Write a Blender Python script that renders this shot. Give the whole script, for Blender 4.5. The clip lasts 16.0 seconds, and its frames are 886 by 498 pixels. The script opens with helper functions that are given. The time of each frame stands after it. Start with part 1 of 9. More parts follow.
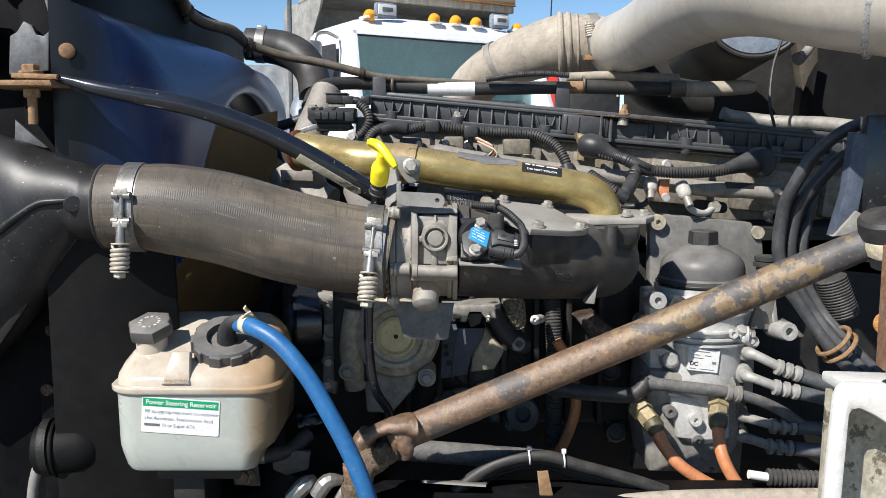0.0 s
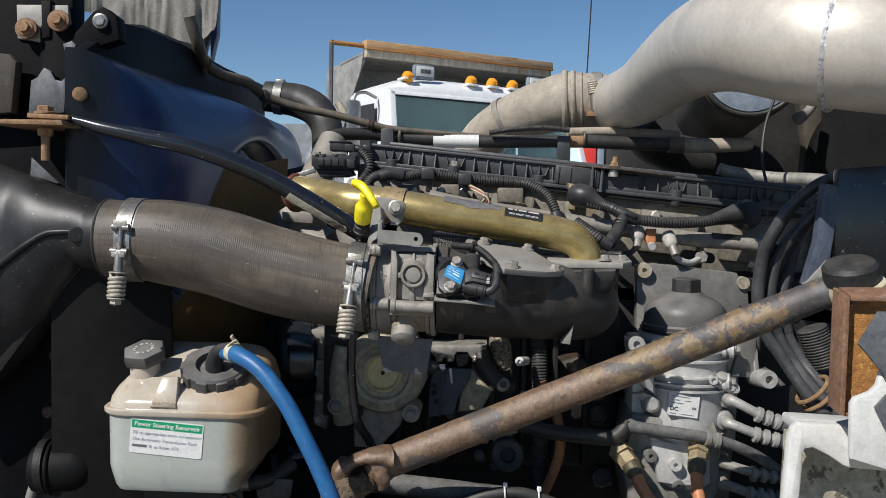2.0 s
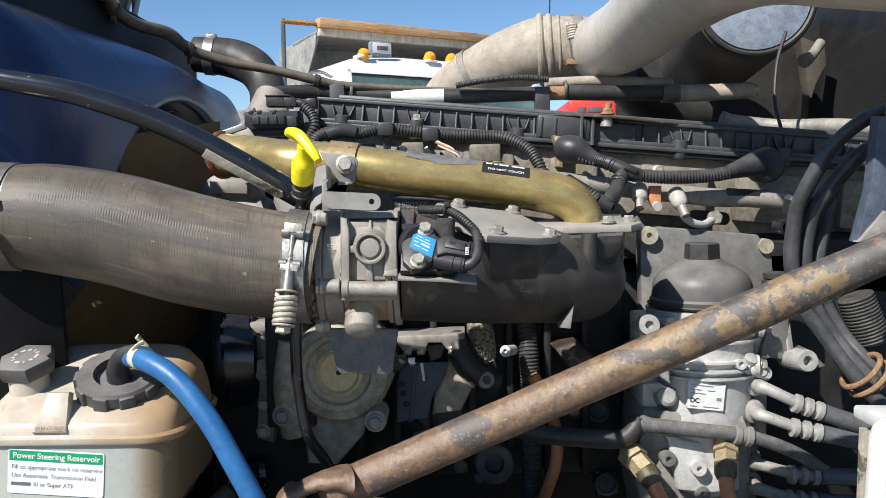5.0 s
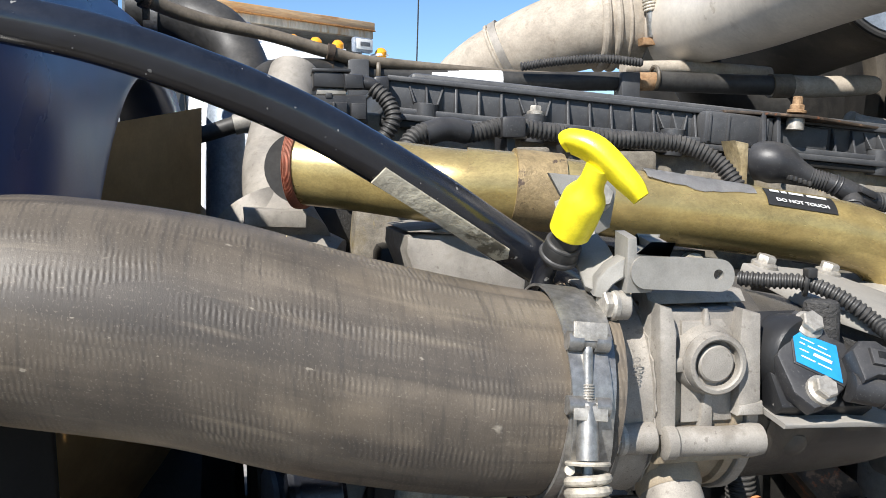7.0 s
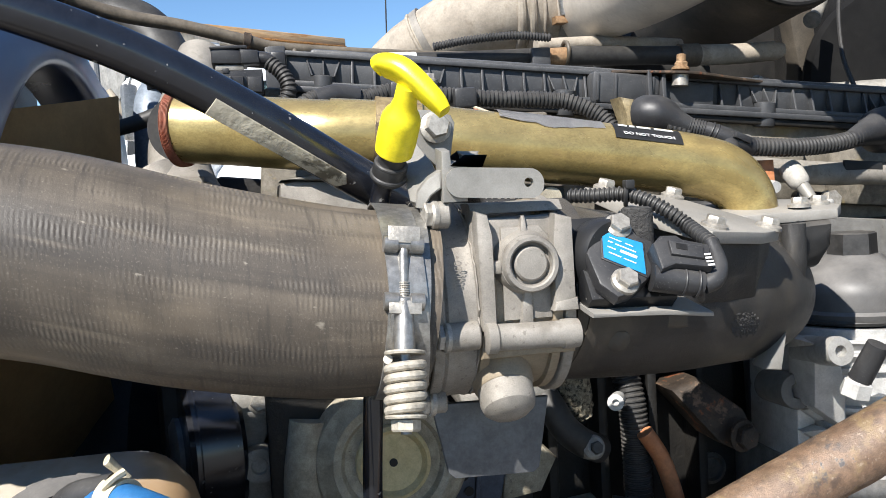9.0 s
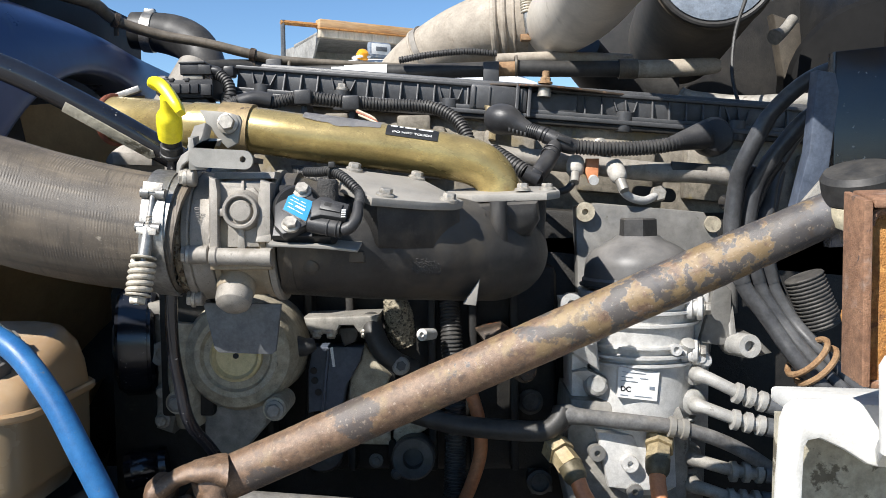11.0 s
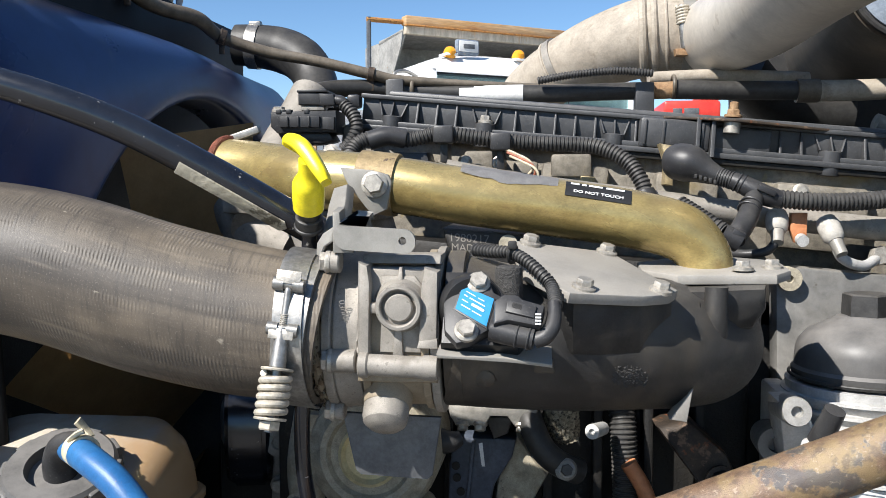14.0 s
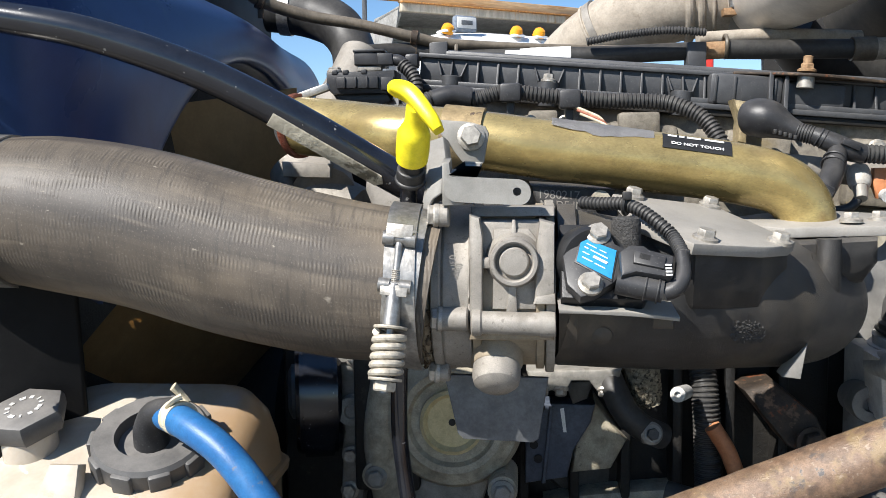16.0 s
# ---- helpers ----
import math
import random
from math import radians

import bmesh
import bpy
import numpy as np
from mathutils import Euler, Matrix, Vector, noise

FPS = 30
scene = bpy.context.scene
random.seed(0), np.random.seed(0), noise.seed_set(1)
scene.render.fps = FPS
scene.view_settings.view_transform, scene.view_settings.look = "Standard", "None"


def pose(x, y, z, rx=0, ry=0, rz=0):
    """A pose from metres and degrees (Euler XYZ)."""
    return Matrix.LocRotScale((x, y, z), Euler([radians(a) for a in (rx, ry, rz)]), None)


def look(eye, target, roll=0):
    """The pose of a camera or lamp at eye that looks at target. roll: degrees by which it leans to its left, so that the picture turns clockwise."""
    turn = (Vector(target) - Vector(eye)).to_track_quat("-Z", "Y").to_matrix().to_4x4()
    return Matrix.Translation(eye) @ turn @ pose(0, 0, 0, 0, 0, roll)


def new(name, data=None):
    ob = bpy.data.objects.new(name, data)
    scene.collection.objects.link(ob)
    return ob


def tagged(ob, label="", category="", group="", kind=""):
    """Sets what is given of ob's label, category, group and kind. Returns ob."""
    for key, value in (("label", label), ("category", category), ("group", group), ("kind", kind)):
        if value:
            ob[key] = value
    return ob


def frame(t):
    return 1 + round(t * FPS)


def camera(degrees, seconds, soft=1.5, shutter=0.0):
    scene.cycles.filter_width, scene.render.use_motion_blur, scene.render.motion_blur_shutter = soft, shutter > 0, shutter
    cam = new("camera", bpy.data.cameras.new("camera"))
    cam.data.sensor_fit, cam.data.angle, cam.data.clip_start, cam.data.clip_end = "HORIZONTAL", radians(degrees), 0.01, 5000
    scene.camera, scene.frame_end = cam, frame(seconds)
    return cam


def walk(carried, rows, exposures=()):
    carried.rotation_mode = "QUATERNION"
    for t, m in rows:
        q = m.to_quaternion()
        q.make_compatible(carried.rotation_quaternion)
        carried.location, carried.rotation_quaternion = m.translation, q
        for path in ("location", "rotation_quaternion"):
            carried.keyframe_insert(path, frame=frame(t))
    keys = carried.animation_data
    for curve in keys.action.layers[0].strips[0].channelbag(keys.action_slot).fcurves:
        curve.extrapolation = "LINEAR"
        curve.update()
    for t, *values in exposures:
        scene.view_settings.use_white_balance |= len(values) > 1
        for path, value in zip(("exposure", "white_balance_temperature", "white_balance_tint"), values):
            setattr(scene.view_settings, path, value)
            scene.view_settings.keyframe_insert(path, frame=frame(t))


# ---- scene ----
cam = camera(53.6, 16.0, soft=0.5)
METRES, EYE, TILT, LEAN, TURN = 2.2, 1.75, -7.0, 0.0, 0.0
ROWS = [
    (0.0, 0.0, 0.0, 0.0, 0.0, 0.0, -0.0),
    (0.5, 0.0157, -0.0123, -0.0014, 1.18, 0.76, -0.5),
    (1.0, 0.0269, -0.0202, -0.0067, 1.65, 1.48, -1.16),
    (1.5, 0.0336, -0.0238, -0.0103, 2.16, 3.12, -1.49),
    (2.0, 0.0362, -0.0224, -0.0132, 2.65, 3.94, -1.49),
    (2.5, 0.0409, -0.016, -0.0162, 2.94, 3.67, -1.48),
    (3.0, 0.0423, -0.0008, -0.0175, 3.28, 3.58, -0.81),
    (3.5, 0.0427, 0.0085, -0.0177, 3.72, 3.55, -0.07),
    (6.0, -0.0114, 0.1891, -0.0055, -3.64, 2.57, 1.1),
    (6.5, -0.0508, 0.2456, 0.0144, -6.6, 2.4, 1.06),
    (7.0, -0.1023, 0.2854, 0.0264, -10.64, 2.09, 1.55),
    (7.5, -0.1365, 0.3014, 0.0345, -11.49, 1.95, 3.15),
    (8.0, -0.138, 0.303, 0.0314, -12.14, 1.88, 4.3),
    (8.5, -0.1198, 0.2871, 0.0221, -12.05, 2.77, 4.65),
    (9.0, -0.0687, 0.2613, -0.0004, -11.15, 3.04, 4.61),
    (9.5, -0.0167, 0.2347, -0.0048, -9.93, 3.17, 3.94),
    (12.0, 0.1057, 0.0921, -0.042, 7.58, 3.4, -1.13),
    (12.5, 0.1066, 0.0915, -0.0419, 8.21, 3.37, -1.3),
    (13.0, 0.0971, 0.1155, -0.0327, 8.49, 3.39, -1.31),
    (13.5, 0.0718, 0.1682, -0.0168, 6.55, 3.12, -1.23),
    (14.0, 0.0378, 0.2069, 0.0098, 6.09, 3.01, -0.67),
    (14.5, 0.0205, 0.2153, 0.0234, 5.83, 2.65, -0.18),
    (15.0, 0.0059, 0.2196, 0.0165, 5.86, 2.31, 0.09),
    (15.5, -0.0007, 0.2217, 0.0144, 5.65, 2.06, 0.1),
    (16.0, -0.0003, 0.2165, 0.0017, 5.48, 1.77, 0.15),
]
walk(cam, [(t, pose(0, 0, EYE, TILT, LEAN, TURN) @ pose(METRES * x, METRES * y, METRES * z, 90 + pitch, roll, yaw)) for t, x, y, z, yaw, pitch, roll in ROWS],
     [(0.0, 0.60), (1.0, 0.39), (1.8, 0.03), (3.5, 0.06), (6.0, 0.93), (7.0, 0.94), (8.5, 0.86), (9.5, 1.0), (12.0, 0.77), (14.0, 0.84), (16.0, 0.87)])

# ---- light ----
SUN = Vector((-0.70, -0.80, 1.0)).normalized()
world = bpy.data.worlds.new("world")
scene.world = world
world.use_nodes = True
wn = world.node_tree
sky = wn.nodes.new("ShaderNodeTexSky")
sky.sky_type, sky.sun_disc = "NISHITA", False
sky.sun_elevation = math.asin(SUN.z)
sky.sun_rotation = math.atan2(SUN.x, SUN.y)
sky.air_density, sky.dust_density, sky.ozone_density, sky.altitude = 1.0, 0.0, 3.0, 1500
vivid = wn.nodes.new("ShaderNodeHueSaturation")
vivid.inputs["Saturation"].default_value = 1.12
wn.links.new(sky.outputs[0], vivid.inputs["Color"])
wn.links.new(vivid.outputs[0], wn.nodes["Background"].inputs[0])
wn.nodes["Background"].inputs[1].default_value = 0.085
sun = new("sun", bpy.data.lights.new("sun", "SUN"))
sun.data.energy, sun.data.angle, sun.data.color = 5.0, radians(0.6), (1.0, 0.965, 0.92)
sun.matrix_world = look(SUN * 20, (0, 0, 0))


# ---- materials ----
def mat(name, c1, c2, rough=0.6, metal=0.0, scale=25.0, bump=0.15, fine=350.0, spots=None, spot_at=0.6, dust=0.0,
        dust_col=(0.42, 0.37, 0.30), spec=0.4, stretch=(1, 1, 1), bands=0.0, band_axis="X", band_size=200.0, mottle=0.55, spot_soft=0.05, chips=None, chip_at=0.6):
    m = bpy.data.materials.new(name)
    m.use_nodes = True
    t = m.node_tree
    n, l = t.nodes, t.links
    b = n["Principled BSDF"]
    b.inputs["Metallic"].default_value = metal
    b.inputs["Specular IOR Level"].default_value = spec
    co = n.new("ShaderNodeTexCoord")
    mp = n.new("ShaderNodeMapping")
    mp.inputs["Scale"].default_value = stretch
    l.new(co.outputs["Object"], mp.inputs[0])

    def noise_at(s, d, w=0.0):
        k = n.new("ShaderNodeTexNoise")
        k.inputs["Scale"].default_value, k.inputs["Detail"].default_value, k.inputs["Distortion"].default_value = s, d, w
        k.inputs["Roughness"].default_value = 0.66
        l.new(mp.outputs[0], k.inputs["Vector"])
        return k.outputs["Fac"]

    def ramp(src, a, z):
        r = n.new("ShaderNodeMapRange")
        r.inputs["From Min"].default_value, r.inputs["From Max"].default_value = a, z
        l.new(src, r.inputs["Value"])
        return r.outputs["Result"]

    def mixed(fac, a, c):
        x = n.new("ShaderNodeMix")
        x.data_type = "RGBA"
        l.new(fac, x.inputs["Factor"])
        for v, sock in ((a, x.inputs[6]), (c, x.inputs[7])):
            if isinstance(v, tuple):
                sock.default_value = (*v, 1)
            else:
                l.new(v, sock)
        return x.outputs[2]

    big = noise_at(scale, 6, 0.4)
    col = mixed(ramp(big, 0.32, 0.68), c1, c2)
    grain = noise_at(fine, 4)
    soil = n.new("ShaderNodeMix")
    soil.data_type, soil.blend_type = "RGBA", "MULTIPLY"
    soil.inputs["Factor"].default_value = mottle
    l.new(col, soil.inputs[6])
    rs = n.new("ShaderNodeMapRange")
    rs.inputs["From Min"].default_value, rs.inputs["From Max"].default_value = 0.35, 0.6
    rs.inputs["To Min"].default_value, rs.inputs["To Max"].default_value = 0.45, 1.08
    l.new(noise_at(scale * 4.3, 10, 0.3), rs.inputs["Value"])
    l.new(rs.outputs["Result"], soil.inputs[7])
    col = soil.outputs[2]
    if spots:
        col = mixed(ramp(noise_at(scale * 2.2, 8, 0.2), spot_at, spot_at + spot_soft), col, spots)
    if chips:
        col = mixed(ramp(noise_at(scale * 0.9, 9, 0.1), chip_at, chip_at + 0.05), col, chips)
    if dust:
        g = n.new("ShaderNodeNewGeometry")
        s = n.new("ShaderNodeSeparateXYZ")
        l.new(g.outputs["Normal"], s.inputs[0])
        up = ramp(s.outputs["Z"], -0.15, 0.9)
        mu = n.new("ShaderNodeMath")
        mu.operation = "MULTIPLY"
        l.new(up, mu.inputs[0])
        l.new(ramp(noise_at(scale * 1.5, 8), 0.3, 0.75), mu.inputs[1])
        m2 = n.new("ShaderNodeMath")
        m2.operation = "MULTIPLY"
        l.new(mu.outputs[0], m2.inputs[0])
        m2.inputs[1].default_value = dust
        col = mixed(m2.outputs[0], col, dust_col)
    speck = n.new("ShaderNodeMix")
    speck.data_type, speck.blend_type = "RGBA", "MULTIPLY"
    speck.inputs["Factor"].default_value = min(1.0, mottle * 0.9)
    gr = n.new("ShaderNodeMapRange")
    gr.inputs["From Min"].default_value, gr.inputs["From Max"].default_value = 0.36, 0.62
    gr.inputs["To Min"].default_value, gr.inputs["To Max"].default_value = 0.72, 1.14
    l.new(noise_at(min(fine, 2200) * 0.8, 3), gr.inputs["Value"])
    l.new(col, speck.inputs[6])
    l.new(gr.outputs["Result"], speck.inputs[7])
    l.new(speck.outputs[2], b.inputs["Base Color"])
    r = n.new("ShaderNodeMapRange")
    r.inputs["To Min"].default_value, r.inputs["To Max"].default_value = max(rough - 0.12, 0.04), min(rough + 0.14, 1)
    l.new(big, r.inputs["Value"])
    l.new(r.outputs["Result"], b.inputs["Roughness"])
    bp = n.new("ShaderNodeBump")
    bp.inputs["Strength"].default_value, bp.inputs["Distance"].default_value = bump, 0.002
    l.new(grain, bp.inputs["Height"])
    if bands:
        m3 = n.new("ShaderNodeMapping")
        m3.inputs["Scale"].default_value = (1.0, 0.10, 0.10) if band_axis == "X" else (0.05, 0.05, 1.0)
        l.new(co.outputs["Object"], m3.inputs[0])
        w = n.new("ShaderNodeTexNoise")
        w.inputs["Scale"].default_value, w.inputs["Detail"].default_value, w.inputs["Distortion"].default_value = band_size, 3, 0.6
        l.new(m3.outputs[0], w.inputs["Vector"])
        b2 = n.new("ShaderNodeBump")
        b2.inputs["Strength"].default_value, b2.inputs["Distance"].default_value = bands, 0.002
        l.new(w.outputs["Fac"], b2.inputs["Height"])
        l.new(bp.outputs[0], b2.inputs["Normal"])
        l.new(b2.outputs[0], b.inputs["Normal"])
    else:
        l.new(bp.outputs[0], b.inputs["Normal"])
    return m


RUBBER_HOSE = mat("ribbed_hose_rubber", (0.093, 0.076, 0.058), (0.138, 0.113, 0.086), 0.52, 0, 9, 0.12, 1800, dust=0.30, dust_col=(0.26, 0.225, 0.175), stretch=(1.0, 1.0, 0.6), mottle=0.45)
RUBBER = mat("black_rubber", (0.018, 0.018, 0.018), (0.035, 0.034, 0.032), 0.5, 0, 30, 0.1, dust=0.25, dust_col=(0.2, 0.18, 0.15))
LOOM = mat("dusty_loom_plastic", (0.022, 0.022, 0.022), (0.045, 0.044, 0.043), 0.48, 0, 40, 0.1, dust=0.4, dust_col=(0.24, 0.22, 0.19))
PLASTIC = mat("black_plastic", (0.017, 0.017, 0.019), (0.034, 0.034, 0.035), 0.42, 0, 24, 0.1, 1500, dust=0.35, dust_col=(0.19, 0.18, 0.165), mottle=0.3)
COVER = mat("valve_cover_plastic", (0.030, 0.031, 0.034), (0.058, 0.059, 0.061), 0.42, 0, 22, 0.12, 900, dust=0.6, dust_col=(0.20, 0.198, 0.19), mottle=0.35)
ALU = mat("dusty_cast_aluminium", (0.23, 0.21, 0.182), (0.325, 0.300, 0.262), 0.55, 0.2, 16, 0.25, 1500, spots=(0.17, 0.148, 0.12), spot_at=0.61, spot_soft=0.16, dust=0.5, dust_col=(0.40, 0.36, 0.30), mottle=0.42)
ALU_GREY = mat("grimy_cast_aluminium", (0.2, 0.195, 0.18), (0.36, 0.34, 0.3), 0.6, 0.25, 18, 0.22, 1600, spots=(0.1, 0.09, 0.075), spot_at=0.62, dust=0.4)
ALU_BRIGHT = mat("pale_cast_aluminium", (0.49, 0.485, 0.468), (0.62, 0.61, 0.583), 0.5, 0.2, 20, 0.3, 900, spots=(0.36, 0.34, 0.31), spot_at=0.66, dust=0.2, mottle=0.35)
ELBOW = mat("dark_cast_metal", (0.017, 0.0172, 0.018), (0.056, 0.053, 0.049), 0.40, 0.1, 9, 0.4, 1500, spots=(0.115, 0.098, 0.076), spot_at=0.61, spot_soft=0.16, dust=0.66, dust_col=(0.22, 0.202, 0.174), mottle=0.7, chips=(0.095, 0.078, 0.058), chip_at=0.62)
PLATE = mat("dusty_grey_plate", (0.265, 0.25, 0.223), (0.32, 0.302, 0.27), 0.62, 0.1, 10, 0.15, 900, dust=0.3, mottle=0.25)
GOLD = mat("heat_tinted_steel_pipe", (0.37, 0.268, 0.095), (0.53, 0.415, 0.172), 0.27, 0.52, 10, 0.07, 900, spots=(0.29, 0.20, 0.09), spot_at=0.57, spot_soft=0.14, dust=0.35, dust_col=(0.48, 0.40, 0.25), stretch=(0.6, 1, 1), mottle=0.55, chips=(0.20, 0.14, 0.095), chip_at=0.66, spec=0.6)
STEEL = mat("zinc_steel", (0.27, 0.262, 0.245), (0.40, 0.387, 0.36), 0.40, 0.75, 40, 0.12, dust=0.35, dust_col=(0.33, 0.295, 0.25))
BOLT = mat("dull_bolt_steel", (0.34, 0.315, 0.275), (0.50, 0.465, 0.405), 0.45, 0.5, 60, 0.2, dust=0.3)
SPRING = mat("dusty_spring_steel", (0.4, 0.36, 0.29), (0.55, 0.5, 0.41), 0.6, 0.3, 60, 0.2, dust=0.4)
BLACK_PAINT = mat("black_gloss_paint", (0.009, 0.0102, 0.0145), (0.015, 0.0168, 0.0225), 0.20, 0, 20, 0.03, 900, spots=(0.09, 0.088, 0.085), spot_at=0.73, dust=0.06, dust_col=(0.12, 0.125, 0.14), spec=0.75)
BLACK_CAST = mat("black_painted_casting", (0.008, 0.0083, 0.0092), (0.016, 0.0162, 0.017), 0.40, 0, 12, 0.10, 900, spots=(0.2, 0.19, 0.17), spot_at=0.76, dust=0.08, dust_col=(0.2, 0.19, 0.18), mottle=0.4, spec=0.32)
# Oily grime, darkened further so its colour carries the engine bay's shade
SHADE_GRIME = mat("shaded_oily_grime", (0.008, 0.008, 0.008), (0.026, 0.0235, 0.02), 0.55, 0.1, 14, 0.4, 300, spots=(0.045, 0.039, 0.032), spot_at=0.66)
# The bluish dust term paints a sheen on upward faces
NAVY = mat("navy_shroud_plastic", (0.016, 0.037, 0.115), (0.028, 0.061, 0.172), 0.30, 0, 5, 0.04, 900, spots=(0.040, 0.064, 0.125), spot_at=0.64, spot_soft=0.2, dust=0.08, dust_col=(0.13, 0.15, 0.19), mottle=0.25, spec=0.28)
TAN = mat("tan_fan_plastic", (0.36, 0.25, 0.12), (0.45, 0.32, 0.165), 0.5, 0, 12, 0.06, mottle=0.2)
RUSTY = mat("rusty_painted_tube", (0.140, 0.082, 0.050), (0.245, 0.155, 0.098), 0.42, 0.1, 42, 0.35, 1100, dust=0.2, dust_col=(0.32, 0.25, 0.17), mottle=0.7, spec=0.7)
FRAME_BLACK = mat("chalky_black_paint", (0.0045, 0.0047, 0.0055), (0.010, 0.010, 0.0108), 0.6, 0, 12, 0.1, 700, spots=(0.06, 0.045, 0.033), spot_at=0.66, spec=0.06)
CAP_GREY = mat("greyed_cap_plastic", (0.062, 0.06, 0.059), (0.090, 0.087, 0.083), 0.45, 0, 14, 0.06, 1500, dust=0.75, dust_col=(0.27, 0.255, 0.235), mottle=0.3)
RUST = mat("orange_rust", (0.34, 0.135, 0.038), (0.58, 0.290, 0.085), 0.8, 0.0, 38, 0.7, 700, spots=(0.16, 0.070, 0.040), spot_at=0.61, spot_soft=0.07, mottle=0.7)
RUST_EDGE = mat("brown_rust", (0.21, 0.110, 0.065), (0.33, 0.185, 0.11), 0.7, 0.1, 45, 0.5, 800, spots=(0.10, 0.07, 0.058), spot_at=0.60, spot_soft=0.06, mottle=0.6)
RUST_BOLT = mat("rusty_bolt_metal", (0.24, 0.13, 0.06), (0.38, 0.25, 0.14), 0.7, 0.2, 50, 0.5, 500)
TANK = mat("translucent_tank_plastic", (0.325, 0.35, 0.32), (0.395, 0.41, 0.37), 0.26, 0, 5, 0.03, 200, spots=(0.40, 0.34, 0.25), spot_at=0.61, spot_soft=0.25, dust=0.1, dust_col=(0.45, 0.36, 0.26), mottle=0.08)
TANK_TOP = mat("stained_tank_plastic", (0.40, 0.34, 0.265), (0.56, 0.515, 0.44), 0.2, 0, 9, 0.03, 200, spots=(0.34, 0.22, 0.115), spot_at=0.60, spot_soft=0.16, mottle=0.08)
BLUE_HOSE = mat("blue_rubber_hose", (0.016, 0.10, 0.265), (0.028, 0.145, 0.335), 0.42, 0, 30, 0.1, 900, spots=(0.16, 0.15, 0.14), spot_at=0.67, mottle=0.3)
YELLOW = mat("yellow_plastic", (0.78, 0.64, 0.012), (0.86, 0.74, 0.03), 0.34, 0, 30, 0.06, 900, spots=(0.34, 0.27, 0.02), spot_at=0.68, spot_soft=0.06, mottle=0.25)
ORANGE = mat("orange_hose_rubber", (0.44, 0.16, 0.065), (0.56, 0.235, 0.105), 0.45, 0, 40, 0.15, dust=0.2, dust_col=(0.55, 0.33, 0.2), mottle=0.3)
OLIVE = mat("oily_olive_metal", (0.075, 0.062, 0.034), (0.125, 0.105, 0.062), 0.5, 0.3, 40, 0.2, dust=0.2)
RED_RUBBER = mat("red_silicone", (0.3, 0.09, 0.05), (0.4, 0.16, 0.1), 0.6, 0, 40, 0.2)
DUCT = mat("dusty_rubber_duct", (0.30, 0.255, 0.20), (0.42, 0.37, 0.30), 0.75, 0, 12, 0.2, 400, spots=(0.20, 0.16, 0.115), spot_at=0.62, spot_soft=0.12, mottle=0.4)
SILVER = mat("dull_aluminised_pipe", (0.52, 0.47, 0.40), (0.63, 0.58, 0.50), 0.42, 0.25, 6, 0.06, 240, spots=(0.40, 0.345, 0.275), spot_at=0.64, spot_soft=0.14, mottle=0.22)
WHITE = mat("chipped_white_paint", (0.60, 0.59, 0.55), (0.70, 0.69, 0.65), 0.45, 0, 18, 0.25, 500, spots=(0.36, 0.32, 0.26), spot_at=0.68, mottle=0.25)
MOTTLED = mat("flaking_beige_paint", (0.35, 0.32, 0.24), (0.48, 0.44, 0.35), 0.75, 0, 16, 0.5, 200, spots=(0.12, 0.105, 0.075), spot_at=0.545)
GREY_PAINT = mat("worn_grey_paint", (0.09, 0.095, 0.1), (0.15, 0.155, 0.16), 0.45, 0.1, 14, 0.15, spots=(0.3, 0.3, 0.29), spot_at=0.7)
BLUE_GREY = mat("blue_grey_paint", (0.2, 0.24, 0.29), (0.28, 0.32, 0.37), 0.5, 0.2, 14, 0.2, spots=(0.36, 0.33, 0.29), spot_at=0.64)
TRUCK_WHITE = mat("white_cab_paint", (0.78, 0.78, 0.77), (0.82, 0.82, 0.81), 0.25, 0, 3, 0.02, mottle=0.15)
BED_GREY = mat("grey_bed_paint", (0.26, 0.25, 0.23), (0.36, 0.35, 0.32), 0.6, 0.1, 2.5, 0.1, 60, spots=(0.3, 0.19, 0.1), spot_at=0.68)
BED_RUST = mat("rust_streaked_paint", (0.48, 0.26, 0.09), (0.58, 0.47, 0.34), 0.7, 0.1, 5, 0.2, 60, spots=(0.36, 0.17, 0.06), spot_at=0.56, spot_soft=0.1, stretch=(0.15, 0.15, 1.5))
BED_PALE = mat("rust_run_pale_paint", (0.50, 0.42, 0.31), (0.60, 0.54, 0.44), 0.6, 0.1, 3, 0.1, 60, spots=(0.46, 0.25, 0.09), spot_at=0.56, spot_soft=0.12, stretch=(1.0, 1.0, 0.25))
AMBER = mat("amber_lens", (0.8, 0.3, 0.02), (0.85, 0.36, 0.03), 0.2, 0, 30, 0.02, mottle=0.15)
LABEL_WHITE = mat("white_label", (0.62, 0.615, 0.59), (0.7, 0.695, 0.67), 0.5, 0, 60, 0.02, mottle=0.2)
LABEL_GREEN = mat("green_label_print", (0.0, 0.25, 0.1), (0.0, 0.29, 0.12), 0.5, 0, 60, 0.02, mottle=0.15)
LABEL_BLUE = mat("blue_label_print", (0.015, 0.2, 0.42), (0.02, 0.24, 0.48), 0.4, 0, 60, 0.02, mottle=0.15)
LABEL_BLACK = mat("black_label_print", (0.015, 0.015, 0.015), (0.025, 0.025, 0.025), 0.4, 0, 60, 0.02, mottle=0.15)
CREAM = mat("cream_bushing", (0.52, 0.45, 0.3), (0.62, 0.55, 0.4), 0.6, 0, 30, 0.2, dust=0.2)
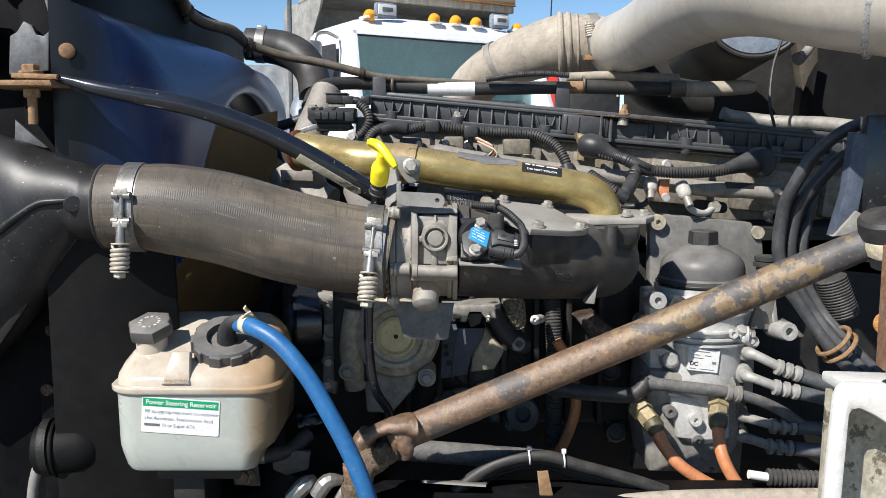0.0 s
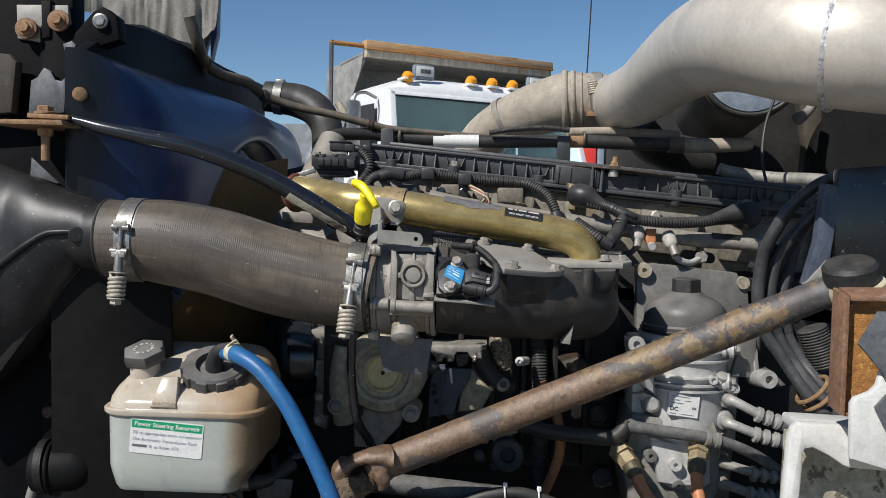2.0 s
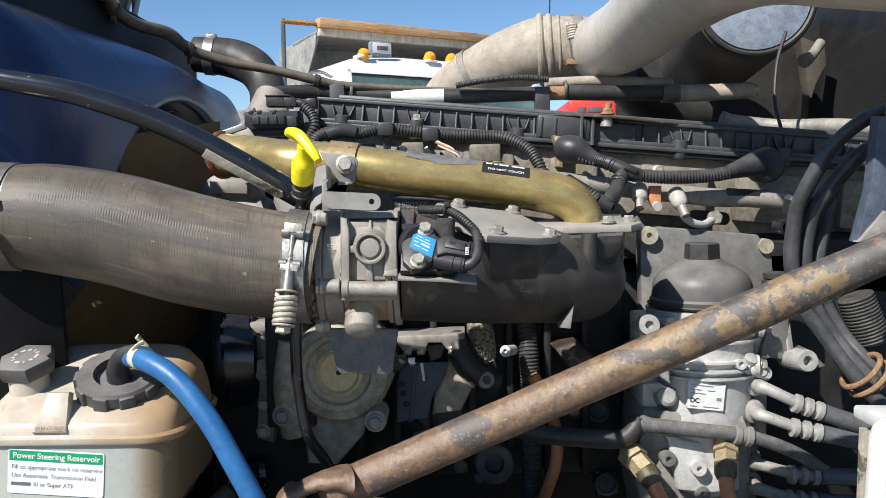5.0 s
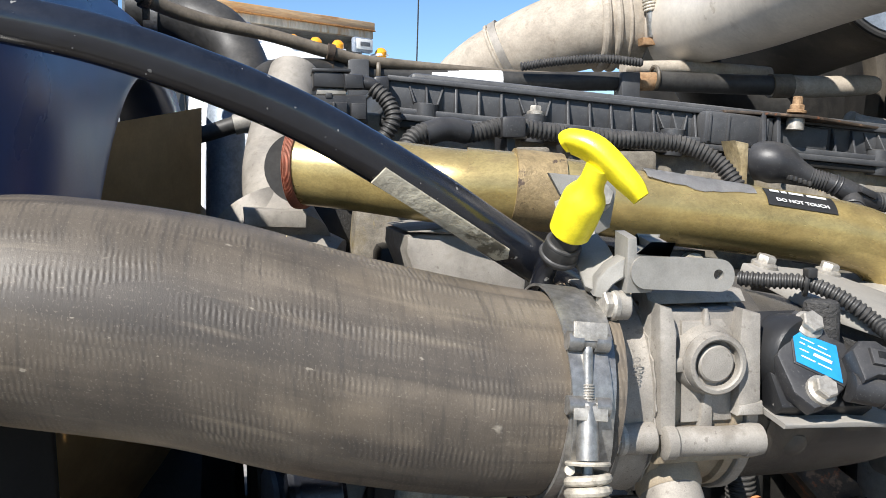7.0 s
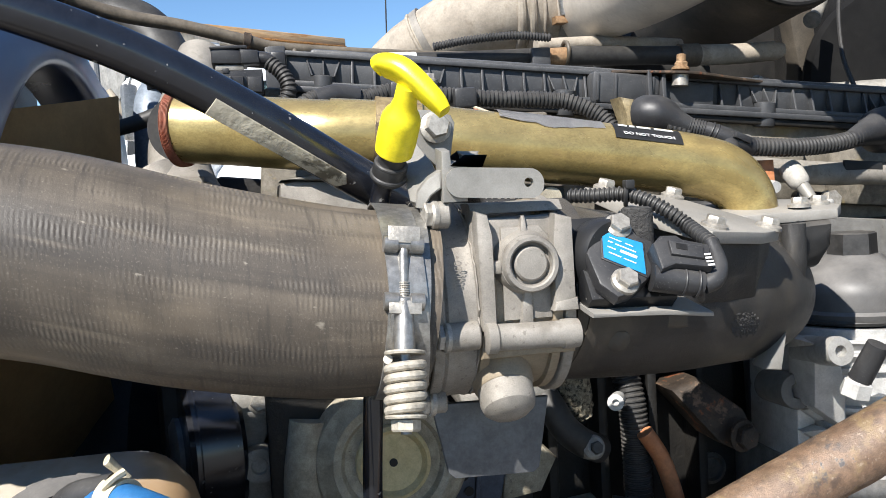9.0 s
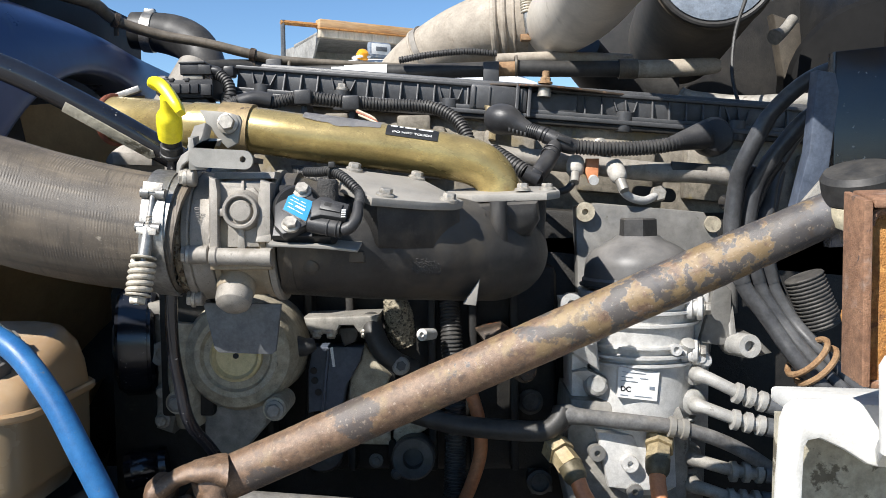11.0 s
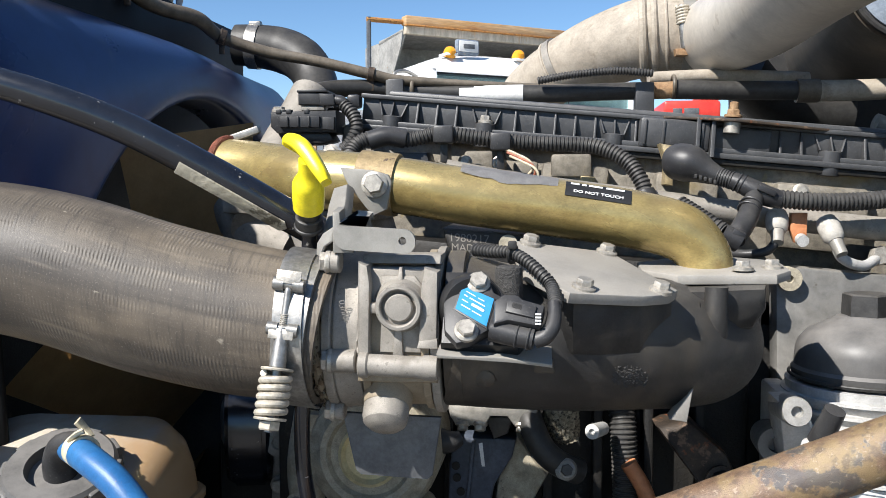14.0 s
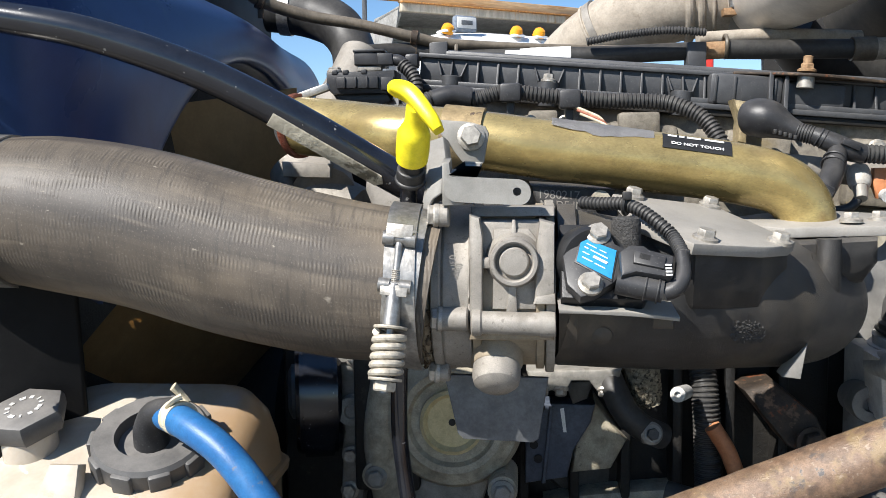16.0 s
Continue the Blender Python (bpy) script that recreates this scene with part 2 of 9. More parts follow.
BRASS = mat("dirty_brass", (0.36, 0.28, 0.14), (0.48, 0.39, 0.24), 0.55, 0.5, 40, 0.3, dust=0.3)
RED = mat("red_paint", (0.6, 0.04, 0.03), (0.68, 0.06, 0.04), 0.35, 0, 8, 0.03, mottle=0.15)
YARD = mat("yard_gravel", (0.17, 0.16, 0.145), (0.28, 0.265, 0.24), 0.9, 0, 1.2, 0.6, 40)
CORRUGATED = mat("galvanised_sheet", (0.5, 0.51, 0.52), (0.6, 0.61, 0.62), 0.6, 0.0, 1.5, 0.05)
OCHRE = mat("yellowed_casting", (0.33, 0.29, 0.215), (0.49, 0.44, 0.335), 0.6, 0.15, 22, 0.25, 1300, spots=(0.17, 0.15, 0.115), spot_at=0.62, dust=0.25, mottle=0.65)
HEAD = mat("grimy_head_casting", (0.15, 0.134, 0.108), (0.27, 0.242, 0.195), 0.6, 0.2, 26, 0.25, 1000, spots=(0.24, 0.19, 0.09), spot_at=0.6, spot_soft=0.12, dust=0.35, mottle=0.7)
DARK_RUST = mat("oily_rusty_casting", (0.03, 0.024, 0.02), (0.085, 0.06, 0.04), 0.6, 0.2, 22, 0.3, 700, spots=(0.2, 0.07, 0.03), spot_at=0.58)
WELD = mat("weld_bead", (0.62, 0.61, 0.59), (0.85, 0.84, 0.82), 0.28, 0.7, 120, 0.9, 260, mottle=0.5)
PUMP_HUB = mat("ochre_pump_hub", (0.56, 0.46, 0.24), (0.66, 0.56, 0.33), 0.5, 0.15, 30, 0.2, 900, dust=0.2, mottle=0.35)
LINE_BROWN = mat("brown_line_rubber", (0.075, 0.062, 0.045), (0.14, 0.115, 0.085), 0.5, 0, 20, 0.15, dust=0.3)
# Dark casting tone; below the intake it also stands in for shade
SHADE_CAST = mat("shade_dark_casting", (0.05, 0.049, 0.047), (0.11, 0.105, 0.095), 0.5, 0.2, 22, 0.25, 1000, spots=(0.17, 0.155, 0.13), spot_at=0.67)
DULL_HOSE = mat("dull_grey_hose", (0.07, 0.07, 0.071), (0.13, 0.13, 0.128), 0.55, 0.0, 30, 0.2, dust=0.3)
CABLE = mat("black_cable_sheath", (0.030, 0.031, 0.034), (0.055, 0.056, 0.058), 0.36, 0, 30, 0.05, dust=0.5, dust_col=(0.27, 0.265, 0.255))
SLATE = mat("shaded_slate_paint", (0.06, 0.075, 0.105), (0.09, 0.107, 0.14), 0.5, 0, 20, 0.1, spots=(0.22, 0.22, 0.21), spot_at=0.7)
MODULE_GREY = mat("dull_module_casting", (0.13, 0.129, 0.122), (0.22, 0.214, 0.2), 0.5, 0.2, 20, 0.15, 1500, spots=(0.09, 0.083, 0.07), spot_at=0.64, dust=0.3, mottle=0.4)
STAINED = mat("tan_stained_casting", (0.22, 0.175, 0.115), (0.33, 0.275, 0.20), 0.6, 0.1, 15, 0.2, 1400, spots=(0.15, 0.115, 0.075), spot_at=0.6, spot_soft=0.15, dust=0.4, dust_col=(0.42, 0.36, 0.28), mottle=0.4)
RUST_STRAP = mat("rust_speckled_strap", (0.26, 0.19, 0.10), (0.36, 0.27, 0.14), 0.5, 0.3, 30, 0.3, 700, spots=(0.10, 0.07, 0.05), spot_at=0.60, spot_soft=0.04, mottle=0.5)
BARE = mat("bare_grey_steel", (0.36, 0.35, 0.35), (0.46, 0.45, 0.44), 0.45, 0.3, 30, 0.1, 1200, dust=0.2, mottle=0.3)
# Near black for rubber, and for shade put into the colour of parts
SHADE_BLACK = mat("shade_and_rubber_black", (0.004, 0.004, 0.0042), (0.009, 0.0088, 0.0085), 0.6, 0, 12, 0.1, 700, spec=0.15)
# Dusty brown, darkened so the colour holds the shade by the cab
BULKHEAD = mat("shaded_dusty_brown", (0.045, 0.038, 0.029), (0.085, 0.071, 0.053), 0.75, 0, 9, 0.15, 500, spots=(0.13, 0.105, 0.075), spot_at=0.62, spot_soft=0.12, mottle=0.5)
SLATE_BOARD = mat("dull_black_board", (0.005, 0.0058, 0.008), (0.009, 0.0105, 0.0135), 0.5, 0, 8, 0.05, 900, dust=0.03, dust_col=(0.15, 0.15, 0.15), mottle=0.3, spec=0.05)
CREAM_CAP = mat("dusty_pale_plastic", (0.36, 0.34, 0.30), (0.46, 0.435, 0.39), 0.55, 0, 30, 0.1, 900, dust=0.3, mottle=0.4)
UNION = mat("dull_union_metal", (0.33, 0.325, 0.305), (0.45, 0.44, 0.415), 0.5, 0.25, 25, 0.2, 1200, spots=(0.22, 0.21, 0.185), spot_at=0.64, dust=0.3, mottle=0.4)
MUD = mat("dry_brown_mud", (0.100, 0.070, 0.044), (0.19, 0.138, 0.088), 0.9, 0, 60, 1.0, 420, spots=(0.045, 0.033, 0.023), spot_at=0.58, spot_soft=0.08, mottle=0.8)
GRIT = mat("gritty_tan_foam", (0.20, 0.175, 0.125), (0.33, 0.29, 0.215), 0.95, 0, 120, 1.0, 260, spots=(0.05, 0.044, 0.034), spot_at=0.52, spot_soft=0.05, mottle=0.9)
ROUGH = mat("pitted_cast_patch", (0.03, 0.029, 0.028), (0.075, 0.071, 0.066), 0.65, 0.1, 160, 1.0, 600, dust=0.3, dust_col=(0.2, 0.19, 0.17))
BRACKET = mat("dull_grey_bracket", (0.24, 0.23, 0.205), (0.32, 0.305, 0.275), 0.5, 0.3, 16, 0.12, 1500, spots=(0.16, 0.148, 0.15), spot_at=0.64, spot_soft=0.1, dust=0.3, mottle=0.3)


def overlay(m, size, lo, hi, col, amount, stretch=(1, 1, 1), detail=4):
    """Lays patches of another colour over a material: stains, flakes, specks."""
    t = m.node_tree
    n, l = t.nodes, t.links
    b = n["Principled BSDF"]
    co, mp, k = n.new("ShaderNodeTexCoord"), n.new("ShaderNodeMapping"), n.new("ShaderNodeTexNoise")
    mp.inputs["Scale"].default_value, mp.inputs["Location"].default_value = stretch, (size * 0.013, lo, hi)
    k.inputs["Scale"].default_value, k.inputs["Detail"].default_value, k.inputs["Roughness"].default_value = size, detail, 0.62
    l.new(co.outputs["Object"], mp.inputs[0])
    l.new(mp.outputs[0], k.inputs["Vector"])
    r = n.new("ShaderNodeMapRange")
    r.inputs["From Min"].default_value, r.inputs["From Max"].default_value, r.inputs["To Max"].default_value = lo, hi, amount
    l.new(k.outputs["Fac"], r.inputs["Value"])
    x = n.new("ShaderNodeMix")
    x.data_type = "RGBA"
    l.new(r.outputs["Result"], x.inputs["Factor"])
    l.new(b.inputs["Base Color"].links[0].from_socket, x.inputs[6])
    x.inputs[7].default_value = (*col, 1)
    l.new(x.outputs[2], b.inputs["Base Color"])


overlay(RUST, 24, 0.58, 0.63, (0.13, 0.060, 0.040), 0.75, detail=9)
overlay(RUST, 90, 0.58, 0.66, (0.66, 0.36, 0.11), 0.6)
overlay(RUST_EDGE, 30, 0.58, 0.66, (0.36, 0.30, 0.26), 0.4, detail=8)
overlay(DARK_RUST, 70, 0.56, 0.64, (0.22, 0.14, 0.09), 0.7)
overlay(BLACK_PAINT, 170, 0.70, 0.73, (0.30, 0.29, 0.27), 0.7, detail=2)
overlay(BLACK_CAST, 260, 0.68, 0.72, (0.25, 0.24, 0.22), 0.6, detail=2)
overlay(BLACK_CAST, 7, 0.50, 0.70, (0.045, 0.044, 0.043), 0.5)
overlay(COVER, 700, 0.62, 0.70, (0.15, 0.147, 0.14), 0.35, detail=2)
overlay(PLASTIC, 800, 0.62, 0.70, (0.15, 0.145, 0.135), 0.35, detail=2)
overlay(ELBOW, 700, 0.62, 0.70, (0.15, 0.14, 0.125), 0.3, detail=2)
overlay(ELBOW, 11, 0.52, 0.62, (0.095, 0.08, 0.06), 0.6, (1, 1, 0.5), 8)
overlay(ALU, 55, 0.57, 0.68, (0.14, 0.118, 0.09), 0.45, detail=8)
overlay(ALU, 300, 0.64, 0.70, (0.12, 0.10, 0.08), 0.5, detail=2)
overlay(SILVER, 3.2, 0.50, 0.68, (0.40, 0.34, 0.26), 0.55, detail=7)
overlay(SILVER, 34, 0.66, 0.70, (0.30, 0.25, 0.19), 0.5, detail=5)
overlay(DUCT, 28, 0.60, 0.66, (0.17, 0.135, 0.095), 0.5, detail=8)
overlay(GOLD, 26, 0.56, 0.68, (0.30, 0.215, 0.10), 0.5, (0.4, 1, 1), 6)
overlay(NAVY, 16, 0.68, 0.76, (0.09, 0.11, 0.16), 0.4, (1, 1, 0.35), 6)
overlay(BLUE_HOSE, 120, 0.64, 0.69, (0.15, 0.14, 0.13), 0.6)
overlay(HEAD, 13, 0.54, 0.64, (0.20, 0.15, 0.06), 0.55, detail=6)


def rim_shade(m):
    """Shade painted into the colour towards the outer rim of the shroud, with a ragged edge."""
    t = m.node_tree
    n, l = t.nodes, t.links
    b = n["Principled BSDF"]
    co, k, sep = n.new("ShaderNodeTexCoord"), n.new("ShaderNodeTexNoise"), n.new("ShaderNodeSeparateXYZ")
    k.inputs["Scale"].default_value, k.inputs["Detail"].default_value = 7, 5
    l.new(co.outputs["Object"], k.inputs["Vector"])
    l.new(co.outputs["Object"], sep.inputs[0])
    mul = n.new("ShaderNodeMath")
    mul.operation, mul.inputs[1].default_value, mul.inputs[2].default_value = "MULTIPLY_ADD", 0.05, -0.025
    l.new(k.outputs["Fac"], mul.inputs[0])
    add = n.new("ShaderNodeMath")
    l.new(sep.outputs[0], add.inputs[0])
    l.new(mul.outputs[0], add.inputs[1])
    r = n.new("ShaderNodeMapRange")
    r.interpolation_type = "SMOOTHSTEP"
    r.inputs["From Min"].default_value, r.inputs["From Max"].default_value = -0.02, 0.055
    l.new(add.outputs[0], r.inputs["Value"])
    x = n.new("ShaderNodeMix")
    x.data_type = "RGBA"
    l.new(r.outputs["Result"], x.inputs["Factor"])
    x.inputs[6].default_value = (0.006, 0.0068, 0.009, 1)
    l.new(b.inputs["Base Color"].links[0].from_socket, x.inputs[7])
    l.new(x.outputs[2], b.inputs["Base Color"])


def tint_along(m, start, end, col, amount, size, ragged):
    """A tint that sets in along the object's x axis with a ragged edge."""
    t = m.node_tree
    n, l = t.nodes, t.links
    b = n["Principled BSDF"]
    co, k, sep = n.new("ShaderNodeTexCoord"), n.new("ShaderNodeTexNoise"), n.new("ShaderNodeSeparateXYZ")
    k.inputs["Scale"].default_value, k.inputs["Detail"].default_value, k.inputs["Roughness"].default_value = size, 10, 0.62
    l.new(co.outputs["Object"], k.inputs["Vector"])
    l.new(co.outputs["Object"], sep.inputs[0])
    mul, add = n.new("ShaderNodeMath"), n.new("ShaderNodeMath")
    mul.operation, mul.inputs[1].default_value, mul.inputs[2].default_value = "MULTIPLY_ADD", ragged, -ragged * 0.5
    l.new(k.outputs["Fac"], mul.inputs[0])
    l.new(sep.outputs[0], add.inputs[0])
    l.new(mul.outputs[0], add.inputs[1])
    r = n.new("ShaderNodeMapRange")
    r.interpolation_type = "SMOOTHSTEP"
    r.inputs["From Min"].default_value, r.inputs["From Max"].default_value, r.inputs["To Max"].default_value = start, end, amount
    l.new(add.outputs[0], r.inputs["Value"])
    x = n.new("ShaderNodeMix")
    x.data_type = "RGBA"
    l.new(r.outputs["Result"], x.inputs["Factor"])
    l.new(b.inputs["Base Color"].links[0].from_socket, x.inputs[6])
    x.inputs[7].default_value = (*col, 1)
    l.new(x.outputs[2], b.inputs["Base Color"])


# TANK: amber tint, darkened to paint the shade of its right side too
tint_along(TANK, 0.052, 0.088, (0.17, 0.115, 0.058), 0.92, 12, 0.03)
tint_along(TANK_TOP, -0.01, 0.09, (0.32, 0.205, 0.105), 0.92, 14, 0.12)
tint_along(RUSTY, 0.30, 0.42, (0.245, 0.175, 0.080), 0.6, 45, 1.2)
tint_along(RUSTY, 0.43, 0.46, (0.27, 0.24, 0.20), 0.5, 42, 1.5)
tint_along(RUSTY, 0.44, 0.475, (0.058, 0.055, 0.056), 0.85, 42, 1.5)
tint_along(RUSTY, 0.545, 0.56, (0.085, 0.083, 0.086), 0.85, 40, 0.12)
overlay(RUSTY, 13, 0.57, 0.64, (0.275, 0.20, 0.095), 0.5, detail=10)
overlay(RUSTY, 24, 0.575, 0.605, (0.060, 0.056, 0.056), 0.8, detail=12)
overlay(RUSTY, 110, 0.55, 0.64, (0.070, 0.050, 0.038), 0.6, detail=6)
overlay(RUSTY, 260, 0.60, 0.68, (0.40, 0.32, 0.24), 0.5, detail=5)


# Navy copy that carries the painted rim shade
SHADED_NAVY = NAVY.copy()
SHADED_NAVY.name = "rim_shaded_navy_plastic"
rim_shade(SHADED_NAVY)


def ribbed_rubber():
    """Adds to the hose rubber the rows of short ticks that its cloth wrap has left, dark streaks and scuffs."""
    t = RUBBER_HOSE.node_tree
    n, l = t.nodes, t.links
    b = n["Principled BSDF"]
    uv = n.new("ShaderNodeUVMap")
    uv.uv_map = "wrap"
    sep = n.new("ShaderNodeSeparateXYZ")
    l.new(uv.outputs[0], sep.inputs[0])

    def calc(op, a, c=None):
        m = n.new("ShaderNodeMath")
        m.operation = op
        for val, sock in ((a, m.inputs[0]), (c, m.inputs[1])):
            if isinstance(val, (int, float)):
                sock.default_value = val
            elif val is not None:
                l.new(val, sock)
        return m.outputs[0]

    def patchy(scale, lo, hi, detail=4):
        mp = n.new("ShaderNodeMapping")
        mp.inputs["Scale"].default_value = (*scale, 1)
        l.new(uv.outputs[0], mp.inputs[0])
        k = n.new("ShaderNodeTexNoise")
        k.inputs["Scale"].default_value, k.inputs["Detail"].default_value = 1.0, detail
        l.new(mp.outputs[0], k.inputs["Vector"])
        r = n.new("ShaderNodeMapRange")
        r.inputs["From Min"].default_value, r.inputs["From Max"].default_value = lo, hi
        l.new(k.outputs["Fac"], r.inputs["Value"])
        return r.outputs["Result"]

    def over(fac, col):
        x = n.new("ShaderNodeMix")
        x.data_type = "RGBA"
        l.new(fac, x.inputs["Factor"])
        l.new(b.inputs["Base Color"].links[0].from_socket, x.inputs[6])
        x.inputs[7].default_value = (*col, 1)
        l.new(x.outputs[2], b.inputs["Base Color"])

    wob = calc("MULTIPLY", patchy((17, 45), 0.3, 0.7, 5), 1.1)
    row = calc("ADD", calc("DIVIDE", sep.outputs[1], 0.0085), wob)
    shift = n.new("ShaderNodeTexWhiteNoise")
    shift.noise_dimensions = "1D"
    l.new(calc("FLOOR", row), shift.inputs["W"])
    phase = calc("ADD", calc("ADD", calc("DIVIDE", sep.outputs[0], 0.0026), calc("MULTIPLY", shift.outputs["Value"], 0.55)), calc("MULTIPLY", wob, 0.7))
    tick = calc("SINE", calc("MULTIPLY", phase, 2 * math.pi))
    tick = calc("ADD", calc("MULTIPLY", tick, 0.5), 0.5)
    mid = calc("SUBTRACT", 1.0, calc("MULTIPLY", calc("ABSOLUTE", calc("SUBTRACT", calc("FRACT", row), 0.5)), 1.5))
    ticks = calc("MULTIPLY", calc("MULTIPLY", tick, mid), patchy((22, 60), 0.46, 0.66, 6))
    over(calc("MULTIPLY", patchy((6, 16), 0.42, 0.62), 0.7), (0.052, 0.044, 0.036))
    over(calc("MULTIPLY", patchy((2.6, 26), 0.50, 0.60), 0.6), (0.040, 0.034, 0.029))
    over(calc("MULTIPLY", patchy((5, 150), 0.52, 0.68, 3), 0.5), (0.042, 0.036, 0.031))
    over(calc("MULTIPLY", patchy((300, 30), 0.53, 0.66, 3), 0.5), (0.046, 0.040, 0.034))
    over(calc("MULTIPLY", patchy((5, 14), 0.53, 0.66), 0.6), (0.215, 0.170, 0.118))
    over(calc("MULTIPLY", patchy((9, 90), 0.60, 0.72, 4), 0.35), (0.22, 0.18, 0.13))
    over(calc("MULTIPLY", calc("MULTIPLY", ticks, patchy((7, 13), 0.40, 0.62)), 0.42), (0.24, 0.205, 0.16))
    over(calc("MULTIPLY", patchy((900, 700), 0.60, 0.70, 2), 0.35), (0.22, 0.19, 0.15))
    over(calc("MULTIPLY", patchy((120, 260), 0.69, 0.74), 0.6), (0.30, 0.265, 0.21))
    over(calc("MULTIPLY", patchy((45, 60), 0.69, 0.75, 9), 0.6), (0.34, 0.30, 0.24))
    bp = n.new("ShaderNodeBump")
    bp.inputs["Strength"].default_value, bp.inputs["Distance"].default_value = 0.5, 0.0006
    l.new(ticks, bp.inputs["Height"])
    l.new(b.inputs["Normal"].links[0].from_socket, bp.inputs["Normal"])
    l.new(bp.outputs[0], b.inputs["Normal"])


ribbed_rubber()


for m in (TANK, TANK_TOP):
    m.node_tree.nodes["Principled BSDF"].inputs["Subsurface Weight"].default_value = 0.25
    m.node_tree.nodes["Principled BSDF"].inputs["Subsurface Radius"].default_value = (0.012, 0.010, 0.007)


def glass_mat():
    m = bpy.data.materials.new("cab_glass")
    m.use_nodes = True
    b = m.node_tree.nodes["Principled BSDF"]
    b.inputs["Base Color"].default_value = (0.66, 0.88, 0.90, 1)
    b.inputs["Roughness"].default_value = 0.03
    b.inputs["Transmission Weight"].default_value = 1.0
    b.inputs["IOR"].default_value = 1.45
    return m


GLASS = glass_mat()


# ---- builders ----
def V(*a):
    return Vector(a[0]) if len(a) == 1 else Vector(a)


def thing(name, at, label, category, group="", kind=""):
    ob = new(name)
    ob.empty_display_size = 0.02
    ob.location = at
    tagged(ob, label, category, group, kind)
    return ob


def origin(ob):
    p = Vector((0, 0, 0))
    while ob:
        p += ob.location
        ob = ob.parent
    return p


def finish(bm, sharp=0.6):
    bm.normal_update()
    bmesh.ops.recalc_face_normals(bm, faces=bm.faces)
    for f in bm.faces:
        f.smooth = True
    for e in bm.edges:
        e.smooth = len(e.link_faces) == 2 and e.calc_face_angle(0) < sharp


def part(name, bm, material, parent, label="", sharp=0.6):
    finish(bm, sharp)
    o = origin(parent)
    bm.transform(Matrix.Translation(-o))
    me = bpy.data.meshes.new(name)
    bm.to_mesh(me)
    bm.free()
    me.materials.append(material)
    ob = new(name, me)
    ob.parent = parent
    if label:
        ob["label"] = label
    return ob


def solo(name, bm, material, label, category, group="", kind="", sharp=0.6):
    finish(bm, sharp)
    lo = [min(v.co[i] for v in bm.verts) for i in range(3)]
    hi = [max(v.co[i] for v in bm.verts) for i in range(3)]
    o = Vector(((lo[0] + hi[0]) / 2, (lo[1] + hi[1]) / 2, lo[2]))
    bm.transform(Matrix.Translation(-o))
    me = bpy.data.meshes.new(name)
    bm.to_mesh(me)
    bm.free()
    me.materials.append(material)
    ob = new(name, me)
    ob.location = o
    return tagged(ob, label, category, group, kind)


def spline(pts, steps):
    """Catmull-Rom through the points; each item may carry extra numbers after its place."""
    p = [np.array(q, float) for q in pts]
    p = [2 * p[0] - p[1]] + p + [2 * p[-1] - p[-2]]
    out = []
    for i in range(1, len(p) - 2):
        a, b, c, d = p[i - 1:i + 3]
        for k in range(steps):
            u = k / steps
            out.append(0.5 * (2 * b + (c - a) * u + (2 * a - 5 * b + 4 * c - d) * u * u + (3 * b - a - 3 * c + d) * u ** 3))
    out.append(p[-2])
    return out


def frames_along(pts, up=(0, 0, 1)):
    pts = [Vector(p) for p in pts]
    res, n0 = [], None
    for i, p in enumerate(pts):
        t = (pts[min(i + 1, len(pts) - 1)] - pts[max(i - 1, 0)]).normalized()
        if n0 is None:
            n0 = Vector(up) - t * t.dot(Vector(up))
            if n0.length < 1e-3:
                n0 = Vector((1, 0, 0)) - t * t.x
        n0 = (n0 - t * t.dot(n0)).normalized()
        res.append((p, t, n0.copy(), t.cross(n0)))
    return res


def loft(bm, rings, caps=True, closed=False):
    vs = [[bm.verts.new(p) for p in r] for r in rings]
    k = len(vs[0])
    for a, b in zip(vs, vs[1:] + ([vs[0]] if closed else [])):
        for i in range(k):
            bm.faces.new((a[i], a[(i + 1) % k], b[(i + 1) % k], b[i]))
    if caps and not closed:
        bm.faces.new(vs[0][::-1])
        bm.faces.new(vs[-1])
    return bm


def sweep(pts, rad, n=16, steps=8, flat=1.0, bm=None, caps=True, ribs=None, up=(0, 0, 1), wall=0.0):
    """A tube along a spline. rad: one number, or one a point. flat: the sideways radius over the upright one. ribs: pitch and depth."""
    bm = bm or bmesh.new()
    rads = [rad] * len(pts) if isinstance(rad, (int, float)) else list(rad)
    line = spline([(*p, r) for p, r in zip(pts, rads)], steps)
    if ribs:
        seg = [np.linalg.norm(b[:3] - a[:3]) for a, b in zip(line, line[1:])]
        s = np.concatenate([[0], np.cumsum(seg)])
        m = max(8, int(s[-1] / ribs[0])) * 4
        u = np.linspace(0, s[-1], m + 1)
        arr = np.array(line)
        line = [np.array([np.interp(q, s, arr[:, j]) for j in range(4)]) for q in u]
        for i, q in enumerate(line):
            q[3] += (0, ribs[1], ribs[1], 0)[i % 4]
    rings = []
    for (p, t, a, b), q in zip(frames_along([q[:3] for q in line], up), line):
        rings.append([p + (a * math.cos(w) + b * math.sin(w) * flat) * q[3] for w in (2 * math.pi * i / n for i in range(n))])
    if wall:
        inner = []
        for (p, t, a, b), q in zip(frames_along([q[:3] for q in line], up), line):
            inner.append([p + (a * math.cos(w) + b * math.sin(w) * flat) * (q[3] - wall) for w in (2 * math.pi * i / n for i in range(n))])
        return loft(bm, rings + inner[::-1], closed=True)
    return loft(bm, rings, caps)


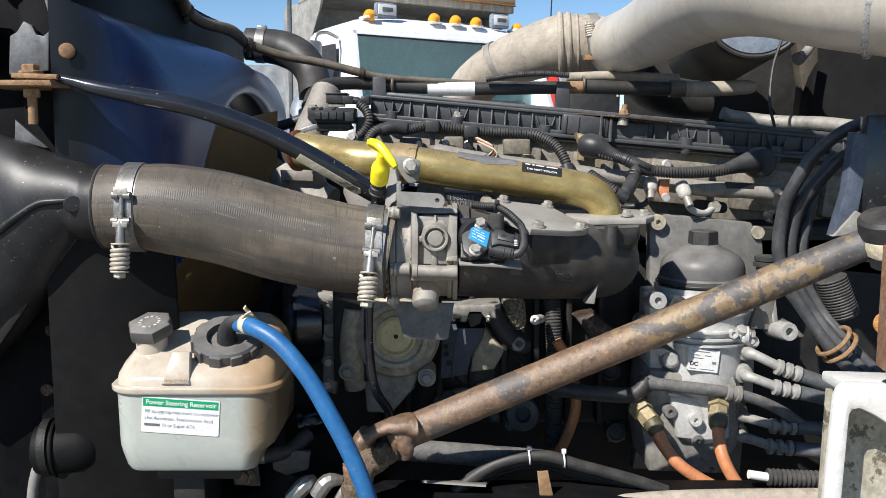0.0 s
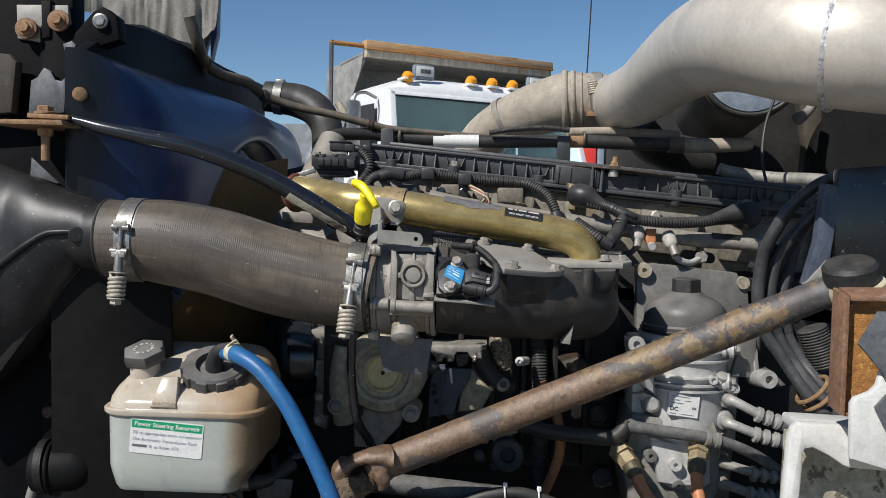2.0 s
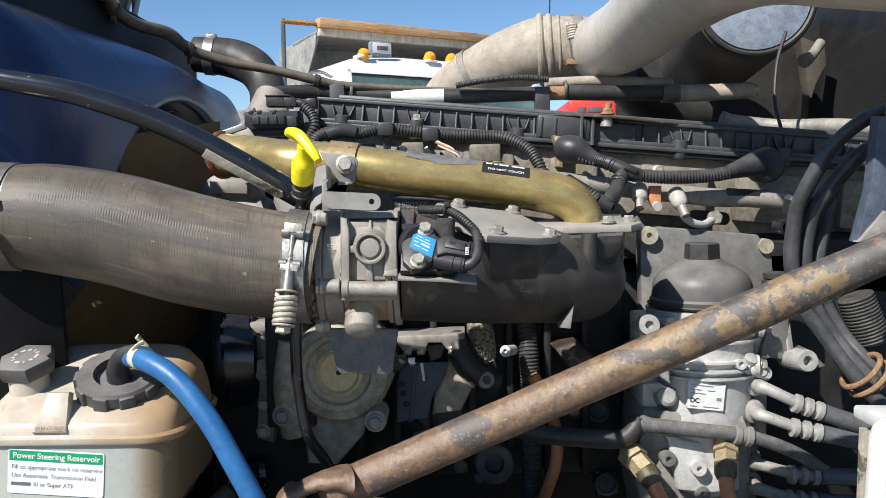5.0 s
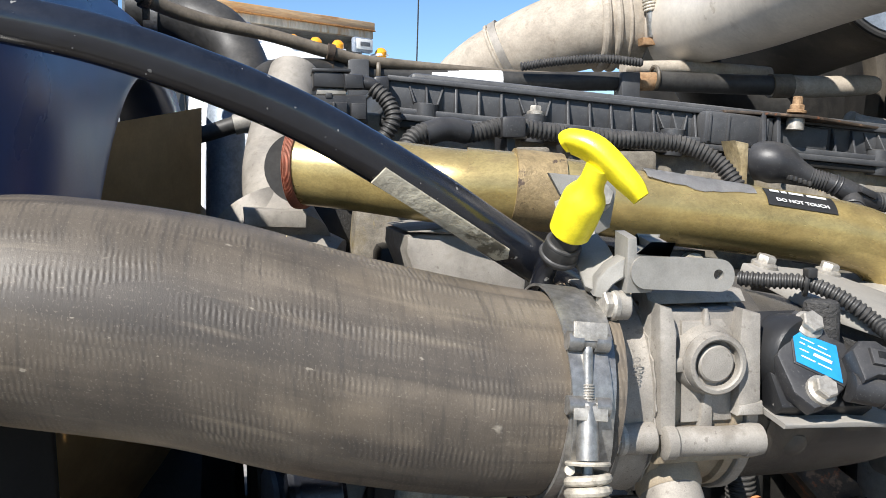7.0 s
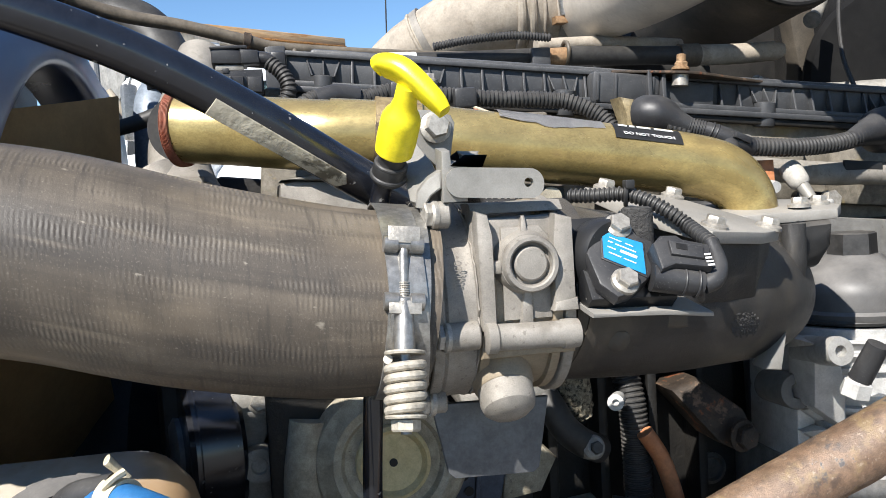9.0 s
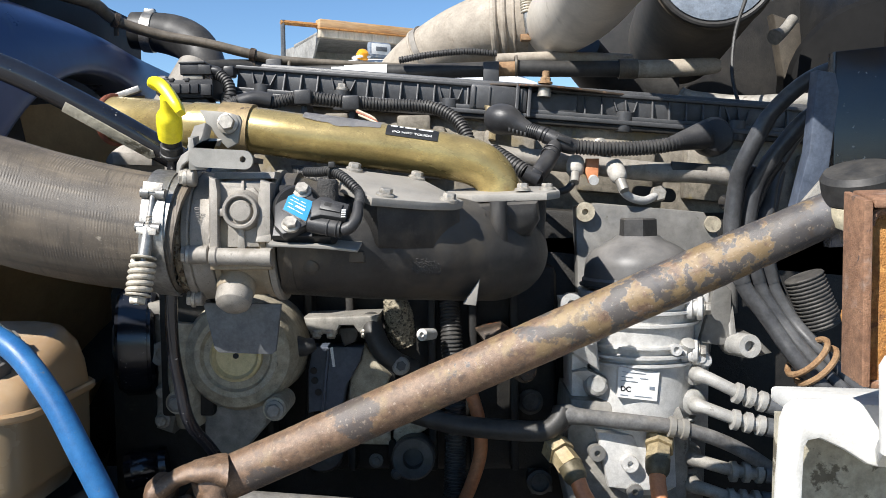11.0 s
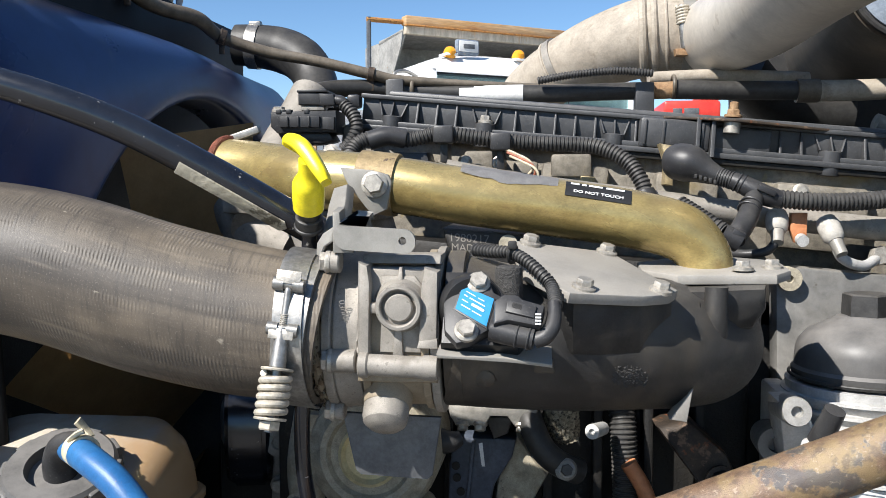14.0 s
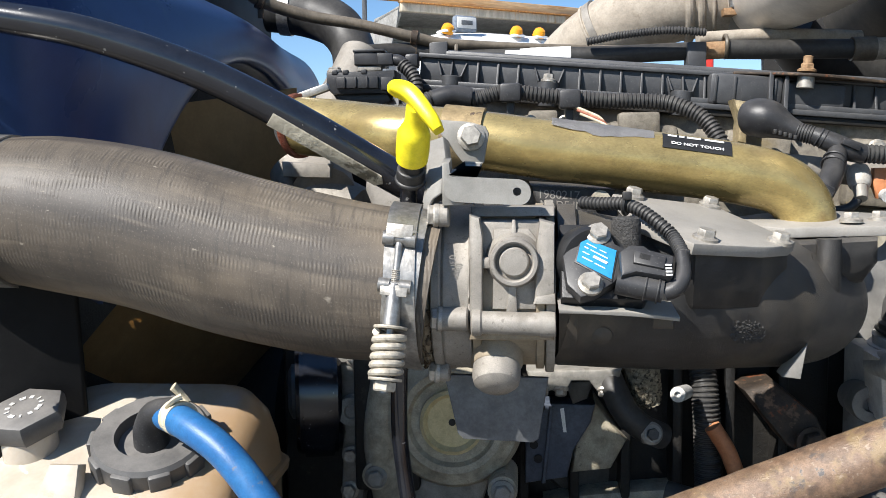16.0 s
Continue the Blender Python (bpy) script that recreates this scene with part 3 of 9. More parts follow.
def basis(axis, up=(0, 0, 1)):
    z = Vector(axis).normalized()
    u = Vector(up)
    if abs(z.dot(u)) > 0.95:
        u = Vector((0, 1, 0)) if abs(z.y) < 0.9 else Vector((1, 0, 0))
    x = u.cross(z).normalized()
    return x, z.cross(x), z


def lathe(prof, at, axis, n=24, bm=None, up=(0, 0, 1)):
    """Turns (radius, height) pairs about the axis through at."""
    bm = bm or bmesh.new()
    x, y, z = basis(axis, up)
    at = Vector(at)
    rings = [[at + z * h + (x * math.cos(w) + y * math.sin(w)) * max(r, 1e-4) for w in (2 * math.pi * i / n for i in range(n))] for r, h in prof]
    return loft(bm, rings)


def block(lo, hi, bevel=0.003, bm=None, m=None, seg=2):
    bm = bm or bmesh.new()
    lo, hi = Vector(lo), Vector(hi)
    r = bmesh.ops.create_cube(bm, size=1)
    vs = r["verts"]
    c, d = (lo + hi) / 2, hi - lo
    for v in vs:
        v.co = Vector((v.co.x * d.x + c.x, v.co.y * d.y + c.y, v.co.z * d.z + c.z))
    if bevel:
        es = list({e for v in vs for e in v.link_edges})
        out = bmesh.ops.bevel(bm, geom=es, offset=min(bevel, min(abs(q) for q in d) * 0.45), segments=seg, profile=0.5, affect="EDGES")
        vs = list({*out["verts"], *[v for v in vs if v.is_valid]})
    if m:
        bmesh.ops.transform(bm, matrix=m, verts=[v for v in vs if v.is_valid])
    return bm


def slab(outline, depth, bevel=0.002, bm=None):
    """A plate: a flat outline of places, thickened along the vector depth, with rounded edges."""
    bm = bm or bmesh.new()
    a = [bm.verts.new(p) for p in outline]
    b = [bm.verts.new(Vector(p) + Vector(depth)) for p in outline]
    k = len(a)
    fs = [bm.faces.new(a[::-1]), bm.faces.new(b)]
    for i in range(k):
        fs.append(bm.faces.new((a[i], a[(i + 1) % k], b[(i + 1) % k], b[i])))
    bmesh.ops.recalc_face_normals(bm, faces=fs)
    if bevel:
        bmesh.ops.bevel(bm, geom=list({e for f in fs[:2] for e in f.edges}), offset=bevel, segments=2, profile=0.5, affect="EDGES")
    return bm


def flat_outline(pts, at, u, v):
    return [Vector(at) + Vector(u) * a + Vector(v) * b for a, b in pts]


def rounded(w, h, r, k=4):
    """A rounded rectangle round the origin."""
    out = []
    for cx, cy, s in ((w / 2 - r, h / 2 - r, 0), (-w / 2 + r, h / 2 - r, 90), (-w / 2 + r, -h / 2 + r, 180), (w / 2 - r, -h / 2 + r, 270)):
        for i in range(k + 1):
            q = radians(s + 90 * i / k)
            out.append((cx + r * math.cos(q), cy + r * math.sin(q)))
    return out


def hexbolt(at, axis, r=0.0075, h=0.006, flange=0.010, bm=None, shank=0.0):
    """A flanged hexagon head on the surface at that place."""
    r, h, flange = r * 0.8, h * 0.85, flange * 0.8
    bm = bm or bmesh.new()
    x, y, z = basis(axis)
    at = Vector(at)
    if flange:
        lathe([(flange, -0.001), (flange, 0.0014), (r * 1.02, 0.0026)], at, axis, 18, bm)
    if shank:
        lathe([(r * 0.55, -shank), (r * 0.55, 0.001)], at, axis, 12, bm)
    rings = []
    for rr, hh in ((r, 0.0015), (r, h * 0.86), (r * 0.88, h)):
        rings.append([at + z * hh + (x * math.cos(w) + y * math.sin(w)) * rr for w in (math.pi / 3 * i + 0.2 for i in range(6))])
    return loft(bm, rings)


def coil(a, b, r, wire, turns, n=10):
    a, b = Vector(a), Vector(b)
    x, y, z = basis(b - a)
    pts = []
    for i in range(turns * 14 + 1):
        w = 2 * math.pi * i / 14
        pts.append(a + (b - a) * (i / (turns * 14)) + (x * math.cos(w) + y * math.sin(w)) * r)
    return sweep(pts, wire, n, 1)


def ring(at, axis, r, wire, n=28, k=10):
    x, y, z = basis(axis)
    rings = []
    for i in range(n):
        w = 2 * math.pi * i / n
        d = x * math.cos(w) + y * math.sin(w)
        rings.append([Vector(at) + d * r + (d * math.cos(q) + z * math.sin(q)) * wire for q in (2 * math.pi * j / k for j in range(k))])
    return loft(bmesh.new(), rings, closed=True)


def words(text, at, u, v, size, material, parent, align="LEFT", bold=0.0):
    """Lettering that lies flat at that place, with its reading direction u and its upward direction v."""
    c = bpy.data.curves.new("lettering", "FONT")
    c.body, c.size, c.align_x, c.extrude, c.offset = text, size, align, 0.00008, bold
    tmp = bpy.data.objects.new("lettering", c)
    me = bpy.data.meshes.new_from_object(tmp)
    bpy.data.objects.remove(tmp)
    u, v = Vector(u).normalized(), Vector(v).normalized()
    w = u.cross(v)
    m = Matrix((u, v, w)).transposed().to_4x4()
    m.translation = Vector(at)
    me.transform(Matrix.Translation(-origin(parent)) @ m)
    me.materials.append(material)
    ob = new("lettering", me)
    ob.parent = parent
    return ob


def bar(at, u, v, w, h, material, parent, name="print_bar"):
    """A printed bar, lying flat: lower left corner, directions, width and height."""
    u, v = Vector(u).normalized(), Vector(v).normalized()
    a = Vector(at)
    return part(name, slab([a, a + u * w, a + u * w + v * h, a + v * h], u.cross(v) * 0.0003, 0), material, parent)


# ---- ground and distance ----
def ground():
    bm = bmesh.new()
    bmesh.ops.create_grid(bm, x_segments=60, y_segments=60, size=400)
    for v in bm.verts:
        v.co.z = noise.noise(v.co * 0.05) * 0.1 * min(1, v.co.length / 60)
    solo("ground", bm, YARD, "pale compacted gravel of a vehicle yard", "ground", kind="structure")


ground()


FENCE = (-3.222, 14.000, 2.939)


def far_wall():
    """Corrugated sheet fence behind the yard."""
    w = thing("wall_yard", (-8, 14, 0), "pale corrugated metal fence of the yard", "fence", kind="structure")
    bm = bmesh.new()
    pts = []
    for i in range(161):
        pts.append((-17 + i * 0.1, 14 + 0.014 * math.sin(i * math.pi / 2), 0))
    lo = [bm.verts.new(p) for p in pts]
    top = FENCE[2]
    hi = [bm.verts.new((p[0], p[1], top)) for p in pts]
    for i in range(160):
        bm.faces.new((lo[i], lo[i + 1], hi[i + 1], hi[i]))
    bmesh.ops.solidify(bm, geom=bm.faces[:], thickness=0.004)
    part("sheet", bm, CORRUGATED, w)


far_wall()


def dump_truck():
    """White tipper truck that stands behind, facing the camera."""
    yaw = radians(33.5)
    c = Vector((0.04, 7.75, 0))
    u, f = Vector((math.cos(yaw), math.sin(yaw), 0)), Vector((-math.sin(yaw), math.cos(yaw), 0))
    m = Matrix((u, f, (0, 0, 1))).transposed().to_4x4()
    m.translation = c
    t = thing("dump_truck", c, "white tipper truck with a rusty grey dump body", "truck")

    def put(name, bm, material, parent=t, label=""):
        bm.transform(m)
        return part(name, bm, material, parent, label)

    # cab, local: x across, y to the rear, z up
    prof = [(-0.12, 1.3, 1.02, 0), (-0.2, 1.9, 1.03, 0), (-0.24, 2.0, 1.02, 0), (-0.04, 2.64, 0.96, 0), (-0.03, 2.69, 0.965, 0.3), (0.02, 2.745, 0.95, 0.7), (0.14, 2.785, 0.93, 1.0), (0.34, 2.80, 0.92, 1.0), (0.8, 2.79, 0.92, 1.0)]
    across = (-1, -0.965, -0.9, -0.78, -0.4, 0, 0.4, 0.78, 0.9, 0.965, 1)
    rows = [[Vector((hw * k, y, z - 0.13 * bow * abs(k) ** 7)) for k in across] for y, z, hw, bow in prof]
    bm = bmesh.new()
    vs = [[bm.verts.new(p) for p in r] for r in rows]
    for i in range(len(vs) - 1):
        if i != 2:
            for j in range(len(across) - 1):
                bm.faces.new((vs[i][j], vs[i][j + 1], vs[i + 1][j + 1], vs[i + 1][j]))
    for j in (0, -1):
        bm.faces.new([r[j] for r in vs] + [bm.verts.new((rows[0][j].x, 0.8, 1.3))])
    cab = put("cab", bm, TRUCK_WHITE)
    # windscreen surround and pane
    a, b = Vector((0, -0.24, 2.0)), Vector((0, -0.04, 2.64))
    up = (b - a)
    bm = bmesh.new()
    for pts in (((-1.02, 0), (-0.96, 1), (-0.91, 1), (-0.96, 0)), ((1.02, 0), (0.96, 1), (0.91, 1), (0.96, 0)), ((-1.0, 0), (1.0, 0), (1.0, 0.06), (-1.0, 0.06)), ((-0.95, 0.95), (0.95, 0.95), (0.95, 1.0), (-0.95, 1.0))):
        slab([a + up * q + Vector((x, -0.012, 0)) for x, q in pts], (0, 0.03, 0), 0.004, bm)
    put("window_frame", bm, TRUCK_WHITE, cab)
    bm = slab([a + up * q + Vector((x, 0.01, 0)) for x, q in ((-0.97, 0.05), (0.97, 0.05), (0.92, 0.96), (-0.92, 0.96))], (0, 0.006, 0), 0)
    pane = put("pane", bm, GLASS, cab, "greenish windscreen glass")
    pane.visible_shadow = False
    bm = slab([a + up * q + Vector((x, 0.001, 0)) for x, q in ((-0.92, 0.93), (0.92, 0.93), (0.92, 0.97), (-0.92, 0.97))], (0, 0.004, 0), 0)
    put("window_seal", bm, RUBBER, cab)
    put("dashboard", block((-0.9, 0.0, 1.8), (0.9, 0.4, 2.12), 0.05), RUBBER, cab)
    put("rear_panel", block((-0.9, 0.76, 1.4), (0.9, 0.79, 2.70), 0.02), TRUCK_WHITE, cab)
    side = slab([(-1.035, 0.05, 2.08), (-1.035, 0.58, 2.08), (-0.985, 0.58, 2.55), (-0.985, 0.2, 2.55)], (0.01, 0, 0), 0.002)
    put("side_window", side, RUBBER, cab, "dark side window")
    put("wiper", sweep([(0.2, -0.02, 2.14), (0.32, 0.03, 2.3), (0.36, 0.1, 2.45)], 0.008, 8, 4), RUBBER, cab)
    # bonnet, bumper and chassis under it
    put("bonnet", block((-0.75, -1.3, 1.0), (0.75, 0.2, 2.0), 0.18, seg=4), TRUCK_WHITE)
    put("bumper", block((-1.15, -1.6, 0.4), (1.15, -1.35, 0.75), 0.04), STEEL)
    put("chassis", block((-0.45, -1.4, 0.6), (0.45, 6.5, 0.95), 0.02), SHADE_GRIME)
    for x, y in ((-1.0, -0.6), (1.0, -0.6), (-0.95, 4.0), (0.95, 4.0), (-0.95, 5.3), (0.95, 5.3)):
        w = put("wheel", lathe([(0.3, -0.14), (0.47, -0.14), (0.52, -0.09), (0.52, 0.09), (0.47, 0.14), (0.3, 0.14)], (x, y, 0.52), (1, 0, 0), 28), RUBBER)
        put("rim", lathe([(0.05, -0.05), (0.29, -0.1), (0.3, 0.1), (0.05, 0.06)], (x, y, 0.52), (1, 0, 0), 24), STEEL, w)
    # roof lamps and name plates
    for x in (-0.76, -0.13, 0.09, 0.31, 0.77):
        lamp = put("marker_lamp", lathe([(0.052, -0.01), (0.050, 0.02), (0.040, 0.048), (0.018, 0.062)], (x, 0.02, 2.775 - 0.12 * abs(x) ** 7), (0, -0.5, 0.85), 18), AMBER, t, "amber roof marker lamp")
        put("base", block((x - 0.055, -0.03, 2.745), (x + 0.055, 0.10, 2.765), 0.006), TRUCK_WHITE, lamp)
    for x in (-0.6, 0.58):
        pl = put("name_plate", block((x - 0.10, 0.0, 2.76), (x + 0.10, 0.06, 2.885), 0.02), BLUE_GREY)
        put("plate_face", block((x - 0.085, -0.008, 2.785), (x + 0.085, 0.002, 2.87), 0.008), LABEL_WHITE, pl)
        put("print_bar", block((x - 0.05, -0.014, 2.81), (x + 0.05, -0.006, 2.845), 0.004), GREY_PAINT, pl)
    # mirror and snorkel at its side
    put("mirror", block((-1.28, 0.05, 2.15), (-1.16, 0.12, 2.55), 0.03), STEEL)
    put("mirror_arm", sweep([(-0.96, 0.2, 2.6), (-1.12, 0.1, 2.62), (-1.22, 0.08, 2.55), (-1.22, 0.08, 2.2), (-1.0, 0.15, 2.15)], 0.014, 8, 6), STEEL)
    put("horn", lathe([(0.03, 0), (0.034, 0.03), (0.034, 0.22), (0.026, 0.24)], (-0.98, 0.95, 2.62), (0.45, -0.2, -0.75), 16), BED_PALE, t, "tan tube below the bed rail")
    # dump body
    bed = put("dump_body", slab([(-0.72, 1.5, 2.0), (1.4, 1.5, 2.0), (1.4, 1.5, 3.06), (-0.72, 1.5, 3.06)], (0, 0.35, 0), 0.02), BED_GREY)
    put("canopy", slab([(-0.72, 1.5, 3.03), (1.4, 1.5, 3.03), (1.4, 0.92, 3.08), (-0.72, 0.92, 3.08)], (0, 0, 0.04), 0.01), BED_GREY, bed)
    put("top_rail", block((-0.74, 0.86, 3.13), (1.42, 0.96, 3.21), 0.012), BED_RUST, bed, "rust-streaked top rail")
    put("rail_apron", block((-0.73, 0.88, 3.055), (1.41, 0.95, 3.13), 0.006), BED_PALE, bed, "pale apron with rust runs")
    put("rail_lip", block((-0.74, 0.85, 3.122), (1.42, 0.90, 3.134), 0.004), RUST, bed)
    for x in (-0.72, 1.38):
        put("side_gusset", slab([(x, 1.5, 2.3), (x, 1.5, 3.08), (x, 0.92, 3.1)], (0.02, 0, 0), 0.004), BED_GREY, bed)
    put("post", sweep([(-1.05, 0.95, 1.2), (-1.05, 0.95, 3.18)], 0.022, 8, 1), GREY_PAINT, t)
    put("post_top", sweep([(-1.07, 0.95, 3.16), (-0.73, 0.93, 3.16)], 0.022, 8, 2), RUST, t)


dump_truck()


def whip_antenna():
    bm = sweep([(0.940, 8.000, 2.300), (0.968, 8.000, 3.060), (0.981, 8.000, 3.461), (0.994, 8.000, 4.008)], 0.006, 6, 1)
    solo("antenna", bm, RUBBER, "thin black whip antenna against the sky", "antenna")


whip_antenna()


def red_machine():
    t = thing("red_machine", (2.6, 13, 0), "red machine with a grey panel parked in the yard behind", "vehicle")
    part("hull", block((1.82, 13.02, 0.9), (2.60, 15, 2.68), 0.05), SHADE_GRIME, t)
    body = part("body", block((1.82, 13, 2.66), (2.60, 15, 2.93), 0.05), RED, t)
    part("hatch", block((2.37, 13.2, 2.91), (2.62, 14, 3.33), 0.06), RED, t)
    for x, w in ((1.95, 0.12), (2.10, 0.20)):
        part("print_bar", block((x, 12.99, 2.74), (x + w, 13.01, 2.82), 0.004), GREY_PAINT, body)
    part("panel", block((1.70, 13.05, 1.0), (1.81, 13.3, 2.74), 0.02), BLUE_GREY, t)
    part("deck", block((1.41, 13.1, 0.9), (2.78, 15, 1.7), 0.05), SHADE_GRIME, t)
    part("tool_box", block((1.41, 13.02, 1.7), (1.69, 13.4, 2.7), 0.03), RED, t)
    part("grab_handle", sweep([(2.53, 12.98, 2.66), (2.57, 12.95, 2.6), (2.55, 12.98, 2.4)], 0.02, 8, 3), CREAM, t)
    for x in (1.5, 2.6):
        part("wheel", lathe([(0.2, -0.15), (0.48, -0.15), (0.5, 0), (0.48, 0.15), (0.2, 0.15)], (x, 13.1, 0.5), (0, 1, 0), 24), RUBBER, t)


red_machine()


# ---- the truck's frame and engine ----
def chassis_rail():
    bm = block((-1.2, 1.02, 1.02), (1.6, 1.10, 1.26), 0.012)
    solo("frame_rail", bm, SHADE_GRIME, "black chassis rail below the engine", "chassis rail")
    bm = block((-1.2, 2.1, 0.95), (1.6, 2.2, 1.2), 0.012)
    solo("frame_rail", bm, SHADE_GRIME, "black chassis rail beyond the engine", "chassis rail")
    for x in (-0.75, 1.2):
        solo("cross_member", block((x - 0.06, 1.1, 0.98), (x + 0.06, 2.1, 1.2), 0.01), SHADE_GRIME, "black cross member between the chassis rails", "cross member")
    for x in (-0.9, 1.35):
        t = thing("wheel_axle", (x, 1.6, 0), "truck axle with dusty black tyres", "axle")
        for y in (0.98, 2.3):
            part("tyre", lathe([(0.3, -0.13), (0.48, -0.14), (0.51, -0.1), (0.51, 0.1), (0.48, 0.14), (0.3, 0.13)], (x, y, 0.51), (0, 1, 0), 32), RUBBER, t)
            part("rim", lathe([(0.06, -0.08), (0.29, -0.1), (0.31, 0.1), (0.06, 0.08)], (x, y, 0.51), (0, 1, 0), 24), STEEL, t)
        part("axle", block((x - 0.06, 0.98, 0.45), (x + 0.06, 2.3, 0.6), 0.02), SHADE_GRIME, t)
        part("hanger", block((x - 0.05, 1.03, 0.55), (x + 0.05, 1.09, 1.03), 0.01), SHADE_GRIME, t)
        part("hanger", block((x - 0.05, 2.11, 0.55), (x + 0.05, 2.19, 0.96), 0.01), SHADE_GRIME, t)


chassis_rail()


def engine_block():
    t = thing("engine_block", (0.3, 1.7, 1.0), "grimy cast engine block, toned dark for the bay's shade", "engine block")
    part("crankcase", block((-0.12, 1.42, 0.9), (1.1, 2.0, 1.62), 0.03), SHADE_GRIME, t)
    # Dark backing added at the block's front to close a bright gap
    part("front_backing", block((-0.26, 1.50, 1.05), (-0.12, 1.95, 1.66), 0.02), SHADE_GRIME, t)
    part("sump", block((-0.05, 1.48, 0.72), (1.05, 1.92, 0.92), 0.05), SHADE_GRIME, t)
    # Web and ribs coloured near black in place of the shade on them
    part("side_web", block((-0.10, 1.36, 1.30), (0.30, 1.43, 1.56), 0.012), SHADE_GRIME, t)
    for i in range(7):
        x = -0.06 + i * 0.05
        part("rib", block((x, 1.33, 1.31), (x + 0.010, 1.37, 1.54), 0.003), SHADE_GRIME, t)
    part("mount", block((-0.1, 1.06, 0.98), (0.1, 1.45, 1.03), 0.01), SHADE_GRIME, t)
    part("mount", block((0.7, 1.06, 0.98), (0.9, 1.45, 1.03), 0.01), SHADE_GRIME, t)


engine_block()


def ground_screen():
    # Added dark sheet that blocks the sunlit ground between fan and engine
    t = thing("ground_screen", (-0.3, 1.6, 1.17), "near-black sheet added to hide the bright ground below the fan", "shield")
    part("sheet", block((-0.50, 1.12, 1.17), (-0.10, 2.10, 1.178), 0.002), SHADE_GRIME, t)
    part("lip", block((-0.50, 1.112, 1.15), (-0.10, 1.121, 1.20), 0.002), SHADE_GRIME, t)


ground_screen()


def cylinder_head():
    t = thing("cylinder_head", (0.3, 1.7, 1.62), "dusty cast cylinder head with machined pads", "cylinder head")
    part("casting", block((-0.16, 1.465, 1.60), (1.1, 1.95, 1.787), 0.006), HEAD, t)
    part("ledge", block((-0.14, 1.42, 1.60), (1.1, 1.48, 1.665), 0.008), SHADE_GRIME, t)
    for x, w in ((-0.02, 0.055), (0.075, 0.075), (0.20, 0.07), (0.33, 0.10), (0.47, 0.10), (0.62, 0.1)):
        part("boss", block((x, 1.445, 1.69), (x + w, 1.48, 1.762), 0.006), HEAD, t)
    part("pad", block((0.118, 1.438, 1.733), (0.135, 1.446, 1.75), 0.002), BRASS, t)
    words("2", (0.093, 1.4435, 1.735), (1, 0, 0), (0, 0, 1), 0.02, SHADE_GRIME, t)

    t.location.z -= 0.036
    t.rotation_euler.y = 0.09


cylinder_head()


def valve_cover():
    """Long black ribbed rocker cover with bolts in sleeves."""
    t = thing("valve_cover", (0.3, 1.6, 1.775), "long dusty black plastic valve cover with ribs", "valve cover")
    part("gasket", block((-0.13, 1.452, 1.780), (1.05, 1.85, 1.7865), 0.001), SHADE_GRIME, t)
    part("flange", block((-0.13, 1.448, 1.7865), (1.05, 1.85, 1.7925), 0.0012), COVER, t)
    part("step", block((-0.128, 1.4535, 1.7920), (1.05, 1.85, 1.7985), 0.0012), COVER, t)
    part("lid", block((-0.124, 1.4665, 1.797), (1.05, 1.83, 1.826), 0.002), COVER, t)
    part("lip", block((-0.126, 1.4615, 1.8235), (1.05, 1.84, 1.8285), 0.0012), COVER, t)
    part("crown", block((-0.10, 1.49, 1.827), (1.03, 1.81, 1.837), 0.005), COVER, t)
    sleeves = (-0.088, 0.02, 0.165, 0.40, 0.55, 0.70)
    for i in range(42):
        x = -0.060 + i * 0.0225
        if min(abs(x - s) for s in sleeves) > 0.021 and not 0.19 < x < 0.335:
            part("rib", slab([(x, 1.4555, 1.7985), (x, 1.468, 1.7985), (x, 1.468, 1.8235), (x, 1.4645, 1.8235)], (0.0024, 0, 0), 0.0004), COVER, t)
    for x in sleeves:
        part("sleeve", lathe([(0.0115, -0.014), (0.0125, -0.010), (0.0115, 0.012), (0.0085, 0.013)], (x, 1.461, 1.792), (0, 0, 1), 20), COVER, t)
        for d in (-1, 0, 1):
            part("gusset", slab([(x + d * 0.011 - 0.0008, 1.4665, 1.804), (x + d * 0.011 - 0.0008, 1.452 + 0.006 * abs(d), 1.805), (x + d * 0.017 - 0.0008, 1.4665, 1.8235)], (0.0018, 0, 0), 0.0003), COVER, t)
    for x in (0.02,):
        part("bolt", hexbolt((x, 1.459, 1.806), (0, 0, 1), 0.0075, 0.009, 0.0105), BOLT, t)
    part("end_block", block((0.192, 1.4475, 1.7925), (0.268, 1.48, 1.8255), 0.0035), COVER, t)
    part("end_block", block((0.268, 1.4545, 1.7925), (0.335, 1.48, 1.8215), 0.0030), COVER, t)
    for x in (0.196, 0.216, 0.258):
        part("rib", block((x, 1.4455, 1.795), (x + 0.0028, 1.4495, 1.823), 0.0006), COVER, t)
    for x in (0.252, 0.268):
        part("fin", slab([(x, 1.437, 1.787), (x, 1.452, 1.787), (x, 1.452, 1.830), (x, 1.445, 1.830)], (0.0045, 0, 0), 0.0008), COVER, t)

    t.location.z -= 0.040
    t.rotation_euler.y = 0.089


valve_cover()


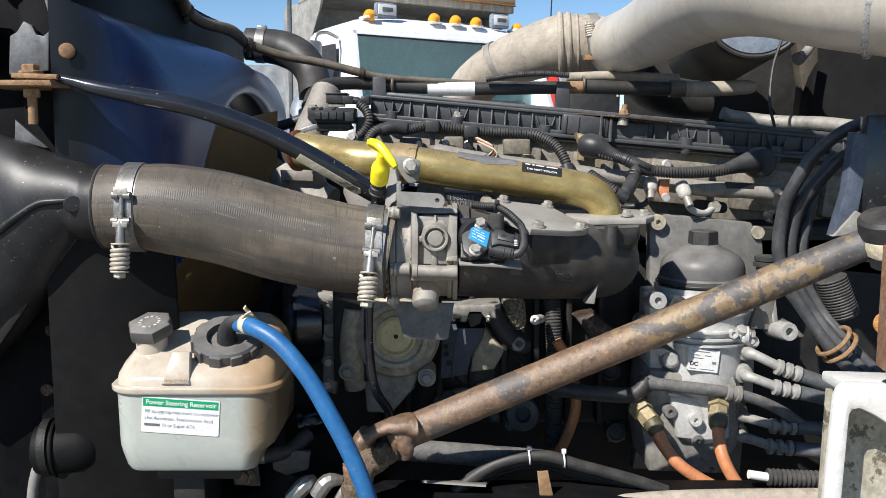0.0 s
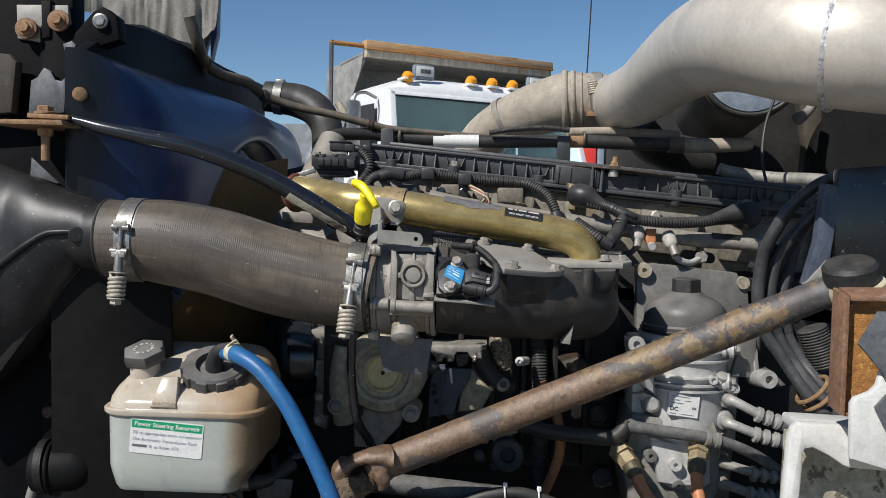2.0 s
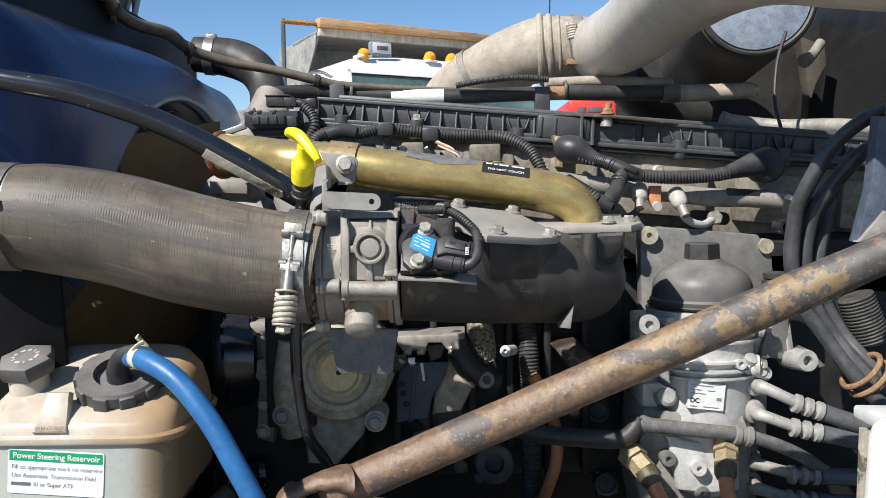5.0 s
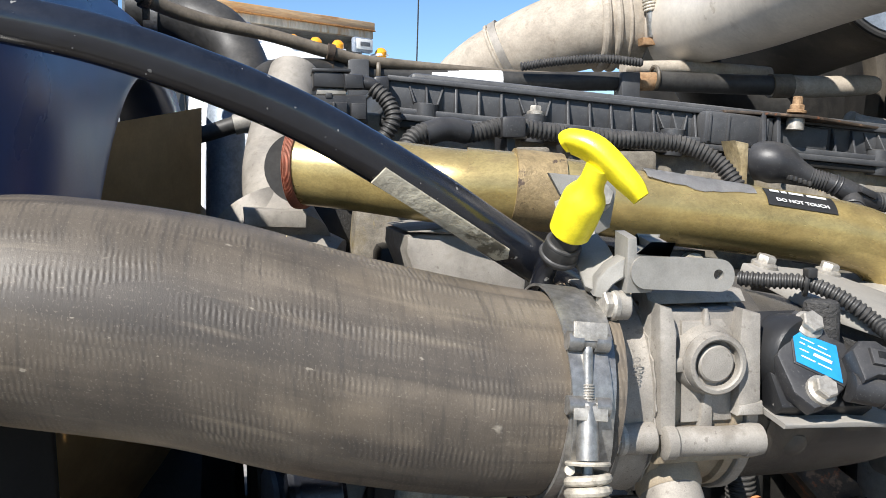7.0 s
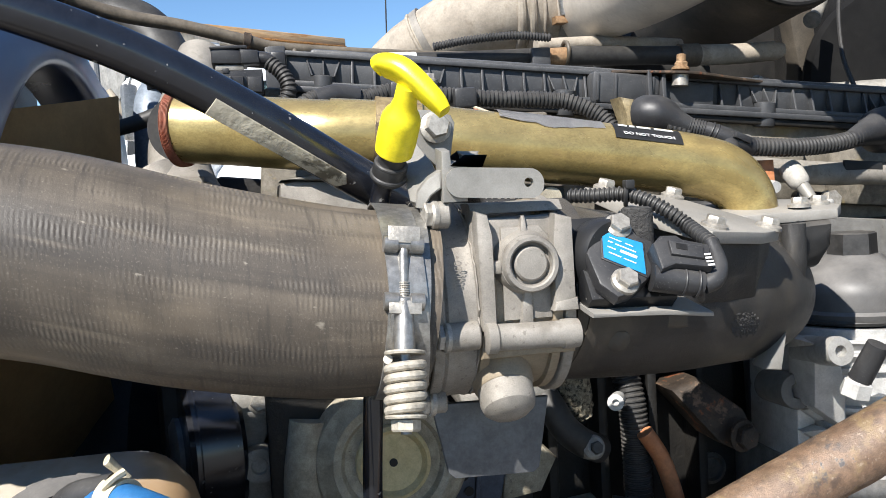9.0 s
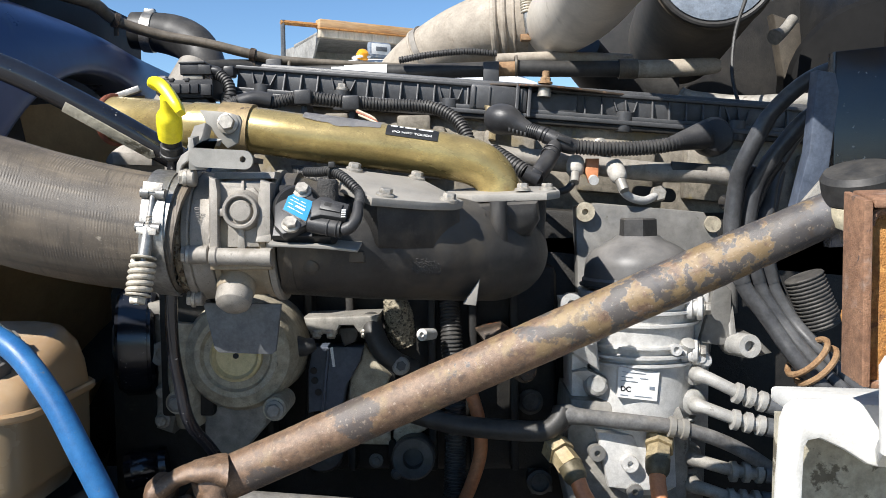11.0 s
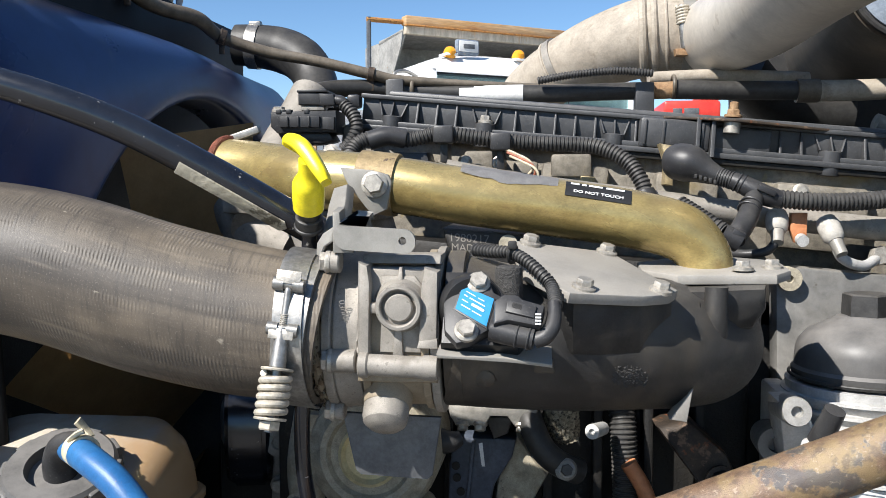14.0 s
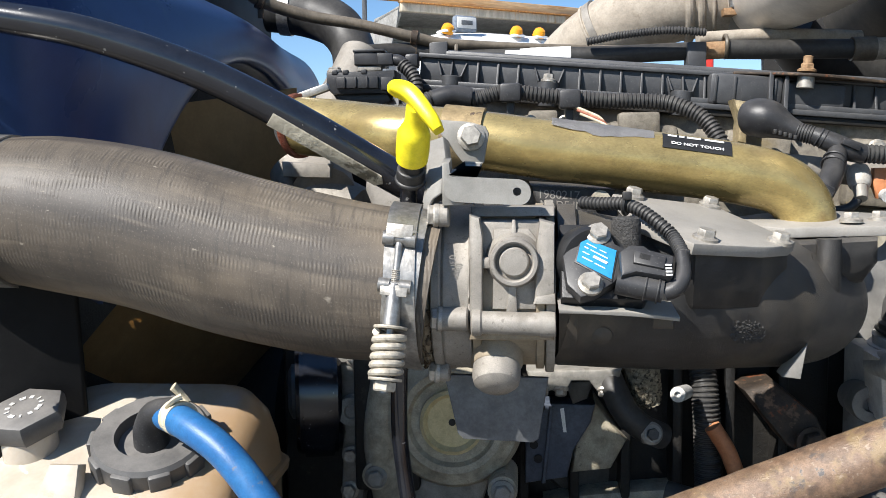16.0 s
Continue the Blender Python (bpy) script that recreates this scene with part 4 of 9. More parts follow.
def mounting_strap():
    """Rusty flat strap that is held on the cover by a nut and sleeve."""
    t = thing("flat_strap", (0.3, 1.46, 1.80), "rusty flat steel strap bolted on the valve cover", "strap")
    part("strap", slab([(0.22, 1.458, 1.8225), (0.29, 1.432, 1.8225), (0.31, 1.432, 1.8225), (0.40, 1.462, 1.8225), (0.40, 1.475, 1.8225), (0.22, 1.47, 1.8225)], (0, 0, 0.003), 0.0008), DARK_RUST, t)
    part("spacer", lathe([(0.0088, 0), (0.0088, 0.012)], (0.292, 1.445, 1.811), (0, 0, 1), 18), BOLT, t)
    part("nut", hexbolt((0.292, 1.445, 1.829), (0, 0, 1), 0.009, 0.009, 0.012), RUST_BOLT, t)
    part("stud", lathe([(0.005, 0), (0.005, 0.008), (0.003, 0.009)], (0.292, 1.445, 1.836), (0, 0, 1), 12), RUST_BOLT, t)

    t.location.z -= 0.036
    t.rotation_euler.y = 0.09


mounting_strap()

# ---- charge air side ----
HOSE = [(-0.413, 1.070, 1.671), (-0.383, 1.070, 1.671), (-0.334, 1.070, 1.668), (-0.266, 1.070, 1.656), (-0.197, 1.070, 1.636), (-0.128, 1.070, 1.621), (-0.083, 1.070, 1.616), (-0.064, 1.070, 1.613)]


def charge_hose():
    t = thing("charge_air_hose", HOSE[4], "dusty dark grey ribbed rubber charge air hose", "hose")
    bm = sweep(HOSE, [0.0515, 0.0505, 0.055, 0.0565, 0.0565, 0.055, 0.0525, 0.0525], 64, 12, wall=0.005)
    # lengths along and round the hose, for the wrap marks of its skin
    lay = bm.loops.layers.uv.new("wrap")
    xs, zs = [p[0] for p in HOSE], [p[2] for p in HOSE]
    for f in bm.faces:
        for lp in f.loops:
            c = lp.vert.co
            lp[lay].uv = (c.x + 1.0, 0.055 * math.atan2(c.z - float(np.interp(c.x, xs, zs)), 1.07 - c.y) + 1.0)
    part("hose_wall", bm, RUBBER_HOSE, t)
    part("end_lip", ring(Vector(HOSE[0]) + V(0.002, 0, 0), Vector(HOSE[1]) - Vector(HOSE[0]), 0.0505, 0.0022, 48, 8), RUBBER, t)


charge_hose()


def spring_clamp(c, axis, r, lean, rise, tilt):
    """T-bolt band clamp with its bolt and spring on the side that faces out."""
    c, ax = Vector(c), Vector(axis).normalized()
    t = thing("hose_clamp", c + Vector((0, -r, 0)), "dusty steel spring-loaded T-bolt hose clamp", "hose clamp", "hose clamps on the charge hose")
    part("inner_band", lathe([(r - 0.001, -0.011), (r + 0.0006, -0.011), (r + 0.0006, 0.011), (r - 0.001, 0.011)], c, ax, 48), STEEL, t)
    # the band ends in two loops folded round rollers on the near side
    bm = bmesh.new()
    rings = []
    for i in range(57):
        w = radians(-172 + 300 * i / 56)
        d = Vector((0, math.sin(w), math.cos(w)))
        rings.append([c + d * (r + k) + ax * s for k, s in ((0.0008, -0.010), (0.0022, -0.010), (0.0022, 0.010), (0.0008, 0.010))])
    part("band", loft(bm, rings), STEEL, t, sharp=0.5)
    d = Vector((lean, -tilt, -1)).normalized()
    d = (d - ax * d.dot(ax) * 0.6).normalized()
    f = c + Vector((0, -math.sqrt(max(r * r - rise * rise, 0)) - 0.0062, rise)) + d * 0.031
    m = Matrix((ax, (ax.cross(d)) * -1, d)).transposed().to_4x4()
    for s in (-0.031, -0.001):
        p = f + d * s
        k = -1 if s < -0.01 else 1
        for w in (-0.0068, 0.0068):
            part("loop", sweep([p + ax * (w - 0.0036), p + ax * (w + 0.0036)], 0.0046, 20, 1), STEEL, t)
        q = m.copy()
        q.translation = p
        part("strap_end", block((-0.0085, 0.0034, 0.0 if k > 0 else -0.009), (0.0085, 0.0044, 0.007 if k > 0 else 0.0), 0.0005, m=q), BOLT, t)
        part("trunnion", sweep([p - ax * 0.0047, p + ax * 0.0047], 0.0036, 16, 1), STEEL, t)
    part("bolt", sweep([f - d * 0.034, f + d * 0.066], 0.0027, 14, 1), STEEL, t)
    part("thread", sweep([f - d * 0.011, f - d * 0.001], 0.0027, 14, 1, ribs=(0.0013, 0.0006)), BOLT, t)
    part("sleeve", sweep([f - d * 0.002, f + d * 0.012, f + d * 0.024], [0.0044, 0.0052, 0.0056], 16, 2), STEEL, t)
    part("washer", lathe([(0.0104, 0), (0.0108, 0.0008), (0.0104, 0.0018)], f + d * 0.0245, d, 22), SPRING, t)
    part("spring", coil(f + d * 0.0285, f + d * 0.0545, 0.0088, 0.0025, 5), SPRING, t)
    part("washer", lathe([(0.0104, 0), (0.0108, 0.0008), (0.0104, 0.0018)], f + d * 0.0565, d, 22), SPRING, t)
    part("nut", hexbolt(f + d * 0.0575, d, 0.0092, 0.0085, 0), SPRING, t)


spring_clamp((-0.372, 1.070, 1.670), Vector(HOSE[2]) - Vector(HOSE[0]), 0.0525, -0.02, 0.018, 0.10)
spring_clamp((-0.081, 1.070, 1.616), Vector(HOSE[6]) - Vector(HOSE[5]), 0.055, -0.05, 0.036, 0.27)


def cooler_outlet():
    """Black cast outlet of the charge air cooler: a flat flare with a raised rib."""
    t = thing("cooler_outlet", (-0.5, 1.07, 1.62), "glossy black cast outlet of the charge air cooler", "pipe")
    bm = sweep([(-0.393, 1.070, 1.672), (-0.424, 1.070, 1.674), (-0.450, 1.073, 1.677), (-0.490, 1.080, 1.670), (-0.540, 1.088, 1.655), (-0.610, 1.098, 1.635), (-0.690, 1.105, 1.615)], [0.0445, 0.0450, 0.0510, 0.0800, 0.1170, 0.1640, 0.2000], 64, 10)
    for v in bm.verts:
        mid = float(np.interp(v.co.x, [-0.69, -0.54, -0.49, -0.42], [1.105, 1.088, 1.080, 1.070]))
        v.co.y = mid + (v.co.y - mid) * float(np.interp(v.co.x, [-0.54, -0.43], [0.5, 1.0]))
    part("horn", bm, BLACK_CAST, t)
    part("rib", sweep([(-0.432, 1.028, 1.681), (-0.455, 1.0275, 1.680), (-0.478, 1.0285, 1.676), (-0.510, 1.0265, 1.655), (-0.545, 1.0300, 1.630), (-0.60, 1.0200, 1.595)], [0.0030, 0.0042, 0.0046, 0.0048, 0.0048, 0.0048], 14, 6), BLACK_CAST, t)
    part("bolt", lathe([(0.0100, -0.012), (0.0100, 0.002), (0.0088, 0.0035), (0.003, 0.004)], (-0.434, 1.026, 1.677), (0.35, -1, 0.0), 24), BLACK_CAST, t)
    part("stay", slab([(-0.457, 1.060, 1.640), (-0.444, 1.060, 1.632), (-0.502, 1.060, 1.561), (-0.562, 1.060, 1.480), (-0.579, 1.060, 1.485), (-0.516, 1.060, 1.570)], (0, 0.012, 0), 0.003), SHADE_GRIME, t, "dusty flat stay")
    part("shield", slab([(-0.536, 1.110, 1.777), (-0.514, 1.110, 1.757), (-0.497, 1.110, 1.742), (-0.539, 1.110, 1.742)], (0, 0.004, 0), 0.0006), GREY_PAINT, t)


cooler_outlet()


def throttle_body():
    """Cast aluminium throttle body between the hose and the intake elbow."""
    c = Vector((-0.022, 1.098, 1.612))
    t = thing("throttle_body", (c.x, c.y, c.z - 0.06), "dusty cast aluminium throttle body with ribs", "throttle body")
    ax = (1, 0, 0)
    part("neck", lathe([(0.044, -0.064), (0.0495, -0.062), (0.0495, -0.043), (0.052, -0.041)], c, ax, 64), OCHRE, t)
    part("seal_ring", lathe([(0.05, -0.0505), (0.0575, -0.0495), (0.0585, -0.0465), (0.057, -0.0435), (0.05, -0.042)], c, ax, 64), STAINED, t, "dirty brown sealing ring")
    # crumbs of dirt and old sealant caught in the joint
    rng = random.Random(31)
    for name, m, count in (("dirt", MUD, 150), ("sealant", GRIT, 80)):
        bm = bmesh.new()
        for _ in range(count):
            w = radians(rng.uniform(70, 290))
            p = c + Vector((rng.uniform(-0.0520, -0.0432), 0, 0)) + Vector((0, math.cos(w), math.sin(w))) * rng.uniform(0.0560, 0.0588)
            k = rng.uniform(0.0006, 0.0020)
            bmesh.ops.create_icosphere(bm, subdivisions=1, radius=k, matrix=Matrix.Translation(p) @ pose(0, 0, 0, w * 57.3) @ Matrix.Diagonal((rng.uniform(0.6, 1.3), 1, rng.uniform(0.7, 2.2), 1)))
        part(name, bm, m, t, sharp=0.2)
    part("front_flange", lathe([(0.05, -0.0425), (0.0598, -0.0422), (0.0606, -0.0414), (0.0606, -0.0368), (0.0596, -0.0355), (0.052, -0.035)], c, ax, 72), ALU, t)
    part("collar", lathe([(0.052, -0.0362), (0.0580, -0.0358), (0.0596, -0.0335), (0.0596, -0.0305), (0.0586, -0.0285), (0.0584, -0.0205), (0.0590, -0.0185), (0.0590, -0.0172), (0.052, -0.0165)], c, ax, 72), ALU, t)
    # the joint's thin flash, uneven all round
    bm = bmesh.new()
    rings = []
    for h, k in ((-0.0176, 0.0), (-0.0170, 1.0), (-0.0162, 1.0), (-0.0156, 0.0)):
        rng.seed(8)
        rings.append([c + Vector((h, 0, 0)) + Vector((0, math.cos(w), math.sin(w))) * (0.0572 + k * rng.uniform(0.0012, 0.0042)) for w in (2 * math.pi * i / 90 for i in range(90))])
    part("flash", loft(bm, rings), ALU, t)
    part("barrel", lathe([(0.05, -0.0165), (0.0560, -0.016), (0.0560, 0.036), (0.05, 0.0365)], c, ax, 72), STAINED, t, "tan-stained lower casting")
    for a, b in ((-0.0158, -0.0085), (0.0265, 0.0335)):
        part("band", lathe([(0.0552, a), (0.0588, a + 0.001), (0.0588, b - 0.001), (0.0552, b)], c, ax, 72), STAINED, t)
    part("end_flange", lathe([(0.05, 0.0335), (0.0605, 0.0337), (0.0612, 0.0345), (0.0612, 0.0395), (0.05, 0.0400)], c, ax, 72), ALU, t)
    # window in the side: floor, walls, webs and the round boss
    part("face", block((-0.0385, 1.0455, 1.600), (0.0130, 1.075, 1.662), 0.003), ALU, t)
    part("pad", slab([(-0.0235, 1.0405, 1.604), (0.0050, 1.0405, 1.604), (0.0058, 1.0425, 1.650), (0.0005, 1.0440, 1.6565), (-0.0225, 1.0440, 1.6565)], (0, 0.01, 0), 0.0014), ALU, t)
    part("wall", slab([(-0.0378, 1.0335, 1.600), (-0.0296, 1.0325, 1.600), (-0.0292, 1.0340, 1.6525), (-0.0310, 1.0360, 1.6640), (-0.0378, 1.0375, 1.6665)], (0, 0.028, 0), 0.0022), ALU, t)
    part("side_plate", slab([(0.0040, 1.0330, 1.6085), (0.0168, 1.0325, 1.6085), (0.0172, 1.0350, 1.6600), (0.0075, 1.0375, 1.6630), (0.0055, 1.0355, 1.6480)], (0, 0.028, 0), 0.0022), ALU, t)
    part("plate_foot", slab([(0.0032, 1.0320, 1.6085), (0.0175, 1.0315, 1.6085), (0.0172, 1.0320, 1.6155), (0.0045, 1.0325, 1.6135)], (0, 0.02, 0), 0.0012), ALU, t)
    part("top_ledge", slab([(-0.0375, 1.0505, 1.6640), (0.0175, 1.0505, 1.6640), (0.0175, 1.0560, 1.6705), (-0.0375, 1.0560, 1.6705)], (0, 0.022, 0), 0.0018), ALU, t)
    part("web", block((-0.031, 1.0365, 1.6310), (-0.022, 1.050, 1.6385), 0.0018), ALU, t)
    part("web", slab([(-0.0118, 1.0405, 1.650), (-0.0072, 1.0405, 1.650), (-0.0080, 1.0435, 1.6625), (-0.0102, 1.0435, 1.6625)], (0, 0.012, 0), 0.0009), ALU, t)
    part("web", slab([(-0.0145, 1.0385, 1.6010), (-0.0070, 1.0385, 1.6010), (-0.0078, 1.0370, 1.6240), (-0.0118, 1.0370, 1.6240)], (0, 0.012, 0), 0.0012), ALU, t)
    b = Vector((-0.0090, 1.0345, 1.6360))
    part("boss_cone", lathe([(0.0195, -0.012), (0.0162, -0.002)], b, (0, -1, 0), 40), ALU, t)
    part("boss", lathe([(0.0162, -0.014), (0.0158, 0.0035), (0.0150, 0.0048), (0.0130, 0.0050), (0.0121, 0.0042), (0.0116, -0.0010), (0.0101, -0.0010), (0.0096, 0.0020), (0.0086, 0.0030), (0.002, 0.0032)], b, (0, -1, 0), 48), ALU, t)
    # lower rail with its lugs
    part("rail", sweep([(-0.0305, 1.0345, 1.5965), (-0.008, 1.0335, 1.5960), (0.0080, 1.0335, 1.5955)], [0.0076, 0.0074, 0.0076], 22, 6), ALU, t)
    part("rail_end", lathe([(0.0070, -0.006), (0.0084, -0.0050), (0.0086, 0.0), (0.0080, 0.0045), (0.0070, 0.005)], (0.0125, 1.0345, 1.5952), ax, 24), ALU, t)
    part("rail_collar", lathe([(0.0070, -0.004), (0.0088, -0.0030), (0.0088, 0.0022), (0.0076, 0.0035)], (-0.0330, 1.0345, 1.5965), ax, 24), ALU, t)
    part("rail_web", slab([(-0.0385, 1.036, 1.584), (0.0165, 1.036, 1.584), (0.0165, 1.036, 1.598), (-0.0385, 1.036, 1.598)], (0, 0.03, 0), 0.003), STAINED, t)
    for p, q, n in (((-0.0590, 1.0460, 1.6655), 0.0078, 0.008), ((-0.0570, 1.0390, 1.5980), 0.0080, 0.018), ((-0.0620, 1.0690, 1.5560), 0.0070, 0.008)):
        p = Vector(p)
        part("lug", lathe([(q * 0.8, -0.0005), (q, 0.001), (q, n - 0.001), (q * 0.85, n)], p, ax, 22), ALU, t)
        part("bolt", hexbolt(p + V(-0.0005, 0, 0), (-1, -0.12, 0.06), 0.0092, 0.0075, 0.0105), BOLT, t)
    words("03000", (-0.0510, 1.0388, 1.6400), (0, 0.05, -1), (1, 0, 0), 0.0062, ALU, t)
    # blanking plug below
    d = Vector((0, -0.66, -0.75)).normalized()
    o = Vector((-0.0215, 1.066, 1.5745))
    part("drain_boss", lathe([(0.021, -0.008), (0.0182, 0.002), (0.0176, 0.014), (0.0165, 0.016)], o, d, 32), STAINED, t)
    part("plug", lathe([(0.0162, 0.012), (0.0162, 0.024), (0.0150, 0.0285), (0.0115, 0.0315), (0.006, 0.0330), (0.001, 0.0333)], o, d, 36), ALU, t)


throttle_body()


def intake_elbow():
    """Dark cast intake elbow with a bolted cover plate."""
    t = thing("intake_elbow", (0.12, 1.12, 1.55), "dark grey cast intake elbow with a rough skin", "intake elbow")
    duct = sweep([(0.018, 1.10, 1.612), (0.06, 1.108, 1.606), (0.11, 1.126, 1.600), (0.155, 1.148, 1.596), (0.194, 1.177, 1.590), (0.219, 1.216, 1.586), (0.229, 1.30, 1.586), (0.229, 1.45, 1.586)], [0.056, 0.054, 0.053, 0.0525, 0.0515, 0.0505, 0.046, 0.046], 48, 10, flat=1.08)
    rng = random.Random(5)
    spots = []
    for f in duct.faces:
        c = f.calc_center_median()
        if c.y < 1.13 and abs(c.x - 0.149) < 0.03 and abs(c.z - 1.58) < 0.03:
            vs = [v.co.copy() for v in f.verts]
            for _ in range(int(f.calc_area() / 1.1e-6)):
                u, w = rng.random(), rng.random()
                p = vs[0].lerp(vs[1], u).lerp(vs[3].lerp(vs[2], u), w)
                if ((p.x - 0.150) / 0.0155) ** 2 + ((p.z - 1.5805 + 0.2 * (p.x - 0.15)) / 0.0095) ** 2 < rng.uniform(0.3, 1.05):
                    spots.append(p)
    part("duct", duct, ELBOW, t)
    part("top_box", slab([(0.070, 1.135, 1.669), (0.139, 1.160, 1.659), (0.181, 1.103, 1.637), (0.156, 1.075, 1.635), (0.108, 1.050, 1.640), (0.080, 1.074, 1.651)], (0, 0.010, -0.040), 0.004), ELBOW, t)
    part("gusset", slab([(0.200, 1.117, 1.567), (0.183, 1.118, 1.542), (0.196, 1.118, 1.5405)], (0.001, 0.02, 0.0), 0.001), PLATE, t)
    part("flange_left", lathe([(0.05, 0), (0.0572, 0), (0.0572, 0.012), (0.05, 0.014)], (0.020, 1.098, 1.613), (1, 0, 0), 40), ELBOW, t)
    part("foot_block", slab([(0.183, 1.140, 1.638), (0.259, 1.140, 1.641), (0.262, 1.150, 1.622), (0.252, 1.150, 1.606), (0.209, 1.145, 1.600), (0.188, 1.140, 1.610)], (0, 0.085, 0), 0.010), ELBOW, t)
    part("front_column", sweep([(0.221, 1.150, 1.580), (0.220, 1.140, 1.600), (0.219, 1.135, 1.618), (0.219, 1.135, 1.641)], [0.006, 0.009, 0.0086, 0.0086], 22, 4), ELBOW, t)
    part("side_fin", slab([(0.206, 1.130, 1.630), (0.212, 1.130, 1.613), (0.207, 1.128, 1.602), (0.200, 1.128, 1.602)], (0, 0.02, 0), 0.003), ELBOW, t)
    part("fin", slab([(0.102, 1.066, 1.634), (0.125, 1.078, 1.630), (0.111, 1.070, 1.621)], (0, 0.03, 0), 0.001), ELBOW, t)
    bm = bmesh.new()
    for p in spots:
        bmesh.ops.create_icosphere(bm, subdivisions=1, radius=rng.uniform(0.0004, 0.0010), matrix=Matrix.Translation(p) @ Matrix.Diagonal((1.3, 0.7, 1, 1)))
    part("rough_patch", bm, ROUGH, t, "rough grainy patch of casting sand marks")
    part("drip_lug", lathe([(0.0085, -0.006), (0.007, 0.001), (0.003, 0.003)], (0.048, 1.0515, 1.585), (0.0, -0.92, -0.38), 16), ELBOW, t)
    # bolt columns at its back corner
    for x, y, z in ((0.236, 1.165, 1.646), (0.262, 1.215, 1.650), (0.185, 1.19, 1.648)):
        part("column", lathe([(0.009, -0.06), (0.011, -0.02), (0.011, 0)], (x, y, z), (0, 0, 1), 20), ELBOW, t)


intake_elbow()


def cover_plate():
    n = Vector((0.213, -0.216, 1)).normalized()
    t = thing("cover_plate", (0.12, 1.09, 1.645), "dusty flat grey cover plate with six bolts", "cover plate")
    part("plate", slab([(0.063, 1.1355, 1.6759), (0.1417, 1.1637, 1.6652), (0.185, 1.1005, 1.6423), (0.178, 1.0865, 1.6408), (0.1562, 1.0678, 1.6414), (0.1052, 1.0408, 1.6464), (0.0751, 1.0681, 1.6587)], -n * 0.008, 0.0012), PLATE, t)
    for p in ((0.078, 1.136, 1.6735), (0.138, 1.158, 1.665), (0.115, 1.057, 1.648), (0.171, 1.089, 1.643)):
        part("bolt", hexbolt(p, n, 0.0078, 0.008, 0.0105), BOLT, t)


cover_plate()


def egr_pipe():
    """Heat-tinted steel pipe over the intake, with its foot flange and caution label."""
    t = thing("gas_recirculation_pipe", (0.22, 1.2, 1.655), "heat-tinted golden steel exhaust gas pipe", "pipe")
    line = [(-0.208, 1.266, 1.737), (-0.165, 1.249, 1.732), (-0.110, 1.215, 1.724), (-0.041, 1.205, 1.719), (0.025, 1.200, 1.709), (0.108, 1.200, 1.698), (0.167, 1.200, 1.689), (0.202, 1.200, 1.679), (0.220, 1.200, 1.661), (0.223, 1.200, 1.641)]
    part("pipe", sweep(line, [0.0262, 0.0262, 0.0258, 0.0245, 0.0245, 0.0245, 0.0245, 0.024, 0.0225, 0.0225], 32, 10), GOLD, t)
    part("sleeve", sweep([(-0.100, 1.213, 1.724), (-0.070, 1.208, 1.721), (-0.044, 1.205, 1.719)], [0.0262, 0.0262, 0.0258], 32, 6), GOLD, t)
    a = Vector(line[-1])
    part("foot", slab(flat_outline([(-0.055, -0.020), (-0.03, -0.045), (0.045, -0.047), (0.060, -0.030), (0.060, 0.012), (0.03, 0.030), (-0.03, 0.028), (-0.055, 0.012)], a + V(0.0, 0, 0.004), (1, 0, 0.02), (0, 1, 0.1)), (0, 0, 0.008), 0.0015), PLATE, t)
    for dx in (0.022, 0.048):
        part("bolt", hexbolt(a + V(dx, -0.034 if dx < 0.04 else -0.020, 0.011), (0, 0, 1), 0.0075, 0.008, 0.0105), BOLT, t)
    # label on the near side of the pipe
    u = (Vector(line[6]) - Vector(line[5])).normalized()
    nrm = Vector((0, -0.58, 0.81))
    nrm = (nrm - u * nrm.dot(u)).normalized()
    v = nrm.cross(u)
    p = (0.104, 1.200, 1.702)
    axis_pt = Vector(line[5])
    base = axis_pt + u * (Vector(p) - axis_pt).dot(u) + nrm * 0.0252
    bm = bmesh.new()
    for k in range(6):
        w0, w1 = -0.44 + k * 0.11, -0.33 + k * 0.11
        quad = []
        for w, s in ((w0, 0), (w0, 0.054), (w1, 0.054), (w1, 0)):
            quad.append(bm.verts.new(base - nrm * 0.0252 + u * s + (nrm * math.cos(w) + v * math.sin(w)) * 0.0251))
        bm.faces.new(quad)
    bmesh.ops.remove_doubles(bm, verts=bm.verts, dist=1e-6)
    bmesh.ops.solidify(bm, geom=bm.faces[:], thickness=-0.0003)
    lab = part("label", bm, LABEL_BLACK, t, "black caution label with white lettering")
    low = (nrm * math.cos(-0.24) + v * math.sin(-0.24))
    words("DO NOT TOUCH", base - nrm * 0.0252 + low * 0.0259 + u * 0.0065 - v * 0.002, u, v, 0.0052, LABEL_WHITE, lab, bold=0.0001)
    high = (nrm * math.cos(0.04) + v * math.sin(0.04))
    for s, w in ((0.004, 0.007), (0.013, 0.004), (0.019, 0.011), (0.033, 0.015)):
        bar(base - nrm * 0.0252 + high * 0.0258 + u * s, u, v, w, 0.0022, LABEL_WHITE, lab)
    # bare grey patch where the tint has flaked
    rng = random.Random(21)
    bm = bmesh.new()
    cols = []
    for k in range(13):
        lo, hi = -0.10 - rng.uniform(0.1, 0.28) * math.sin(math.pi * k / 12), 0.7
